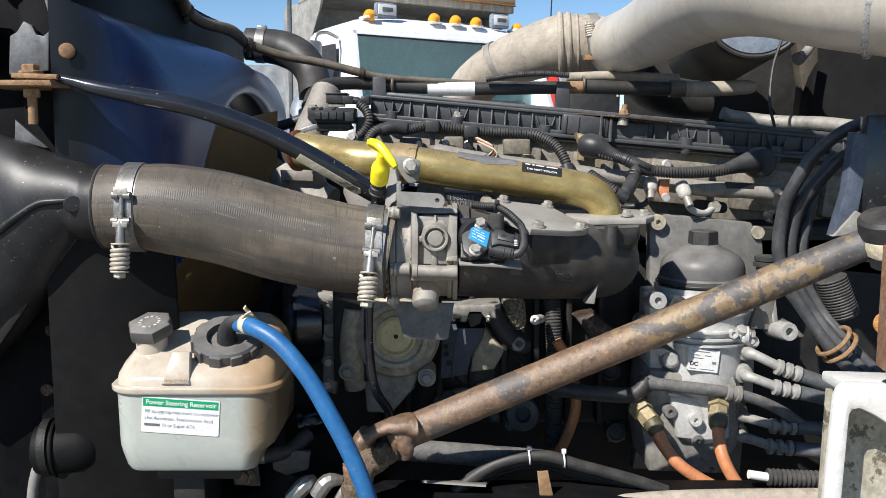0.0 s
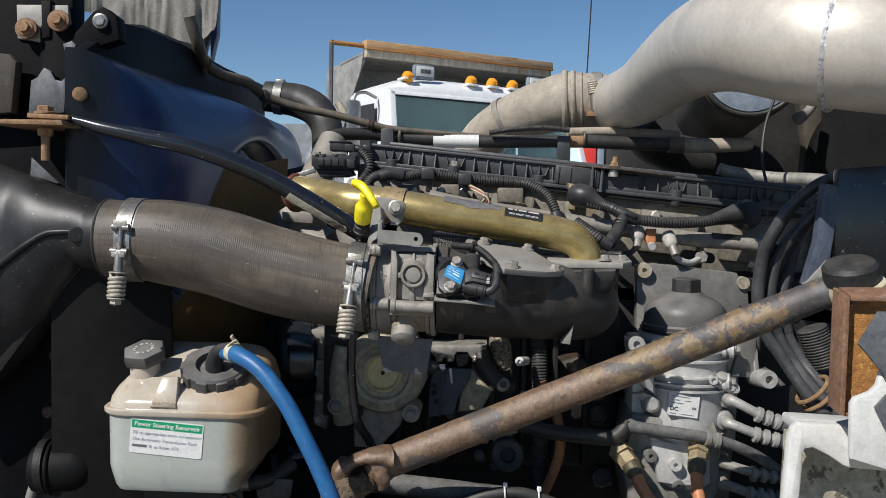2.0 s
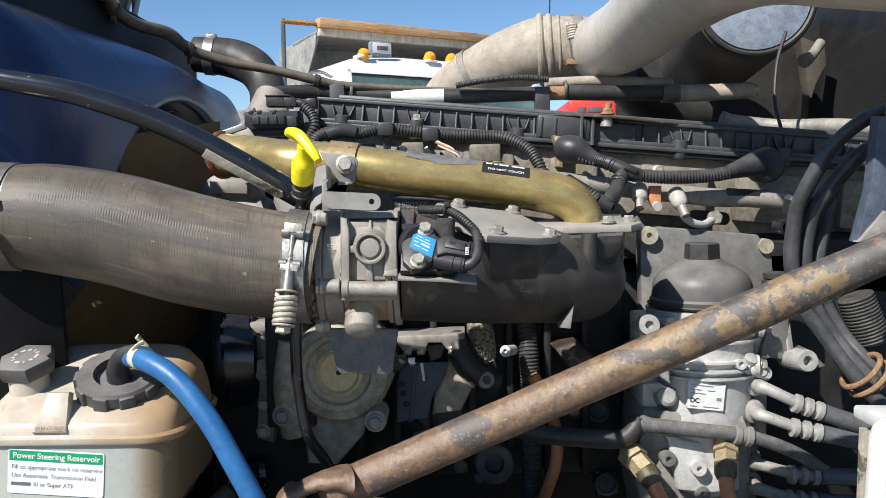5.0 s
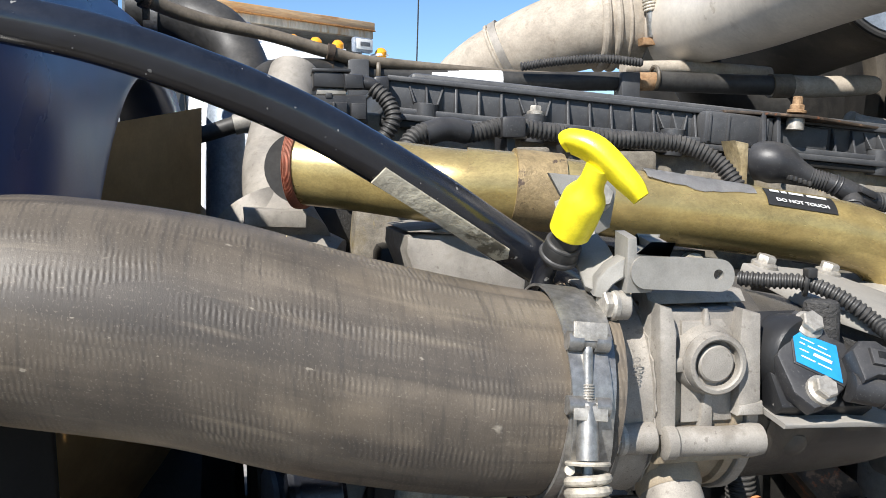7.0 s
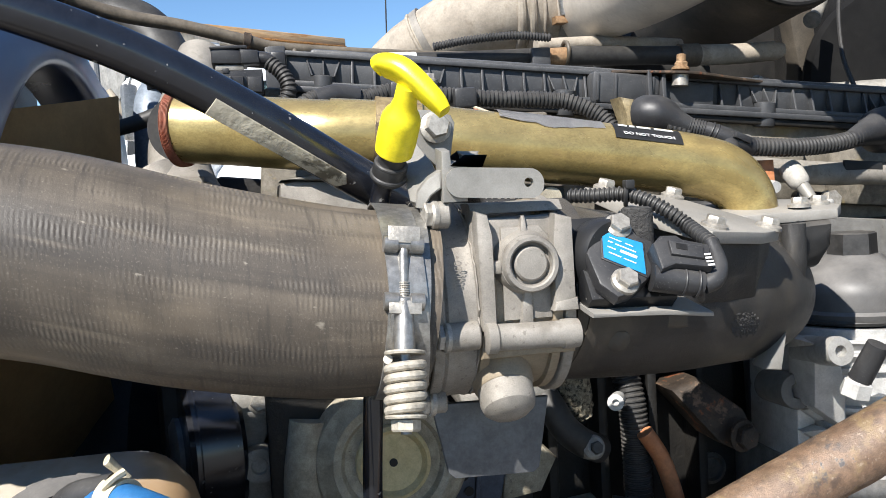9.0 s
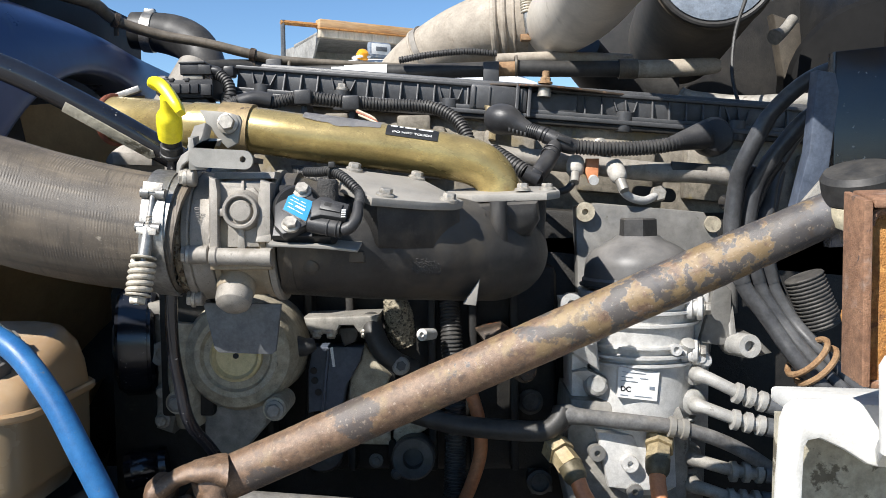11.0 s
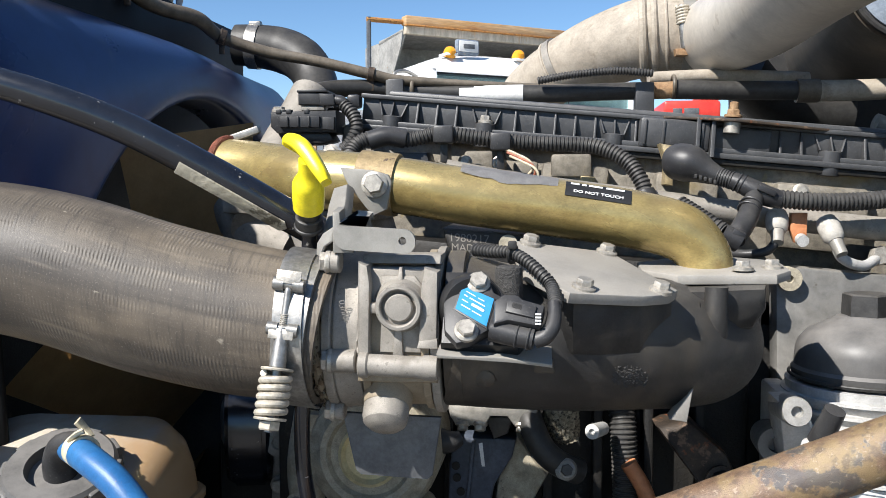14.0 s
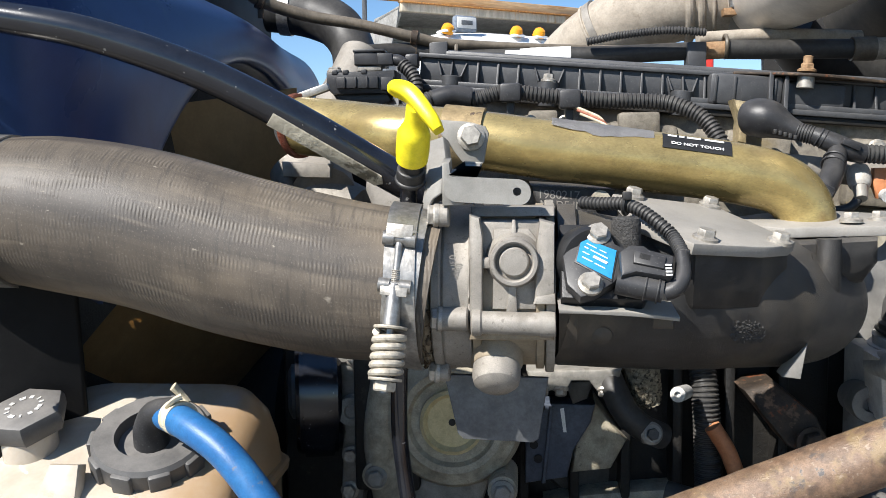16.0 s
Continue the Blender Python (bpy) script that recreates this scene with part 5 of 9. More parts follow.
        cols.append([bm.verts.new(base - nrm * 0.0252 + u * (-0.088 + 0.0068 * k) + (nrm * math.cos(w) + v * math.sin(w)) * 0.02475) for w in (lo + (hi - lo) * j / 6 for j in range(7))])
    for p, q in zip(cols, cols[1:]):
        for j in range(6):
            bm.faces.new((p[j], q[j], q[j + 1], p[j + 1]))
    bmesh.ops.solidify(bm, geom=bm.faces[:], thickness=-0.0003)
    part("bare_patch", bm, BARE, t, "flaked bare grey steel patch")


egr_pipe()


def dipstick():
    """Yellow-handled dipstick in its tube."""
    t = thing("dipstick", (-0.084, 1.075, 1.667), "bright yellow T-handle oil dipstick in a dark tube", "dipstick")
    top, low = Vector((-0.071, 1.036, 1.735)), Vector((-0.0773, 1.0605, 1.7022))
    ax = (top - low).normalized()
    part("handle_barrel", lathe([(0.0094, -0.0012), (0.0108, 0.0002), (0.0113, 0.008), (0.0112, 0.0200), (0.0108, 0.0228), (0.0094, 0.0258), (0.0076, 0.0285), (0.0064, 0.0330), (0.0064, 0.042)], low, ax, 32), YELLOW, t)
    # grip: a bar with flat sides, arched over the neck
    g = [Vector(p) for p in ((-0.0865, 1.0415, 1.7488), (-0.0825, 1.0390, 1.7502), (-0.0720, 1.0320, 1.7450), (-0.0590, 1.0228, 1.7295), (-0.0545, 1.0198, 1.7225))]
    g = [p - ax * 0.0035 for p in g]
    bm = bmesh.new()
    line = spline([(*p, r) for p, r in zip(g, (0.0032, 0.0046, 0.0056, 0.0047, 0.0034))], 6)
    rings = []
    for (p, _, a, b), q in zip(frames_along([q[:3] for q in line], (0.6, 0, 0.8)), line):
        prof = []
        for i in range(20):
            w = 2 * math.pi * i / 20
            cw, sw = math.cos(w), math.sin(w)
            prof.append(p + a * q[3] * math.copysign(abs(cw) ** 0.55, cw) + b * q[3] * 1.5 * math.copysign(abs(sw) ** 0.55, sw))
        rings.append(prof)
    part("grip", loft(bm, rings), YELLOW, t, sharp=0.9)
    part("collar", sweep([low - ax * 0.020, low - ax * 0.015, low - ax * 0.009, low - ax * 0.007, low], [0.0086, 0.0098, 0.0096, 0.0078, 0.0080], 22, 4), RUBBER, t)
    part("crimp_ring", ring(low - ax * 0.0165, ax, 0.0092, 0.0017), LOOM, t)
    part("crimp_ring", ring(low - ax * 0.0085, ax, 0.0084, 0.0014), LOOM, t)
    part("tube", sweep([low - ax * 0.012, low - ax * 0.05, (-0.095, 1.100, 1.528), (-0.095, 1.120, 1.464), (-0.089, 1.130, 1.423), (-0.072, 1.160, 1.379), (-0.067, 1.200, 1.313)], 0.0062, 14, 8), BLACK_PAINT, t)


dipstick()


def dipstick_bracket():
    """Bracket with a drilled tab, that holds the pipe and the dipstick."""
    t = thing("pipe_bracket", (-0.03, 1.09, 1.66), "grey steel bracket with a drilled tab", "bracket")
    part("upper_plate", slab([(-0.069, 1.122, 1.7325), (-0.043, 1.120, 1.7300), (-0.0305, 1.120, 1.7265), (-0.0280, 1.120, 1.7215), (-0.0318, 1.120, 1.7000), (-0.0420, 1.120, 1.6950), (-0.0480, 1.120, 1.7010), (-0.0625, 1.120, 1.7200)], (0, 0.005, 0), 0.0009), BRACKET, t)
    part("bolt", hexbolt((-0.041, 1.119, 1.719), (0.06, -1, 0.1), 0.0098, 0.0105, 0.0128), BOLT, t)
    # folded arm from the pipe down to the throttle body
    part("arm", slab([(-0.0705, 1.1080, 1.7165), (-0.0610, 1.1130, 1.7195), (-0.0575, 1.0900, 1.7060), (-0.0550, 1.0650, 1.6950), (-0.0545, 1.0500, 1.6850), (-0.0625, 1.0470, 1.6800), (-0.0665, 1.0480, 1.6720), (-0.0705, 1.0560, 1.6740), (-0.0700, 1.0750, 1.6880), (-0.0715, 1.0950, 1.7020)], (0.004, 0.010, -0.004), 0.0012), BRACKET, t)
    part("foot", slab([(-0.0550, 1.0400, 1.6900), (-0.0550, 1.0400, 1.6800), (-0.0610, 1.0410, 1.6760), (-0.0650, 1.0440, 1.6690), (-0.0690, 1.0470, 1.6700), (-0.0680, 1.0450, 1.6780), (-0.0630, 1.0420, 1.6850)], (0.002, 0.012, 0.002), 0.0012), BRACKET, t)
    # strap round the pipe
    u = Vector((0.066, -0.005, -0.0075)).normalized()
    part("pipe_strap", lathe([(0.0255, -0.0165), (0.0272, -0.0165), (0.0272, 0.0165), (0.0255, 0.0165)], (-0.053, 1.206, 1.7205), u, 48), RUST_STRAP, t, "rust-speckled strap")
    # tab with a hole
    p = Vector((-0.0258, 1.036, 1.6815))
    out = rounded(0.0555, 0.0165, 0.0078, 6)
    bm = bmesh.new()
    a = [bm.verts.new(p + V(x, 0, z - 0.06 * x)) for x, z in out]
    b = [bm.verts.new(p + V(x, 0.005, z - 0.06 * x)) for x, z in out]
    hc = V(0.0190, 0, -0.0008)
    ha = [bm.verts.new(p + hc + V(0.0027 * math.cos(q), 0, 0.0027 * math.sin(q))) for q in (2 * math.pi * i / len(out) + 0.2 for i in range(len(out)))]
    hb = [bm.verts.new(p + hc + V(0.0027 * math.cos(q), 0.005, 0.0027 * math.sin(q))) for q in (2 * math.pi * i / len(out) + 0.2 for i in range(len(out)))]
    k = len(out)
    for i in range(k):
        j = (i + 1) % k
        bm.faces.new((a[i], a[j], ha[j], ha[i]))
        bm.faces.new((b[i], hb[i], hb[j], b[j]))
        bm.faces.new((a[i], b[i], b[j], a[j]))
        bm.faces.new((ha[i], ha[j], hb[j], hb[i]))
    part("tab", bm, BRACKET, t)
    part("tab_root", slab([(-0.0550, 1.0375, 1.7000), (-0.0500, 1.0375, 1.7000), (-0.0495, 1.0375, 1.6930), (-0.0330, 1.0385, 1.6915), (-0.0310, 1.0385, 1.6960), (-0.0405, 1.0395, 1.6965), (-0.0410, 1.0390, 1.6720), (-0.0550, 1.0380, 1.6720)], (0, 0.018, 0.003), 0.0012), BRACKET, t)


dipstick_bracket()


def pressure_sensor():
    """Black pressure sensor with a blue label and its plug, on a sloping seat of the elbow."""
    t = thing("pressure_sensor", (0.062, 1.045, 1.597), "black pressure sensor with a blue printed label", "sensor")
    o, u, n = Vector((0.041, 1.029, 1.642)), Vector((1, 0, 0)), Vector((0, -0.79, 0.61)).normalized()
    v = n.cross(u)

    def at(a, b, h=0.0):
        return o + u * a + v * b + n * h

    def plate(name, pts, top, deep, material, parent, bevel=0.002, label=""):
        return part(name, slab([at(a, b, top) for a, b in pts], -n * deep, bevel), material, parent, label)

    part("seat", sweep([at(-0.004, 0.008, -0.026), at(-0.002, 0.004, -0.014), at(0.0, 0.0, -0.009)], [0.024, 0.022, 0.020], 28, 4), BLACK_CAST, t)
    plate("mount_plate", [(-0.0205, -0.0270), (0.0300, -0.0290), (0.0360, -0.0180), (0.0180, 0.0160), (0.0070, 0.0290), (-0.0205, 0.0290)], -0.0095, 0.018, BLACK_CAST, t, 0.0025, "black painted mounting face")
    body = plate("body", [(-0.0195, -0.002), (-0.0174, -0.0225), (-0.0092, -0.0320), (-0.0007, -0.0300), (0.0115, -0.0218), (0.0205, -0.0117), (0.0212, 0.0028), (0.0140, 0.0070), (0.0095, 0.0185), (0.0005, 0.0235), (-0.0074, 0.0190), (-0.0120, 0.0101)], 0.0, 0.010, PLASTIC, t, 0.0022)
    plate("label_frame", [(-0.0122, -0.0072), (0.0104, -0.0216), (0.0155, 0.0010), (-0.0074, 0.0124)], 0.0007, 0.002, PLASTIC, body, 0.0004)
    q = [at(a, b, 0.0009) for a, b in ((-0.0109, -0.0068), (0.0099, -0.0199), (0.0142, 0.0008), (-0.0070, 0.0109))]
    lab = part("label", slab(q, n * 0.0003, 0), LABEL_BLUE, t, "blue printed label")
    lu, lv = q[1] - q[0], q[3] - q[0]
    for a, b, w, h in ((0.16, 0.84, 0.3, 0.03), (0.54, 0.84, 0.2, 0.03), (0.12, 0.66, 0.12, 0.045), (0.30, 0.66, 0.5, 0.04), (0.40, 0.44, 0.40, 0.10), (0.10, 0.45, 0.2, 0.035), (0.12, 0.24, 0.3, 0.04), (0.48, 0.24, 0.3, 0.035)):
        bar(q[0] + lu * a + lv * b + n * 0.0004, lu, lv - lu * (lv.dot(lu) / lu.dot(lu)), lu.length * w, lv.length * h, LABEL_WHITE, lab)
    for a, b in ((0.0034, 0.0135), (-0.0029, -0.0228)):
        part("bolt", hexbolt(at(a, b, 0.0), n + V(0.1, 0, 0), 0.0078, 0.0075, 0.0100), BOLT, t)
    # plug with its latch and side barrel
    plug = plate("plug", [(0.0150, -0.0060), (0.0211, -0.0010), (0.0300, -0.0015), (0.0330, -0.0045), (0.0474, -0.0092), (0.0445, -0.0245), (0.0240, -0.0205), (0.0150, -0.0235)], 0.011, 0.014, PLASTIC, t, 0.0018)
    plate("latch", [(0.0235, -0.0060), (0.0425, -0.0112), (0.0405, -0.0195), (0.0225, -0.0150)], 0.0128, 0.004, PLASTIC, plug, 0.0008)
    # Near-black patch laid on the latch for the shade of a slot
    plate("slot", [(0.0270, -0.0085), (0.0330, -0.0102), (0.0322, -0.0138), (0.0262, -0.0120)], 0.0131, 0.001, SHADE_GRIME, plug, 0)
    part("barrel", sweep([at(0.0130, -0.0215, 0.0000), at(0.0250, -0.0245, 0.000), at(0.0405, -0.0280, 0.000)], [0.0075, 0.0075, 0.0072], 24, 3), PLASTIC, plug)
    for s in (0.030, 0.0375):
        part("barrel_ring", ring(at(s, -0.0257 - (s - 0.030) * 0.25, 0.000), u - v * 0.25, 0.0075, 0.0007, 24, 6), PLASTIC, plug)
    for i in range(4):
        part("clip_mark", block((-0.0019, -0.0007, -0.0005), (0.0019, 0.0007, 0.0006), 0.0002, m=Matrix.Translation(at(0.0432, -0.0165 - 0.0023 * i, 0.0118))), LABEL_WHITE, plug)
    part("boot", sweep([at(0.0410, -0.0290, 0.000), at(0.0475, -0.0270, 0.002), at(0.0520, -0.0205, 0.003), at(0.0535, -0.0120, 0.003), at(0.0535, -0.0030, 0.003)], [0.0052, 0.0055, 0.0053, 0.0048, 0.0042], 18, 6), PLASTIC, t)
    part("conduit", sweep([at(0.0545, -0.0050, 0.003), (0.0930, 1.047, 1.6500), (0.0850, 1.055, 1.6585), (0.0745, 1.065, 1.6665), (0.0640, 1.075, 1.6705), (0.0500, 1.085, 1.6705), (0.0370, 1.095, 1.6710)], 0.0037, 14, 10, ribs=(0.0030, 0.0010)), LOOM, t)
    part("tie", ring((0.066, 1.073, 1.670), (1, -0.5, -0.1), 0.0064, 0.0014, 18, 6), RUBBER, t)
    part("tie_head", block((-0.003, -0.003, -0.002), (0.003, 0.003, 0.0035), 0.0008, m=Matrix.Translation((0.066, 1.069, 1.6755))), RUBBER, t)
    part("post", lathe([(0.0098, -0.024), (0.0096, 0.001), (0.0088, 0.004), (0.0070, 0.005)], (0.064, 1.055, 1.658), (0, 0, 1), 22), ROUGH, t)
    # shelf below, with its web and the small lug
    # Paler than the elbow: dust and sunlight on the ledge put into colour
    part("shelf", slab([(0.0185, 1.014, 1.6085), (0.0300, 1.016, 1.6070), (0.0600, 1.018, 1.6065), (0.0935, 1.021, 1.6020), (0.0935, 1.021, 1.5995), (0.0580, 1.020, 1.6035), (0.0190, 1.015, 1.6055)], (0, 0.045, 0.006), 0.0008), PLATE, t)
    part("shelf_web", slab([(0.021, 1.052, 1.601), (0.095, 1.055, 1.598), (0.096, 1.057, 1.588), (0.023, 1.055, 1.588)], (0, 0.03, 0), 0.002), ELBOW, t)


pressure_sensor()


def gas_housing():
    """Cast housing at the left end of the pipe, with a red hose joint."""
    t = thing("gas_housing", (-0.23, 1.36, 1.60), "dusty cast aluminium exhaust gas housing", "housing")
    part("body", sweep([(-0.204, 1.560, 1.836), (-0.214, 1.530, 1.798), (-0.223, 1.500, 1.767), (-0.228, 1.460, 1.731), (-0.222, 1.420, 1.697), (-0.213, 1.380, 1.671)], [0.026, 0.0275, 0.028, 0.028, 0.030, 0.034], 32, 8, flat=1.0), ALU, t)
    part("rim", sweep([(-0.219, 1.498, 1.788), (-0.226, 1.455, 1.751), (-0.228, 1.420, 1.722), (-0.222, 1.375, 1.695)], [0.0035, 0.0035, 0.0035, 0.0035], 12, 8), ALU, t)
    part("foot", slab([(-0.252, 1.360, 1.706), (-0.200, 1.360, 1.703), (-0.201, 1.360, 1.688), (-0.251, 1.360, 1.690)], (0, 0.07, 0), 0.003), ALU, t)
    part("lower_bowl", sweep([(-0.249, 1.420, 1.702), (-0.235, 1.410, 1.680), (-0.211, 1.400, 1.661), (-0.178, 1.390, 1.648)], [0.034, 0.036, 0.034, 0.03], 28, 6), ALU, t)
    part("joint", sweep([(-0.198, 1.37, 1.735), (-0.200, 1.33, 1.736), (-0.205, 1.29, 1.737), (-0.208, 1.268, 1.737)], [0.022, 0.023, 0.0245, 0.0255], 32, 6), RUBBER, t)
    part("red_collar", sweep([(-0.2115, 1.2675, 1.737), (-0.209, 1.2665, 1.737), (-0.2045, 1.2645, 1.737)], [0.0280, 0.0288, 0.0284], 36, 4, ribs=(0.003, 0.0008)), RED_RUBBER, t)
    part("clip", block((-0.018, -0.004, -0.003), (0.012, 0.004, 0.004), 0.001, m=Matrix.Translation((-0.191, 1.270, 1.768)) @ pose(0, 0, 0, 0, -18, 0)), STEEL, t)


def bypass_pipe():
    """Grey coolant pipe, its crossing hose and the plate behind the gas housing."""
    t = thing("bypass_pipe", (-0.293, 1.800, 1.657), "grey painted upright coolant pipe behind the fan", "pipe")
    part("pipe", sweep([(-0.294, 1.800, 1.570), (-0.291, 1.800, 1.664), (-0.288, 1.800, 1.757), (-0.287, 1.810, 1.810), (-0.280, 1.840, 1.837), (-0.265, 1.880, 1.859)], 0.0245, 28, 8), BLUE_GREY, t)
    part("hose", sweep([(-0.334, 1.740, 1.777), (-0.305, 1.740, 1.784), (-0.274, 1.740, 1.794), (-0.251, 1.740, 1.799)], [0.010, 0.010, 0.0105, 0.0105], 18, 5), RUBBER, t)
    part("sleeve", sweep([(-0.274, 1.740, 1.794), (-0.251, 1.740, 1.799)], 0.0125, 18, 2), ALU_GREY, t)
    t = thing("rear_plate", (-0.252, 1.700, 1.662), "rust-stained blue-grey steel plate behind the housing", "plate")
    part("plate", slab([(-0.252, 1.720, 1.827), (-0.227, 1.720, 1.827), (-0.234, 1.720, 1.660), (-0.248, 1.720, 1.661), (-0.256, 1.720, 1.735)], (0, 0.006, 0), 0.001), BLUE_GREY, t)
    part("edge", slab([(-0.240, 1.700, 1.822), (-0.232, 1.700, 1.822), (-0.237, 1.700, 1.728), (-0.245, 1.700, 1.731)], (0, 0.006, 0), 0.001), BED_RUST, t)


bypass_pipe()


def cast_box():
    """Pale cast box below the pipe, with a raised mark."""
    t = thing("cast_box", (-0.096, 1.240, 1.663), "pale cast box below the golden pipe", "casting")
    part("body", slab([(-0.138, 1.220, 1.690), (-0.128, 1.220, 1.692), (-0.063, 1.220, 1.688), (-0.054, 1.220, 1.657), (-0.056, 1.220, 1.625), (-0.120, 1.220, 1.630), (-0.139, 1.220, 1.679)], (0, 0.12, 0), 0.003), ALU, t)
    part("lid", slab([(-0.137, 1.215, 1.693), (-0.101, 1.215, 1.697), (-0.058, 1.215, 1.694), (-0.059, 1.215, 1.688)], (0, 0.13, 0), 0.002), ALU_GREY, t)
    part("post", block((-0.16, 1.25, 1.40), (-0.10, 1.34, 1.62), 0.004), SHADE_GRIME, t)


cast_box()


def void_filler():
    """Near-black block added behind the housing to stand for a dark gap."""
    solo("void_block", slab([(-0.218, 1.500, 1.698), (-0.191, 1.500, 1.706), (-0.132, 1.500, 1.699), (-0.131, 1.500, 1.616), (-0.220, 1.500, 1.618)], (0, 0.05, 0), 0.006), SHADE_GRIME, "near-black block added to darken the gap behind the housing", "engine cover")


void_filler()


gas_housing()


def support_strut():
    """Black tubular stay from the radiator frame to the engine, flattened at its bolted end."""
    t = thing("support_strut", (-0.484, 1.040, 1.825), "black painted tubular stay with a flattened end", "strut")
    line = [(-0.454, 1.040, 1.824), (-0.431, 1.040, 1.819), (-0.405, 1.040, 1.812), (-0.354, 1.042, 1.802), (-0.302, 1.047, 1.792), (-0.252, 1.055, 1.776), (-0.207, 1.065, 1.757), (-0.155, 1.080, 1.728), (-0.102, 1.100, 1.695), (-0.060, 1.115, 1.670)]
    part("tube", sweep(line, [0.0045, 0.006, 0.0085, 0.0105, 0.0112, 0.0116, 0.0118, 0.0122, 0.0124, 0.0126], 28, 8), BLACK_PAINT, t)
    part("flat_end", slab([(-0.500, 1.030, 1.829), (-0.446, 1.030, 1.827), (-0.447, 1.030, 1.821), (-0.500, 1.030, 1.823)], (0, 0.03, 0), 0.002), RUST_BOLT, t)
    part("bracket_plate", slab([(-0.546, 1.020, 1.820), (-0.450, 1.020, 1.820), (-0.448, 1.020, 1.813), (-0.546, 1.020, 1.814)], (0, 0.115, 0), 0.002), RUST_BOLT, t)
    b = Vector((-0.483, 1.045, 1.830))
    part("bolt", hexbolt(b, (0, 0, 1), 0.0125, 0.011, 0.017, shank=0.06), RUST_BOLT, t)
    part("nut", hexbolt(b + V(0, 0, -0.018), (0, 0, -1), 0.0125, 0.013, 0.0), RUST_BOLT, t)
    p, q = Vector((-0.174, 1.0745, 1.7392)), Vector((-0.104, 1.0992, 1.6962))
    run = (q - p).normalized()
    out = Vector((0, -0.75, -0.66))
    out = (out - run * out.dot(run)).normalized()
    w = run.cross(out) * 0.0058
    part("label_strip", slab([p + out * 0.0119 - w, q + out * 0.0124 - w * 0.9, q + run * 0.004 + out * 0.0124, q + out * 0.0124 + w * 0.9, p + out * 0.0119 + w], out * 0.0016, 0.0004), MOTTLED, t, "worn pale strip along the tube")


support_strut()


def number_casting():
    t = thing("intake_casting", (0.07, 1.24, 1.60), "dark cast intake block with raised figures", "casting")
    part("block", slab([(0.002, 1.200, 1.682), (0.072, 1.200, 1.677), (0.076, 1.200, 1.633), (0.028, 1.200, 1.632), (0.007, 1.200, 1.665)], (0, 0.22, 0), 0.003), ELBOW, t)
    words("1980217", (0.008, 1.200, 1.671), (1, 0, -0.05), (0, 0, 1), 0.010, ALU, t)
    words("MADE IN", (0.010, 1.200, 1.663), (1, 0, -0.05), (0, 0, 1), 0.009, ALU, t)
    part("eye", lathe([(0.008, -0.004), (0.008, 0.003), (0.003, 0.003)], (0.059, 1.196, 1.669), (0, -1, 0), 18), OCHRE, t)


number_casting()

# ---- radiator side ----
def fan_shroud():
    """Navy shroud: from the radiator's frame to the round fan opening."""
    t = thing("fan_shroud", (-0.42, 1.62, 0.79), "dark navy plastic fan shroud with a round opening", "fan shroud")
    cy0, cz0, n = 1.60, 1.37, 96

    def hoop(x, r, sq):
        out = []
        for i in range(n):
            w = 2 * math.pi * i / n
            cy, cz = math.cos(w), math.sin(w)
            k = max(abs(cy), abs(cz))
            p = Vector((0, cy / k * 0.53, cz / k * 0.548)) * sq + Vector((0, cy, cz)) * r * (1 - sq)
            out.append(Vector((x, cy0, cz0)) + p)
        return out

    bend = [(-0.462 + 0.115 * math.sin(q), 0.492, math.cos(q)) for q in (radians(a) for a in range(4, 90, 7))]
    lip = [(-0.3462, 0.486, 0.0), (-0.3456, 0.479, 0.0), (-0.3462, 0.470, 0.0), (-0.349, 0.4645, 0.0), (-0.36, 0.4620, 0.0), (-0.41, 0.4610, 0.0)]
    hoops = [(-0.470, 0.5, 1.0), (-0.462, 0.5, 1.0)] + bend + lip
    bm = loft(bmesh.new(), [hoop(*h) for h in hoops], caps=False)
    bmesh.ops.delete(bm, geom=[v for v in bm.verts if v.co.z < 1.585 and v.co.y < 1.6], context="VERTS")
    bmesh.ops.recalc_face_normals(bm, faces=bm.faces)
    bmesh.ops.solidify(bm, geom=bm.faces[:], thickness=0.004)
    part("funnel", bm, SHADED_NAVY, t, sharp=1.0)
    # Added near-black sheet: stands for the shade over the lower shroud
    part("shade_sheet", slab([(-0.486, 1.062, 0.82), (-0.486, 1.062, 1.64), (-0.40, 1.066, 1.635), (-0.34, 1.10, 1.61), (-0.33, 1.12, 1.0), (-0.34, 1.10, 0.82)], (0, 0.006, 0), 0.002), SHADE_BLACK, t, "near-black sheet that stands for shade below the hose")


fan_shroud()


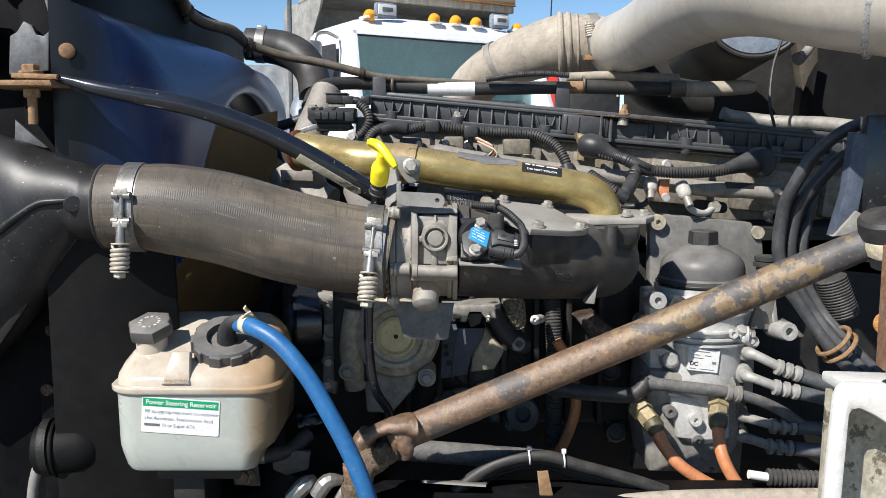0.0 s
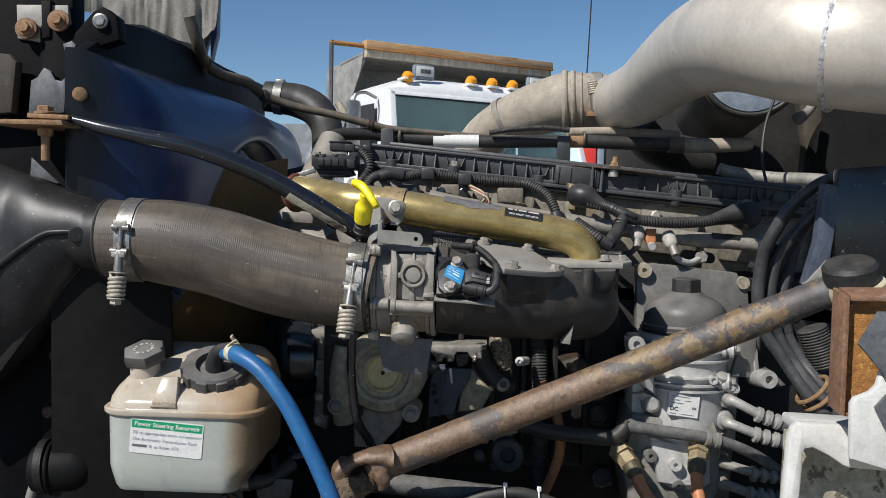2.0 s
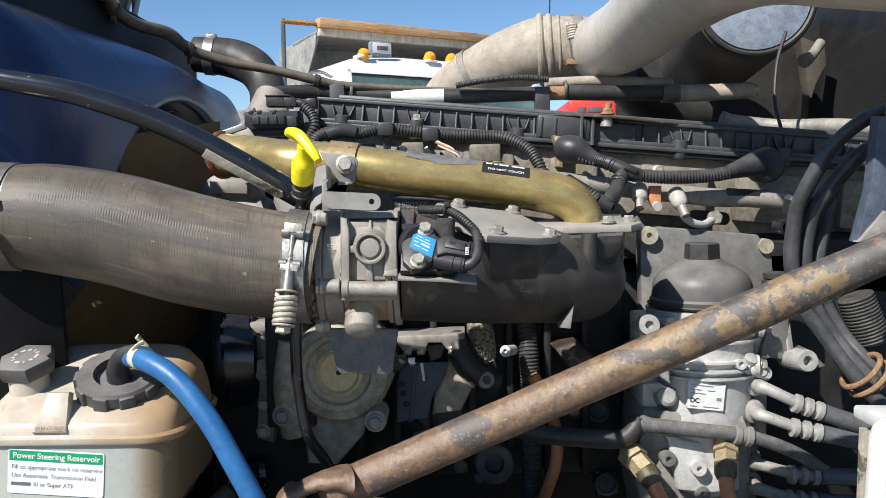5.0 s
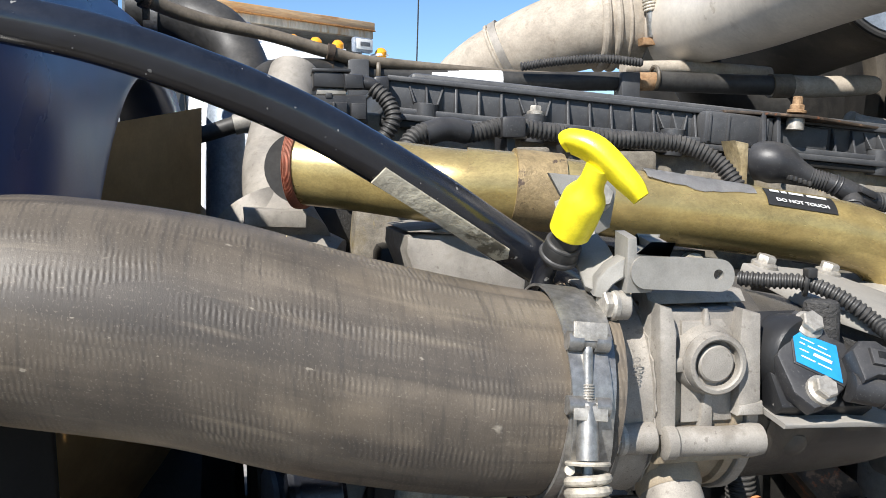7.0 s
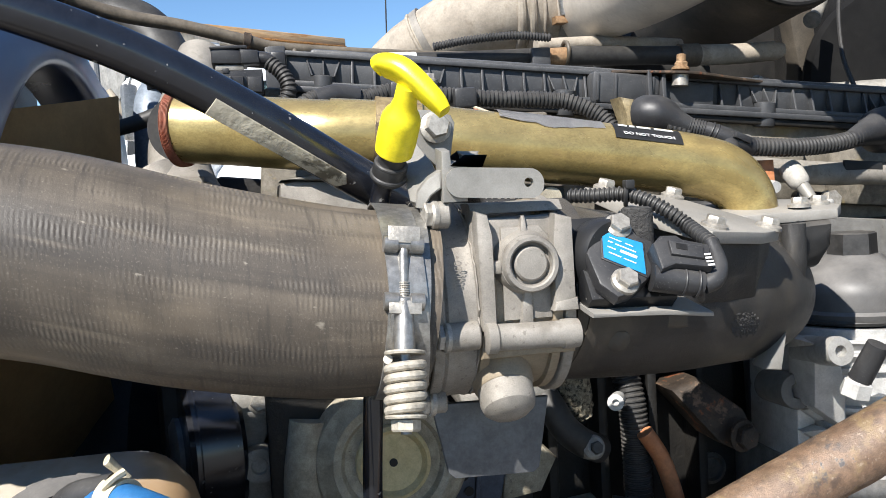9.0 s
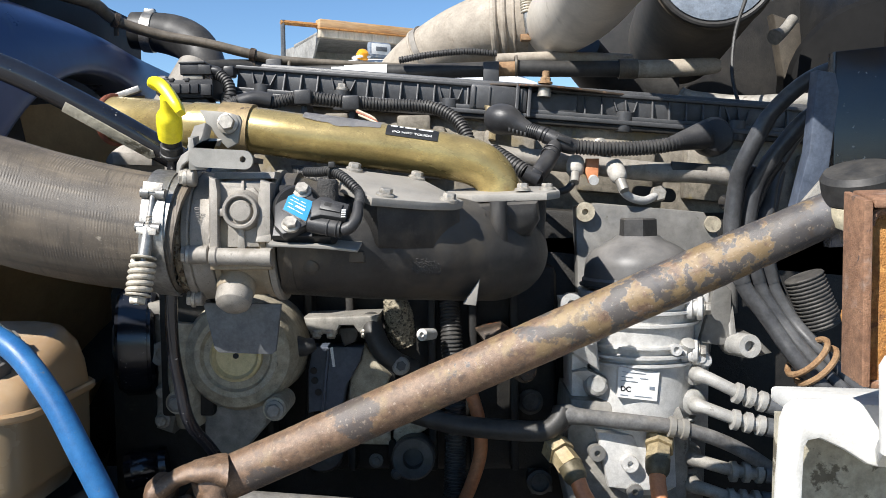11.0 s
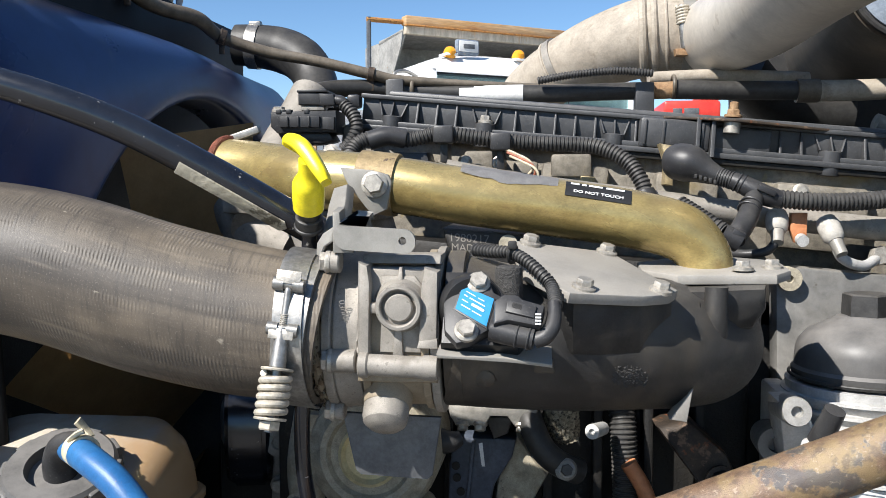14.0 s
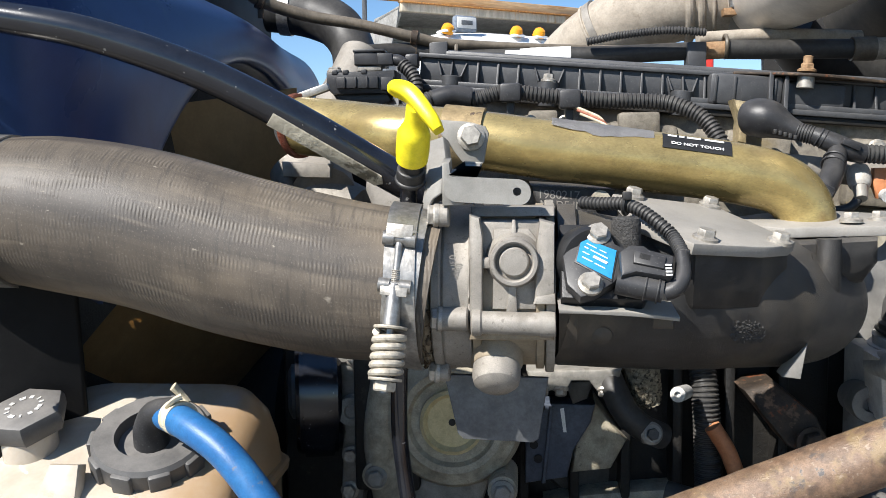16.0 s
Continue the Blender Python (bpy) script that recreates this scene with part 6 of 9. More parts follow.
def cooling_fan():
    t = thing("cooling_fan", (-0.38, 1.62, 1.37), "tan plastic engine cooling fan", "fan")
    c = Vector((-0.352, 1.60, 1.37))
    part("hub", lathe([(0.12, -0.05), (0.13, -0.03), (0.13, 0.05), (0.10, 0.08), (0.03, 0.085)], c, (1, 0, 0), 32), SHADE_GRIME, t)
    for i in range(8):
        w = 2 * math.pi * i / 8 + radians(100)
        rd = Vector((0, math.cos(w), math.sin(w)))
        tg = Vector((0, -math.sin(w), math.cos(w)))
        bm = bmesh.new()
        rows = []
        for j in range(5):
            r = 0.12 + 0.305 * j / 4
            hw = 0.062 + 0.05 * j / 4
            tw = -radians(34 - 8 * j / 4)
            row = []
            for s in (-1, -0.33, 0.33, 1):
                d = tg * math.cos(tw) * s * hw + Vector((1, 0, 0)) * (math.sin(tw) * s * hw) + tg * (0.008 * (1 - s * s))
                row.append(bm.verts.new(c + rd * r + d))
            rows.append(row)
        for a, b in zip(rows, rows[1:]):
            for k in range(3):
                bm.faces.new((a[k], a[k + 1], b[k + 1], b[k]))
        bmesh.ops.solidify(bm, geom=bm.faces[:], thickness=0.004)
        part("blade", bm, TAN, t)


cooling_fan()


def radiator():
    t = thing("radiator", (-0.6, 1.62, 1.0), "black radiator pack in its frame", "radiator")
    part("core", block((-0.70, 1.18, 0.8), (-0.51, 2.17, 1.96), 0.01), SHADE_GRIME, t)
    part("side_frame", block((-0.72, 1.135, 0.95), (-0.49, 1.175, 2.05), 0.006), FRAME_BLACK, t)
    part("corner_post", block((-0.535, 1.128, 1.0), (-0.488, 1.165, 1.96), 0.006), FRAME_BLACK, t)
    part("foot", block((-0.66, 1.06, 0.98), (-0.54, 1.16, 1.27), 0.005), SHADE_GRIME, t)
    part("patch_plate", slab([(-0.539, 1.115, 1.880), (-0.530, 1.115, 1.885), (-0.521, 1.115, 1.898), (-0.511, 1.115, 1.893), (-0.506, 1.115, 1.882), (-0.497, 1.115, 1.880), (-0.490, 1.115, 1.886), (-0.493, 1.115, 1.838), (-0.543, 1.115, 1.833)], (0, 0.008, 0), 0.001), GREY_PAINT, t, "worn grey steel plate")
    part("bolt", lathe([(0.0095, 0), (0.009, 0.003), (0.006, 0.0045)], (-0.448, 1.066, 1.857), (0.5, -1, 0), 18), RUST_BOLT, t)
    for p in ((-0.511, 1.125, 1.505), (-0.521, 1.125, 1.425)):
        part("bolt", lathe([(0.009, 0), (0.008, 0.003), (0.005, 0.004)], p, (0.2, -1, 0), 18), DARK_RUST, t)
    part("top_bracket", slab([(-0.494, 1.125, 1.934), (-0.457, 1.125, 1.976), (-0.444, 1.125, 1.982), (-0.426, 1.125, 1.969), (-0.421, 1.125, 1.938), (-0.469, 1.125, 1.923), (-0.489, 1.125, 1.892)], (0, 0.03, 0), 0.002), FRAME_BLACK, t)
    part("bolt", hexbolt((-0.446, 1.122, 1.962), (0.1, -1, 0), 0.010, 0.008, 0.013), STEEL, t)
    part("mount_bracket", slab([(-0.567, 1.130, 1.985), (-0.566, 1.130, 1.939), (-0.534, 1.130, 1.934), (-0.515, 1.130, 1.937), (-0.491, 1.130, 1.945), (-0.495, 1.130, 1.985)], (0, 0.012, 0), 0.002), BRACKET, t, "dirty pale mounting bracket")
    part("rubber_mount", slab([(-0.530, 1.124, 1.99), (-0.529, 1.124, 1.938), (-0.517, 1.124, 1.940), (-0.516, 1.124, 1.99)], (0, 0.012, 0), 0.003), SHADE_BLACK, t)
    for p in ((-0.548, 1.120, 1.951), (-0.503, 1.120, 1.962)):
        part("washer", lathe([(0.0145, -0.004), (0.0145, 0.001), (0.012, 0.002)], p, (0.1, -1, 0.1), 22), RUST_EDGE, t)
    part("worn_edge", slab([(-0.498, 1.122, 1.931), (-0.486, 1.122, 1.935), (-0.480, 1.122, 1.930), (-0.486, 1.122, 1.906), (-0.493, 1.122, 1.909)], (0, 0.006, 0), 0.001), GREY_PAINT, t, "worn pale edge plate")
    part("side_panel", slab([(-0.65, 1.100, 1.922), (-0.560, 1.100, 1.913), (-0.551, 1.100, 1.903), (-0.558, 1.100, 1.835), (-0.65, 1.100, 1.828)], (0, 0.02, 0), 0.004), BULKHEAD, t, "dull brown side panel")
    part("upper_bar", slab([(-0.630, 1.145, 1.998), (-0.494, 1.145, 1.999), (-0.504, 1.145, 1.935), (-0.574, 1.145, 1.934), (-0.630, 1.145, 1.963)], (0, 0.02, 0), 0.003), SHADE_GRIME, t)
    for p in ((-0.548, 1.118, 1.951), (-0.503, 1.118, 1.962)):
        part("bolt", hexbolt(p, (0.1, -1, 0.1), 0.010, 0.010, 0.013), RUST_BOLT, t)
    part("top_board", slab([(-0.450, 1.081, 1.849), (-0.450, 1.081, 1.915), (-0.450, 1.214, 1.977), (-0.450, 1.299, 1.986), (-0.450, 1.474, 1.991), (-0.450, 1.708, 1.989), (-0.450, 2.025, 1.995), (-0.45, 2.02, 1.88), (-0.45, 1.3, 1.86), (-0.45, 1.12, 1.80)], (-0.02, 0, 0), 0.002), SLATE_BOARD, t)


radiator()


def hood():
    """Open bonnet beyond the radiator."""
    t = thing("hood", (-0.7, 1.6, 1.9), "weathered pale inner face of the open hood", "hood")
    part("panel", slab([(-0.804, 1.900, 2.239), (-0.595, 2.100, 2.294), (-0.600, 2.100, 2.157), (-0.625, 2.100, 2.061), (-0.727, 1.900, 2.090)], (0, 0.02, 0), 0.003), ALU_GREY, t)
    part("stiffener", slab([(-0.605, 2.080, 2.289), (-0.583, 2.080, 2.289), (-0.585, 2.080, 2.126), (-0.601, 2.080, 2.058)], (0, 0.03, 0), 0.003), NAVY, t)
    part("prop", block((-0.75, 1.95, 1.0), (-0.71, 1.99, 2.0), 0.005), BLACK_PAINT, t)
    # crumpled liner: a folded sheet with an uneven lower edge
    low = ((-0.84, 2.14), (-0.778, 2.130), (-0.750, 2.113), (-0.694, 2.109), (-0.613, 2.076), (-0.579, 2.067), (-0.531, 2.105), (-0.520, 2.18))
    bm = bmesh.new()
    cols = []
    for k in range(65):
        x = -0.84 + 0.32 * k / 64
        j = max(i for i in range(len(low) - 1) if low[i][0] <= x + 1e-9)
        (xa, za), (xb, zb) = low[j], low[j + 1]
        z0 = za + (zb - za) * (x - xa) / (xb - xa)
        cols.append([bm.verts.new((x + 0.05 * h, 1.9 + 0.0028 * math.sin(k * 1.35 + 9 * h + 2.5 * math.sin(k * 0.21)) + 0.022 * noise.noise(Vector((x * 22, h * 9, 3))), z0 + h)) for h in (0.0, 0.02, 0.05, 0.09, 0.14, 0.2, 0.3)])
    for p, q in zip(cols, cols[1:]):
        for j in range(6):
            bm.faces.new((p[j], q[j], q[j + 1], p[j + 1]))
    bmesh.ops.solidify(bm, geom=bm.faces[:], thickness=0.003)
    part("liner", bm, CREAM_CAP, t, "crumpled pale hood liner", sharp=1.0)


hood()


def upper_coolant_pipe():
    """Dusty hose that runs down along the shroud to the engine, with its clips."""
    t = thing("coolant_line", (-0.305, 1.700, 1.904), "dusty brown small coolant line over the shroud", "hose")
    line = [(-0.447, 1.480, 2.044), (-0.438, 1.500, 1.998), (-0.442, 1.550, 1.975), (-0.427, 1.600, 1.960), (-0.389, 1.650, 1.952), (-0.365, 1.680, 1.931), (-0.305, 1.700, 1.912), (-0.232, 1.710, 1.899), (-0.157, 1.720, 1.881), (-0.103, 1.730, 1.872), (0.073, 1.745, 1.864), (0.254, 1.770, 1.862)]
    part("hose", sweep(line, [0.011, 0.011, 0.011, 0.010, 0.0105, 0.009, 0.0085, 0.008, 0.008, 0.007, 0.004, 0.004], 16, 8), LINE_BROWN, t)
    for i, r in ((2, 0.0125), (5, 0.0112), (8, 0.0095)):
        p, d = Vector(line[i]), Vector(line[i + 1]) - Vector(line[i - 1])
        c = part("clip", lathe([(r - 0.001, -0.005), (r + 0.001, -0.004), (r + 0.001, 0.004), (r - 0.001, 0.005)], p, d, 20), DARK_RUST, t, "rusty clip")
        part("clip_tail", block((-0.004, -0.002, -0.024), (0.004, 0.002, -0.006), 0.0008, m=Matrix.Translation(p)), DARK_RUST, c)


upper_coolant_pipe()


def radiator_hose():
    t = thing("radiator_hose", (-0.306, 1.900, 1.915), "black rubber upper radiator hose", "hose")
    part("hose", sweep([(-0.413, 1.880, 1.953), (-0.375, 1.880, 1.950), (-0.333, 1.880, 1.942), (-0.294, 1.860, 1.921), (-0.269, 1.840, 1.885), (-0.257, 1.800, 1.838)], [0.033, 0.035, 0.037, 0.036, 0.034, 0.034], 28, 8), RUBBER, t)
    part("band", lathe([(0.0355, -0.009), (0.037, -0.009), (0.037, 0.009), (0.0355, 0.009)], (-0.381, 1.880, 1.950), (1, 0, -0.1), 32), STEEL, t)
    part("screw", block((-0.01, -0.006, -0.006), (0.01, 0.006, 0.006), 0.002, m=Matrix.Translation((-0.377, 1.870, 1.983))), STEEL, t)


radiator_hose()


def heater_line():
    """Black hose along the valve cover with white mark, clamps and brackets."""
    t = thing("heater_line", (0.018, 1.750, 1.833), "black heater hose with a white marking sleeve", "hose")
    part("hose", sweep([(-0.246, 1.620, 1.812), (-0.241, 1.660, 1.839), (-0.220, 1.700, 1.857), (-0.158, 1.730, 1.862), (-0.093, 1.740, 1.857), (0.062, 1.740, 1.852), (0.228, 1.745, 1.855)], 0.0125, 20, 8), RUBBER, t)
    part("mark", sweep([(-0.030, 1.740, 1.852), (0.018, 1.740, 1.852), (0.062, 1.740, 1.852)], 0.0135, 20, 4), LABEL_WHITE, t, "white marking sleeve")
    part("rust_pipe", sweep([(0.223, 1.745, 1.855), (0.256, 1.745, 1.855), (0.284, 1.745, 1.856)], 0.0122, 20, 4), RUST_BOLT, t)
    part("middle_hose", sweep([(0.278, 1.745, 1.856), (0.350, 1.745, 1.854), (0.472, 1.745, 1.852)], 0.0135, 20, 5), RUBBER, t)
    part("joint_clamp", sweep([(0.444, 1.745, 1.852), (0.474, 1.745, 1.852)], 0.0165, 20, 2), LINE_BROWN, t)
    part("rear_hose", sweep([(0.461, 1.745, 1.852), (0.527, 1.745, 1.852), (0.594, 1.745, 1.855), (0.610, 1.745, 1.856)], [0.015, 0.0148, 0.0138, 0.010], 20, 6), DUCT, t)
    part("side_pipe", sweep([(0.244, 1.780, 1.876), (0.336, 1.790, 1.880), (0.415, 1.790, 1.877), (0.475, 1.800, 1.875)], 0.010, 16, 6), DUCT, t)
    for p in ((-0.098, 1.737, 1.860), (0.275, 1.745, 1.860)):
        part("clamp", ring(p, (1, 0, 0), 0.0148, 0.003, 24, 8), LINE_BROWN, t)
    for p in ((-0.123, 1.735, 1.858), (0.233, 1.740, 1.849)):
        q = Vector(p)
        part("bracket", block((q.x - 0.013, q.y - 0.017, 1.80), (q.x + 0.013, q.y + 0.012, q.z + 0.016), 0.002), COVER, t)


heater_line()


def air_duct():
    """Intake ducting: dusty rubber boot, band clamp and the bent metal pipe."""
    t = thing("air_intake_duct", (0.3, 1.85, 1.85), "dull silver bent intake pipe on a dusty rubber boot", "duct")
    part("boot", sweep([(0.036, 2.020, 1.808), (0.061, 2.000, 1.864), (0.092, 1.970, 1.895), (0.123, 1.945, 1.913), (0.179, 1.910, 1.934), (0.245, 1.888, 1.952), (0.281, 1.885, 1.952), (0.313, 1.885, 1.952), (0.333, 1.884, 1.952)], [0.050, 0.050, 0.050, 0.051, 0.057, 0.0615, 0.0615, 0.0615, 0.060], 36, 8), DUCT, t)
    for p, r, w in (((0.248, 1.888, 1.952), 0.062, 0.007), ((0.265, 1.886, 1.952), 0.062, 0.006), ((0.283, 1.885, 1.952), 0.0615, 0.003)):
        part("ridge", ring(p, (1, -0.12, 0.05), r, w, 48, 10), DUCT, t)
    part("stripe", lathe([(0.0525, -0.006), (0.0545, -0.006), (0.0550, 0.006), (0.0530, 0.006)], (0.125, 1.944, 1.914), (0.75, -0.4, 0.4), 40), ALU, t, "pale worn stripe")
    part("bead", ring((0.116, 1.950, 1.910), (0.75, -0.4, 0.4), 0.0515, 0.003, 40, 8), DUCT, t)
    part("band", lathe([(0.063, -0.009), (0.0645, -0.009), (0.0645, 0.009), (0.063, 0.009)], (0.313, 1.885, 1.952), (1, -0.03, 0), 48), BRACKET, t)
    part("tension_screw", sweep([(0.296, 1.815, 1.988), (0.298, 1.812, 1.955), (0.302, 1.815, 1.926)], 0.0065, 14, 3), STEEL, t)
    part("tension_spring", coil((0.296, 1.815, 1.988), (0.298, 1.813, 1.961), 0.0085, 0.0022, 6), SPRING, t)
    part("screw_bracket", slab([(0.287, 1.812, 1.924), (0.314, 1.812, 1.924), (0.314, 1.812, 1.914), (0.288, 1.812, 1.914)], (0, 0.02, 0), 0.001), RUST_BOLT, t)
    part("pipe", sweep([(0.314, 1.885, 1.952), (0.343, 1.870, 1.950), (0.357, 1.810, 1.947), (0.381, 1.680, 1.952), (0.393, 1.480, 1.965), (0.400, 1.280, 1.966), (0.412, 1.120, 1.950), (0.450, 1.020, 1.925), (0.525, 0.980, 1.910), (0.676, 0.980, 1.899)], [0.0575, 0.0575, 0.060, 0.0625, 0.066, 0.070, 0.071, 0.071, 0.071, 0.071], 48, 10), SILVER, t)
    part("weld", ring((0.482, 0.998, 1.917), (0.85, -0.5, -0.12), 0.0722, 0.0042, 64, 8), WELD, t, "bright weld bead")


air_duct()


def air_cleaner():
    """Round housing with a blue-grey end behind the pipe."""
    t = thing("air_cleaner", (0.58, 1.7, 1.99), "dusty round air cleaner with a blue-grey end cap", "air cleaner")
    c = Vector((0.578, 1.66, 1.998))
    ax = (0.12, 1, -0.05)
    # Can and outlet take dark colours for the shade behind the pipe
    part("can", lathe([(0.092, 0), (0.100, 0.006), (0.101, 0.03), (0.099, 0.04), (0.099, 0.5)], c, ax, 48), BULKHEAD, t)
    part("rim", ring(c, ax, 0.093, 0.005, 48, 8), RUBBER, t)
    part("end_cap", lathe([(0.089, 0.006), (0.087, -0.004), (0.07, -0.007), (0.02, -0.010)], c, ax, 48), BLUE_GREY, t)
    part("outlet", sweep([(0.584, 1.950, 1.837), (0.516, 1.950, 1.843), (0.449, 1.930, 1.862), (0.404, 1.900, 1.900)], [0.042, 0.045, 0.042, 0.04], 28, 8), RUBBER, t, "dusty lower duct")


air_cleaner()


def firewall():
    """Cab front beyond the engine, with its shade put into the colours."""
    t = thing("wall_cab", (0.95, 1.9, 0.9), "dusty cab bulkhead, coloured dark for its shade", "bulkhead", kind="structure")
    part("panel", block((0.95, 1.2, 1.0), (1.0, 2.4, 2.6), 0.01), SHADE_GRIME, t)
    part("pillar", slab([(0.785, 2.000, 1.990), (0.838, 2.000, 1.970), (0.848, 2.000, 1.872), (0.838, 2.000, 1.763), (0.798, 2.000, 1.763), (0.806, 2.000, 1.871)], (0, 0.04, 0), 0.006), BULKHEAD, t)
    # Flat near-black disc painted in for the shade of a round void
    part("shade_disc", lathe([(0.16, 0.0), (0.17, -0.01), (0.17, -0.02)], (0.95, 1.90, 1.83), (-0.4, -1, 0), 36), SHADE_BLACK, t)
    # Near-black sheet that stands for the dark space beyond
    part("dark_panel", slab([(0.466, 2.300, 2.066), (0.659, 2.300, 2.080), (1.324, 2.300, 2.080), (1.356, 2.300, 1.633), (0.477, 2.300, 1.633)], (0, 0.02, 0), 0.004), SHADE_GRIME, t)


firewall()


def grey_pipe():
    bm = sweep([(0.535, 1.700, 1.804), (0.559, 1.700, 1.797), (0.628, 1.680, 1.787), (0.688, 1.620, 1.783), (0.728, 1.550, 1.774)], 0.0125, 16, 6)
    solo("coolant_pipe", bm, ALU_GREY, "dusty grey coolant pipe behind the valve cover", "pipe")
    bm = sweep([(0.605, 1.600, 1.931), (0.584, 1.580, 1.879), (0.574, 1.560, 1.819), (0.578, 1.540, 1.770)], 0.0028, 8, 8)
    solo("cable", bm, RUBBER, "thin black hanging cable", "cable")
    bm = sweep([(0.786, 1.900, 1.959), (0.761, 1.880, 1.933), (0.739, 1.860, 1.920)], [0.010, 0.010, 0.014], 12, 6)
    solo("hose_end", bm, ALU_GREY, "grey dangling hose end", "hose")


grey_pipe()


# ---- wiring ----
def conduit(line, r, label, category="wiring"):
    bm = sweep(line, r, 14, 10, ribs=(0.0042, 0.0013))
    return solo("wiring_loom", bm, LOOM, label, category, "corrugated looms")


def looms():
    conduit([(-0.117, 1.370, 1.743), (-0.113, 1.380, 1.758), (-0.103, 1.385, 1.767), (-0.086, 1.390, 1.771), (-0.056, 1.395, 1.768), (-0.021, 1.400, 1.775), (0.020, 1.400, 1.770), (0.079, 1.400, 1.764), (0.125, 1.400, 1.762), (0.150, 1.395, 1.758), (0.175, 1.385, 1.744), (0.189, 1.375, 1.724), (0.194, 1.370, 1.707)], 0.0072, "dusty corrugated wiring loom along the cylinder head")
    conduit([(0.220, 1.330, 1.700), (0.233, 1.320, 1.691), (0.247, 1.310, 1.681), (0.257, 1.305, 1.674)], 0.0085, "short corrugated wiring loom to the injectors")
    conduit([(0.324, 1.360, 1.705), (0.363, 1.360, 1.702), (0.408, 1.365, 1.703), (0.441, 1.370, 1.707), (0.464, 1.375, 1.714)], 0.008, "corrugated wiring loom to the rear plug")
    conduit([(0.083, 1.720, 1.868), (0.129, 1.715, 1.875), (0.190, 1.710, 1.879), (0.242, 1.710, 1.875)], 0.0045, "thin corrugated loom behind the heater hose")
    bm = sweep([(-0.097, 1.388, 1.767), (-0.077, 1.391, 1.772), (-0.058, 1.394, 1.769)], 0.0105, 18, 6)
    solo("loom_sleeve", bm, PLASTIC, "smooth black sleeve on the loom", "sleeve")
    for p in ((-0.017, 1.398, 1.774), (0.044, 1.398, 1.766)):
        q = Vector(p)
        t = thing("loom_clip", q, "black plastic loom clip", "clip", "loom clips")
        part("block", block((q.x - 0.011, q.y - 0.012, q.z - 0.010), (q.x + 0.011, q.y + 0.012, q.z + 0.009), 0.003), PLASTIC, t)
        part("stem", block((q.x - 0.004, q.y, q.z - 0.03), (q.x + 0.004, q.y + 0.045, q.z - 0.006), 0.001), PLASTIC, t)
    # branch boot down to the pipe
    bm = sweep([(0.192, 1.372, 1.714), (0.195, 1.370, 1.701), (0.196, 1.370, 1.684)], [0.010, 0.0125, 0.013], 18, 4)
    solo("boot", bm, PLASTIC, "black rubber boot at the end of the loom", "boot")
    # T piece
    t = thing("loom_junction", (0.285, 1.340, 1.683), "black plastic T junction of the loom", "junction")
    run = part("run", sweep([(0.279, 1.369, 1.724), (0.292, 1.364, 1.7175), (0.308, 1.360, 1.709), (0.324, 1.360, 1.704)], [0.0082, 0.0098, 0.0105, 0.0092], 20, 4), PLASTIC, t)
    for k in (0.0, 0.5):
        p = Vector((0.284, 1.367, 1.7215)).lerp(Vector((0.292, 1.364, 1.7175)), k)
        part("collar", ring(p, (0.8, -0.25, -0.45), 0.0092, 0.0011, 22, 6), PLASTIC, run)
    part("lock", block((-0.009, -0.003, -0.003), (0.009, 0.003, 0.003), 0.0008, m=pose(0.308, 1.3495, 1.7135, ry=24)), PLASTIC, run)
    arm = part("branch", sweep([(0.300, 1.360, 1.709), (0.292, 1.345, 1.696), (0.283, 1.328, 1.683), (0.270, 1.311, 1.668)], [0.0092, 0.0098, 0.0104, 0.0100], 20, 5), PLASTIC, t)
    for k in (0.25, 0.36):
        p = Vector((0.300, 1.360, 1.709)).lerp(Vector((0.270, 1.311, 1.668)), k)
        part("collar", ring(p, (-0.42, -0.7, -0.58), 0.0102, 0.0011, 22, 6), PLASTIC, arm)
    part("clip_plate", block((-0.006, -0.002, -0.004), (0.006, 0.002, 0.004), 0.0008, m=pose(0.270, 1.298, 1.672, ry=30)), PLASTIC, arm)
    part("end", sweep([(0.257, 1.305, 1.674), (0.273, 1.305, 1.665)], [0.0092, 0.0105], 18, 3), PLASTIC, t)


looms()


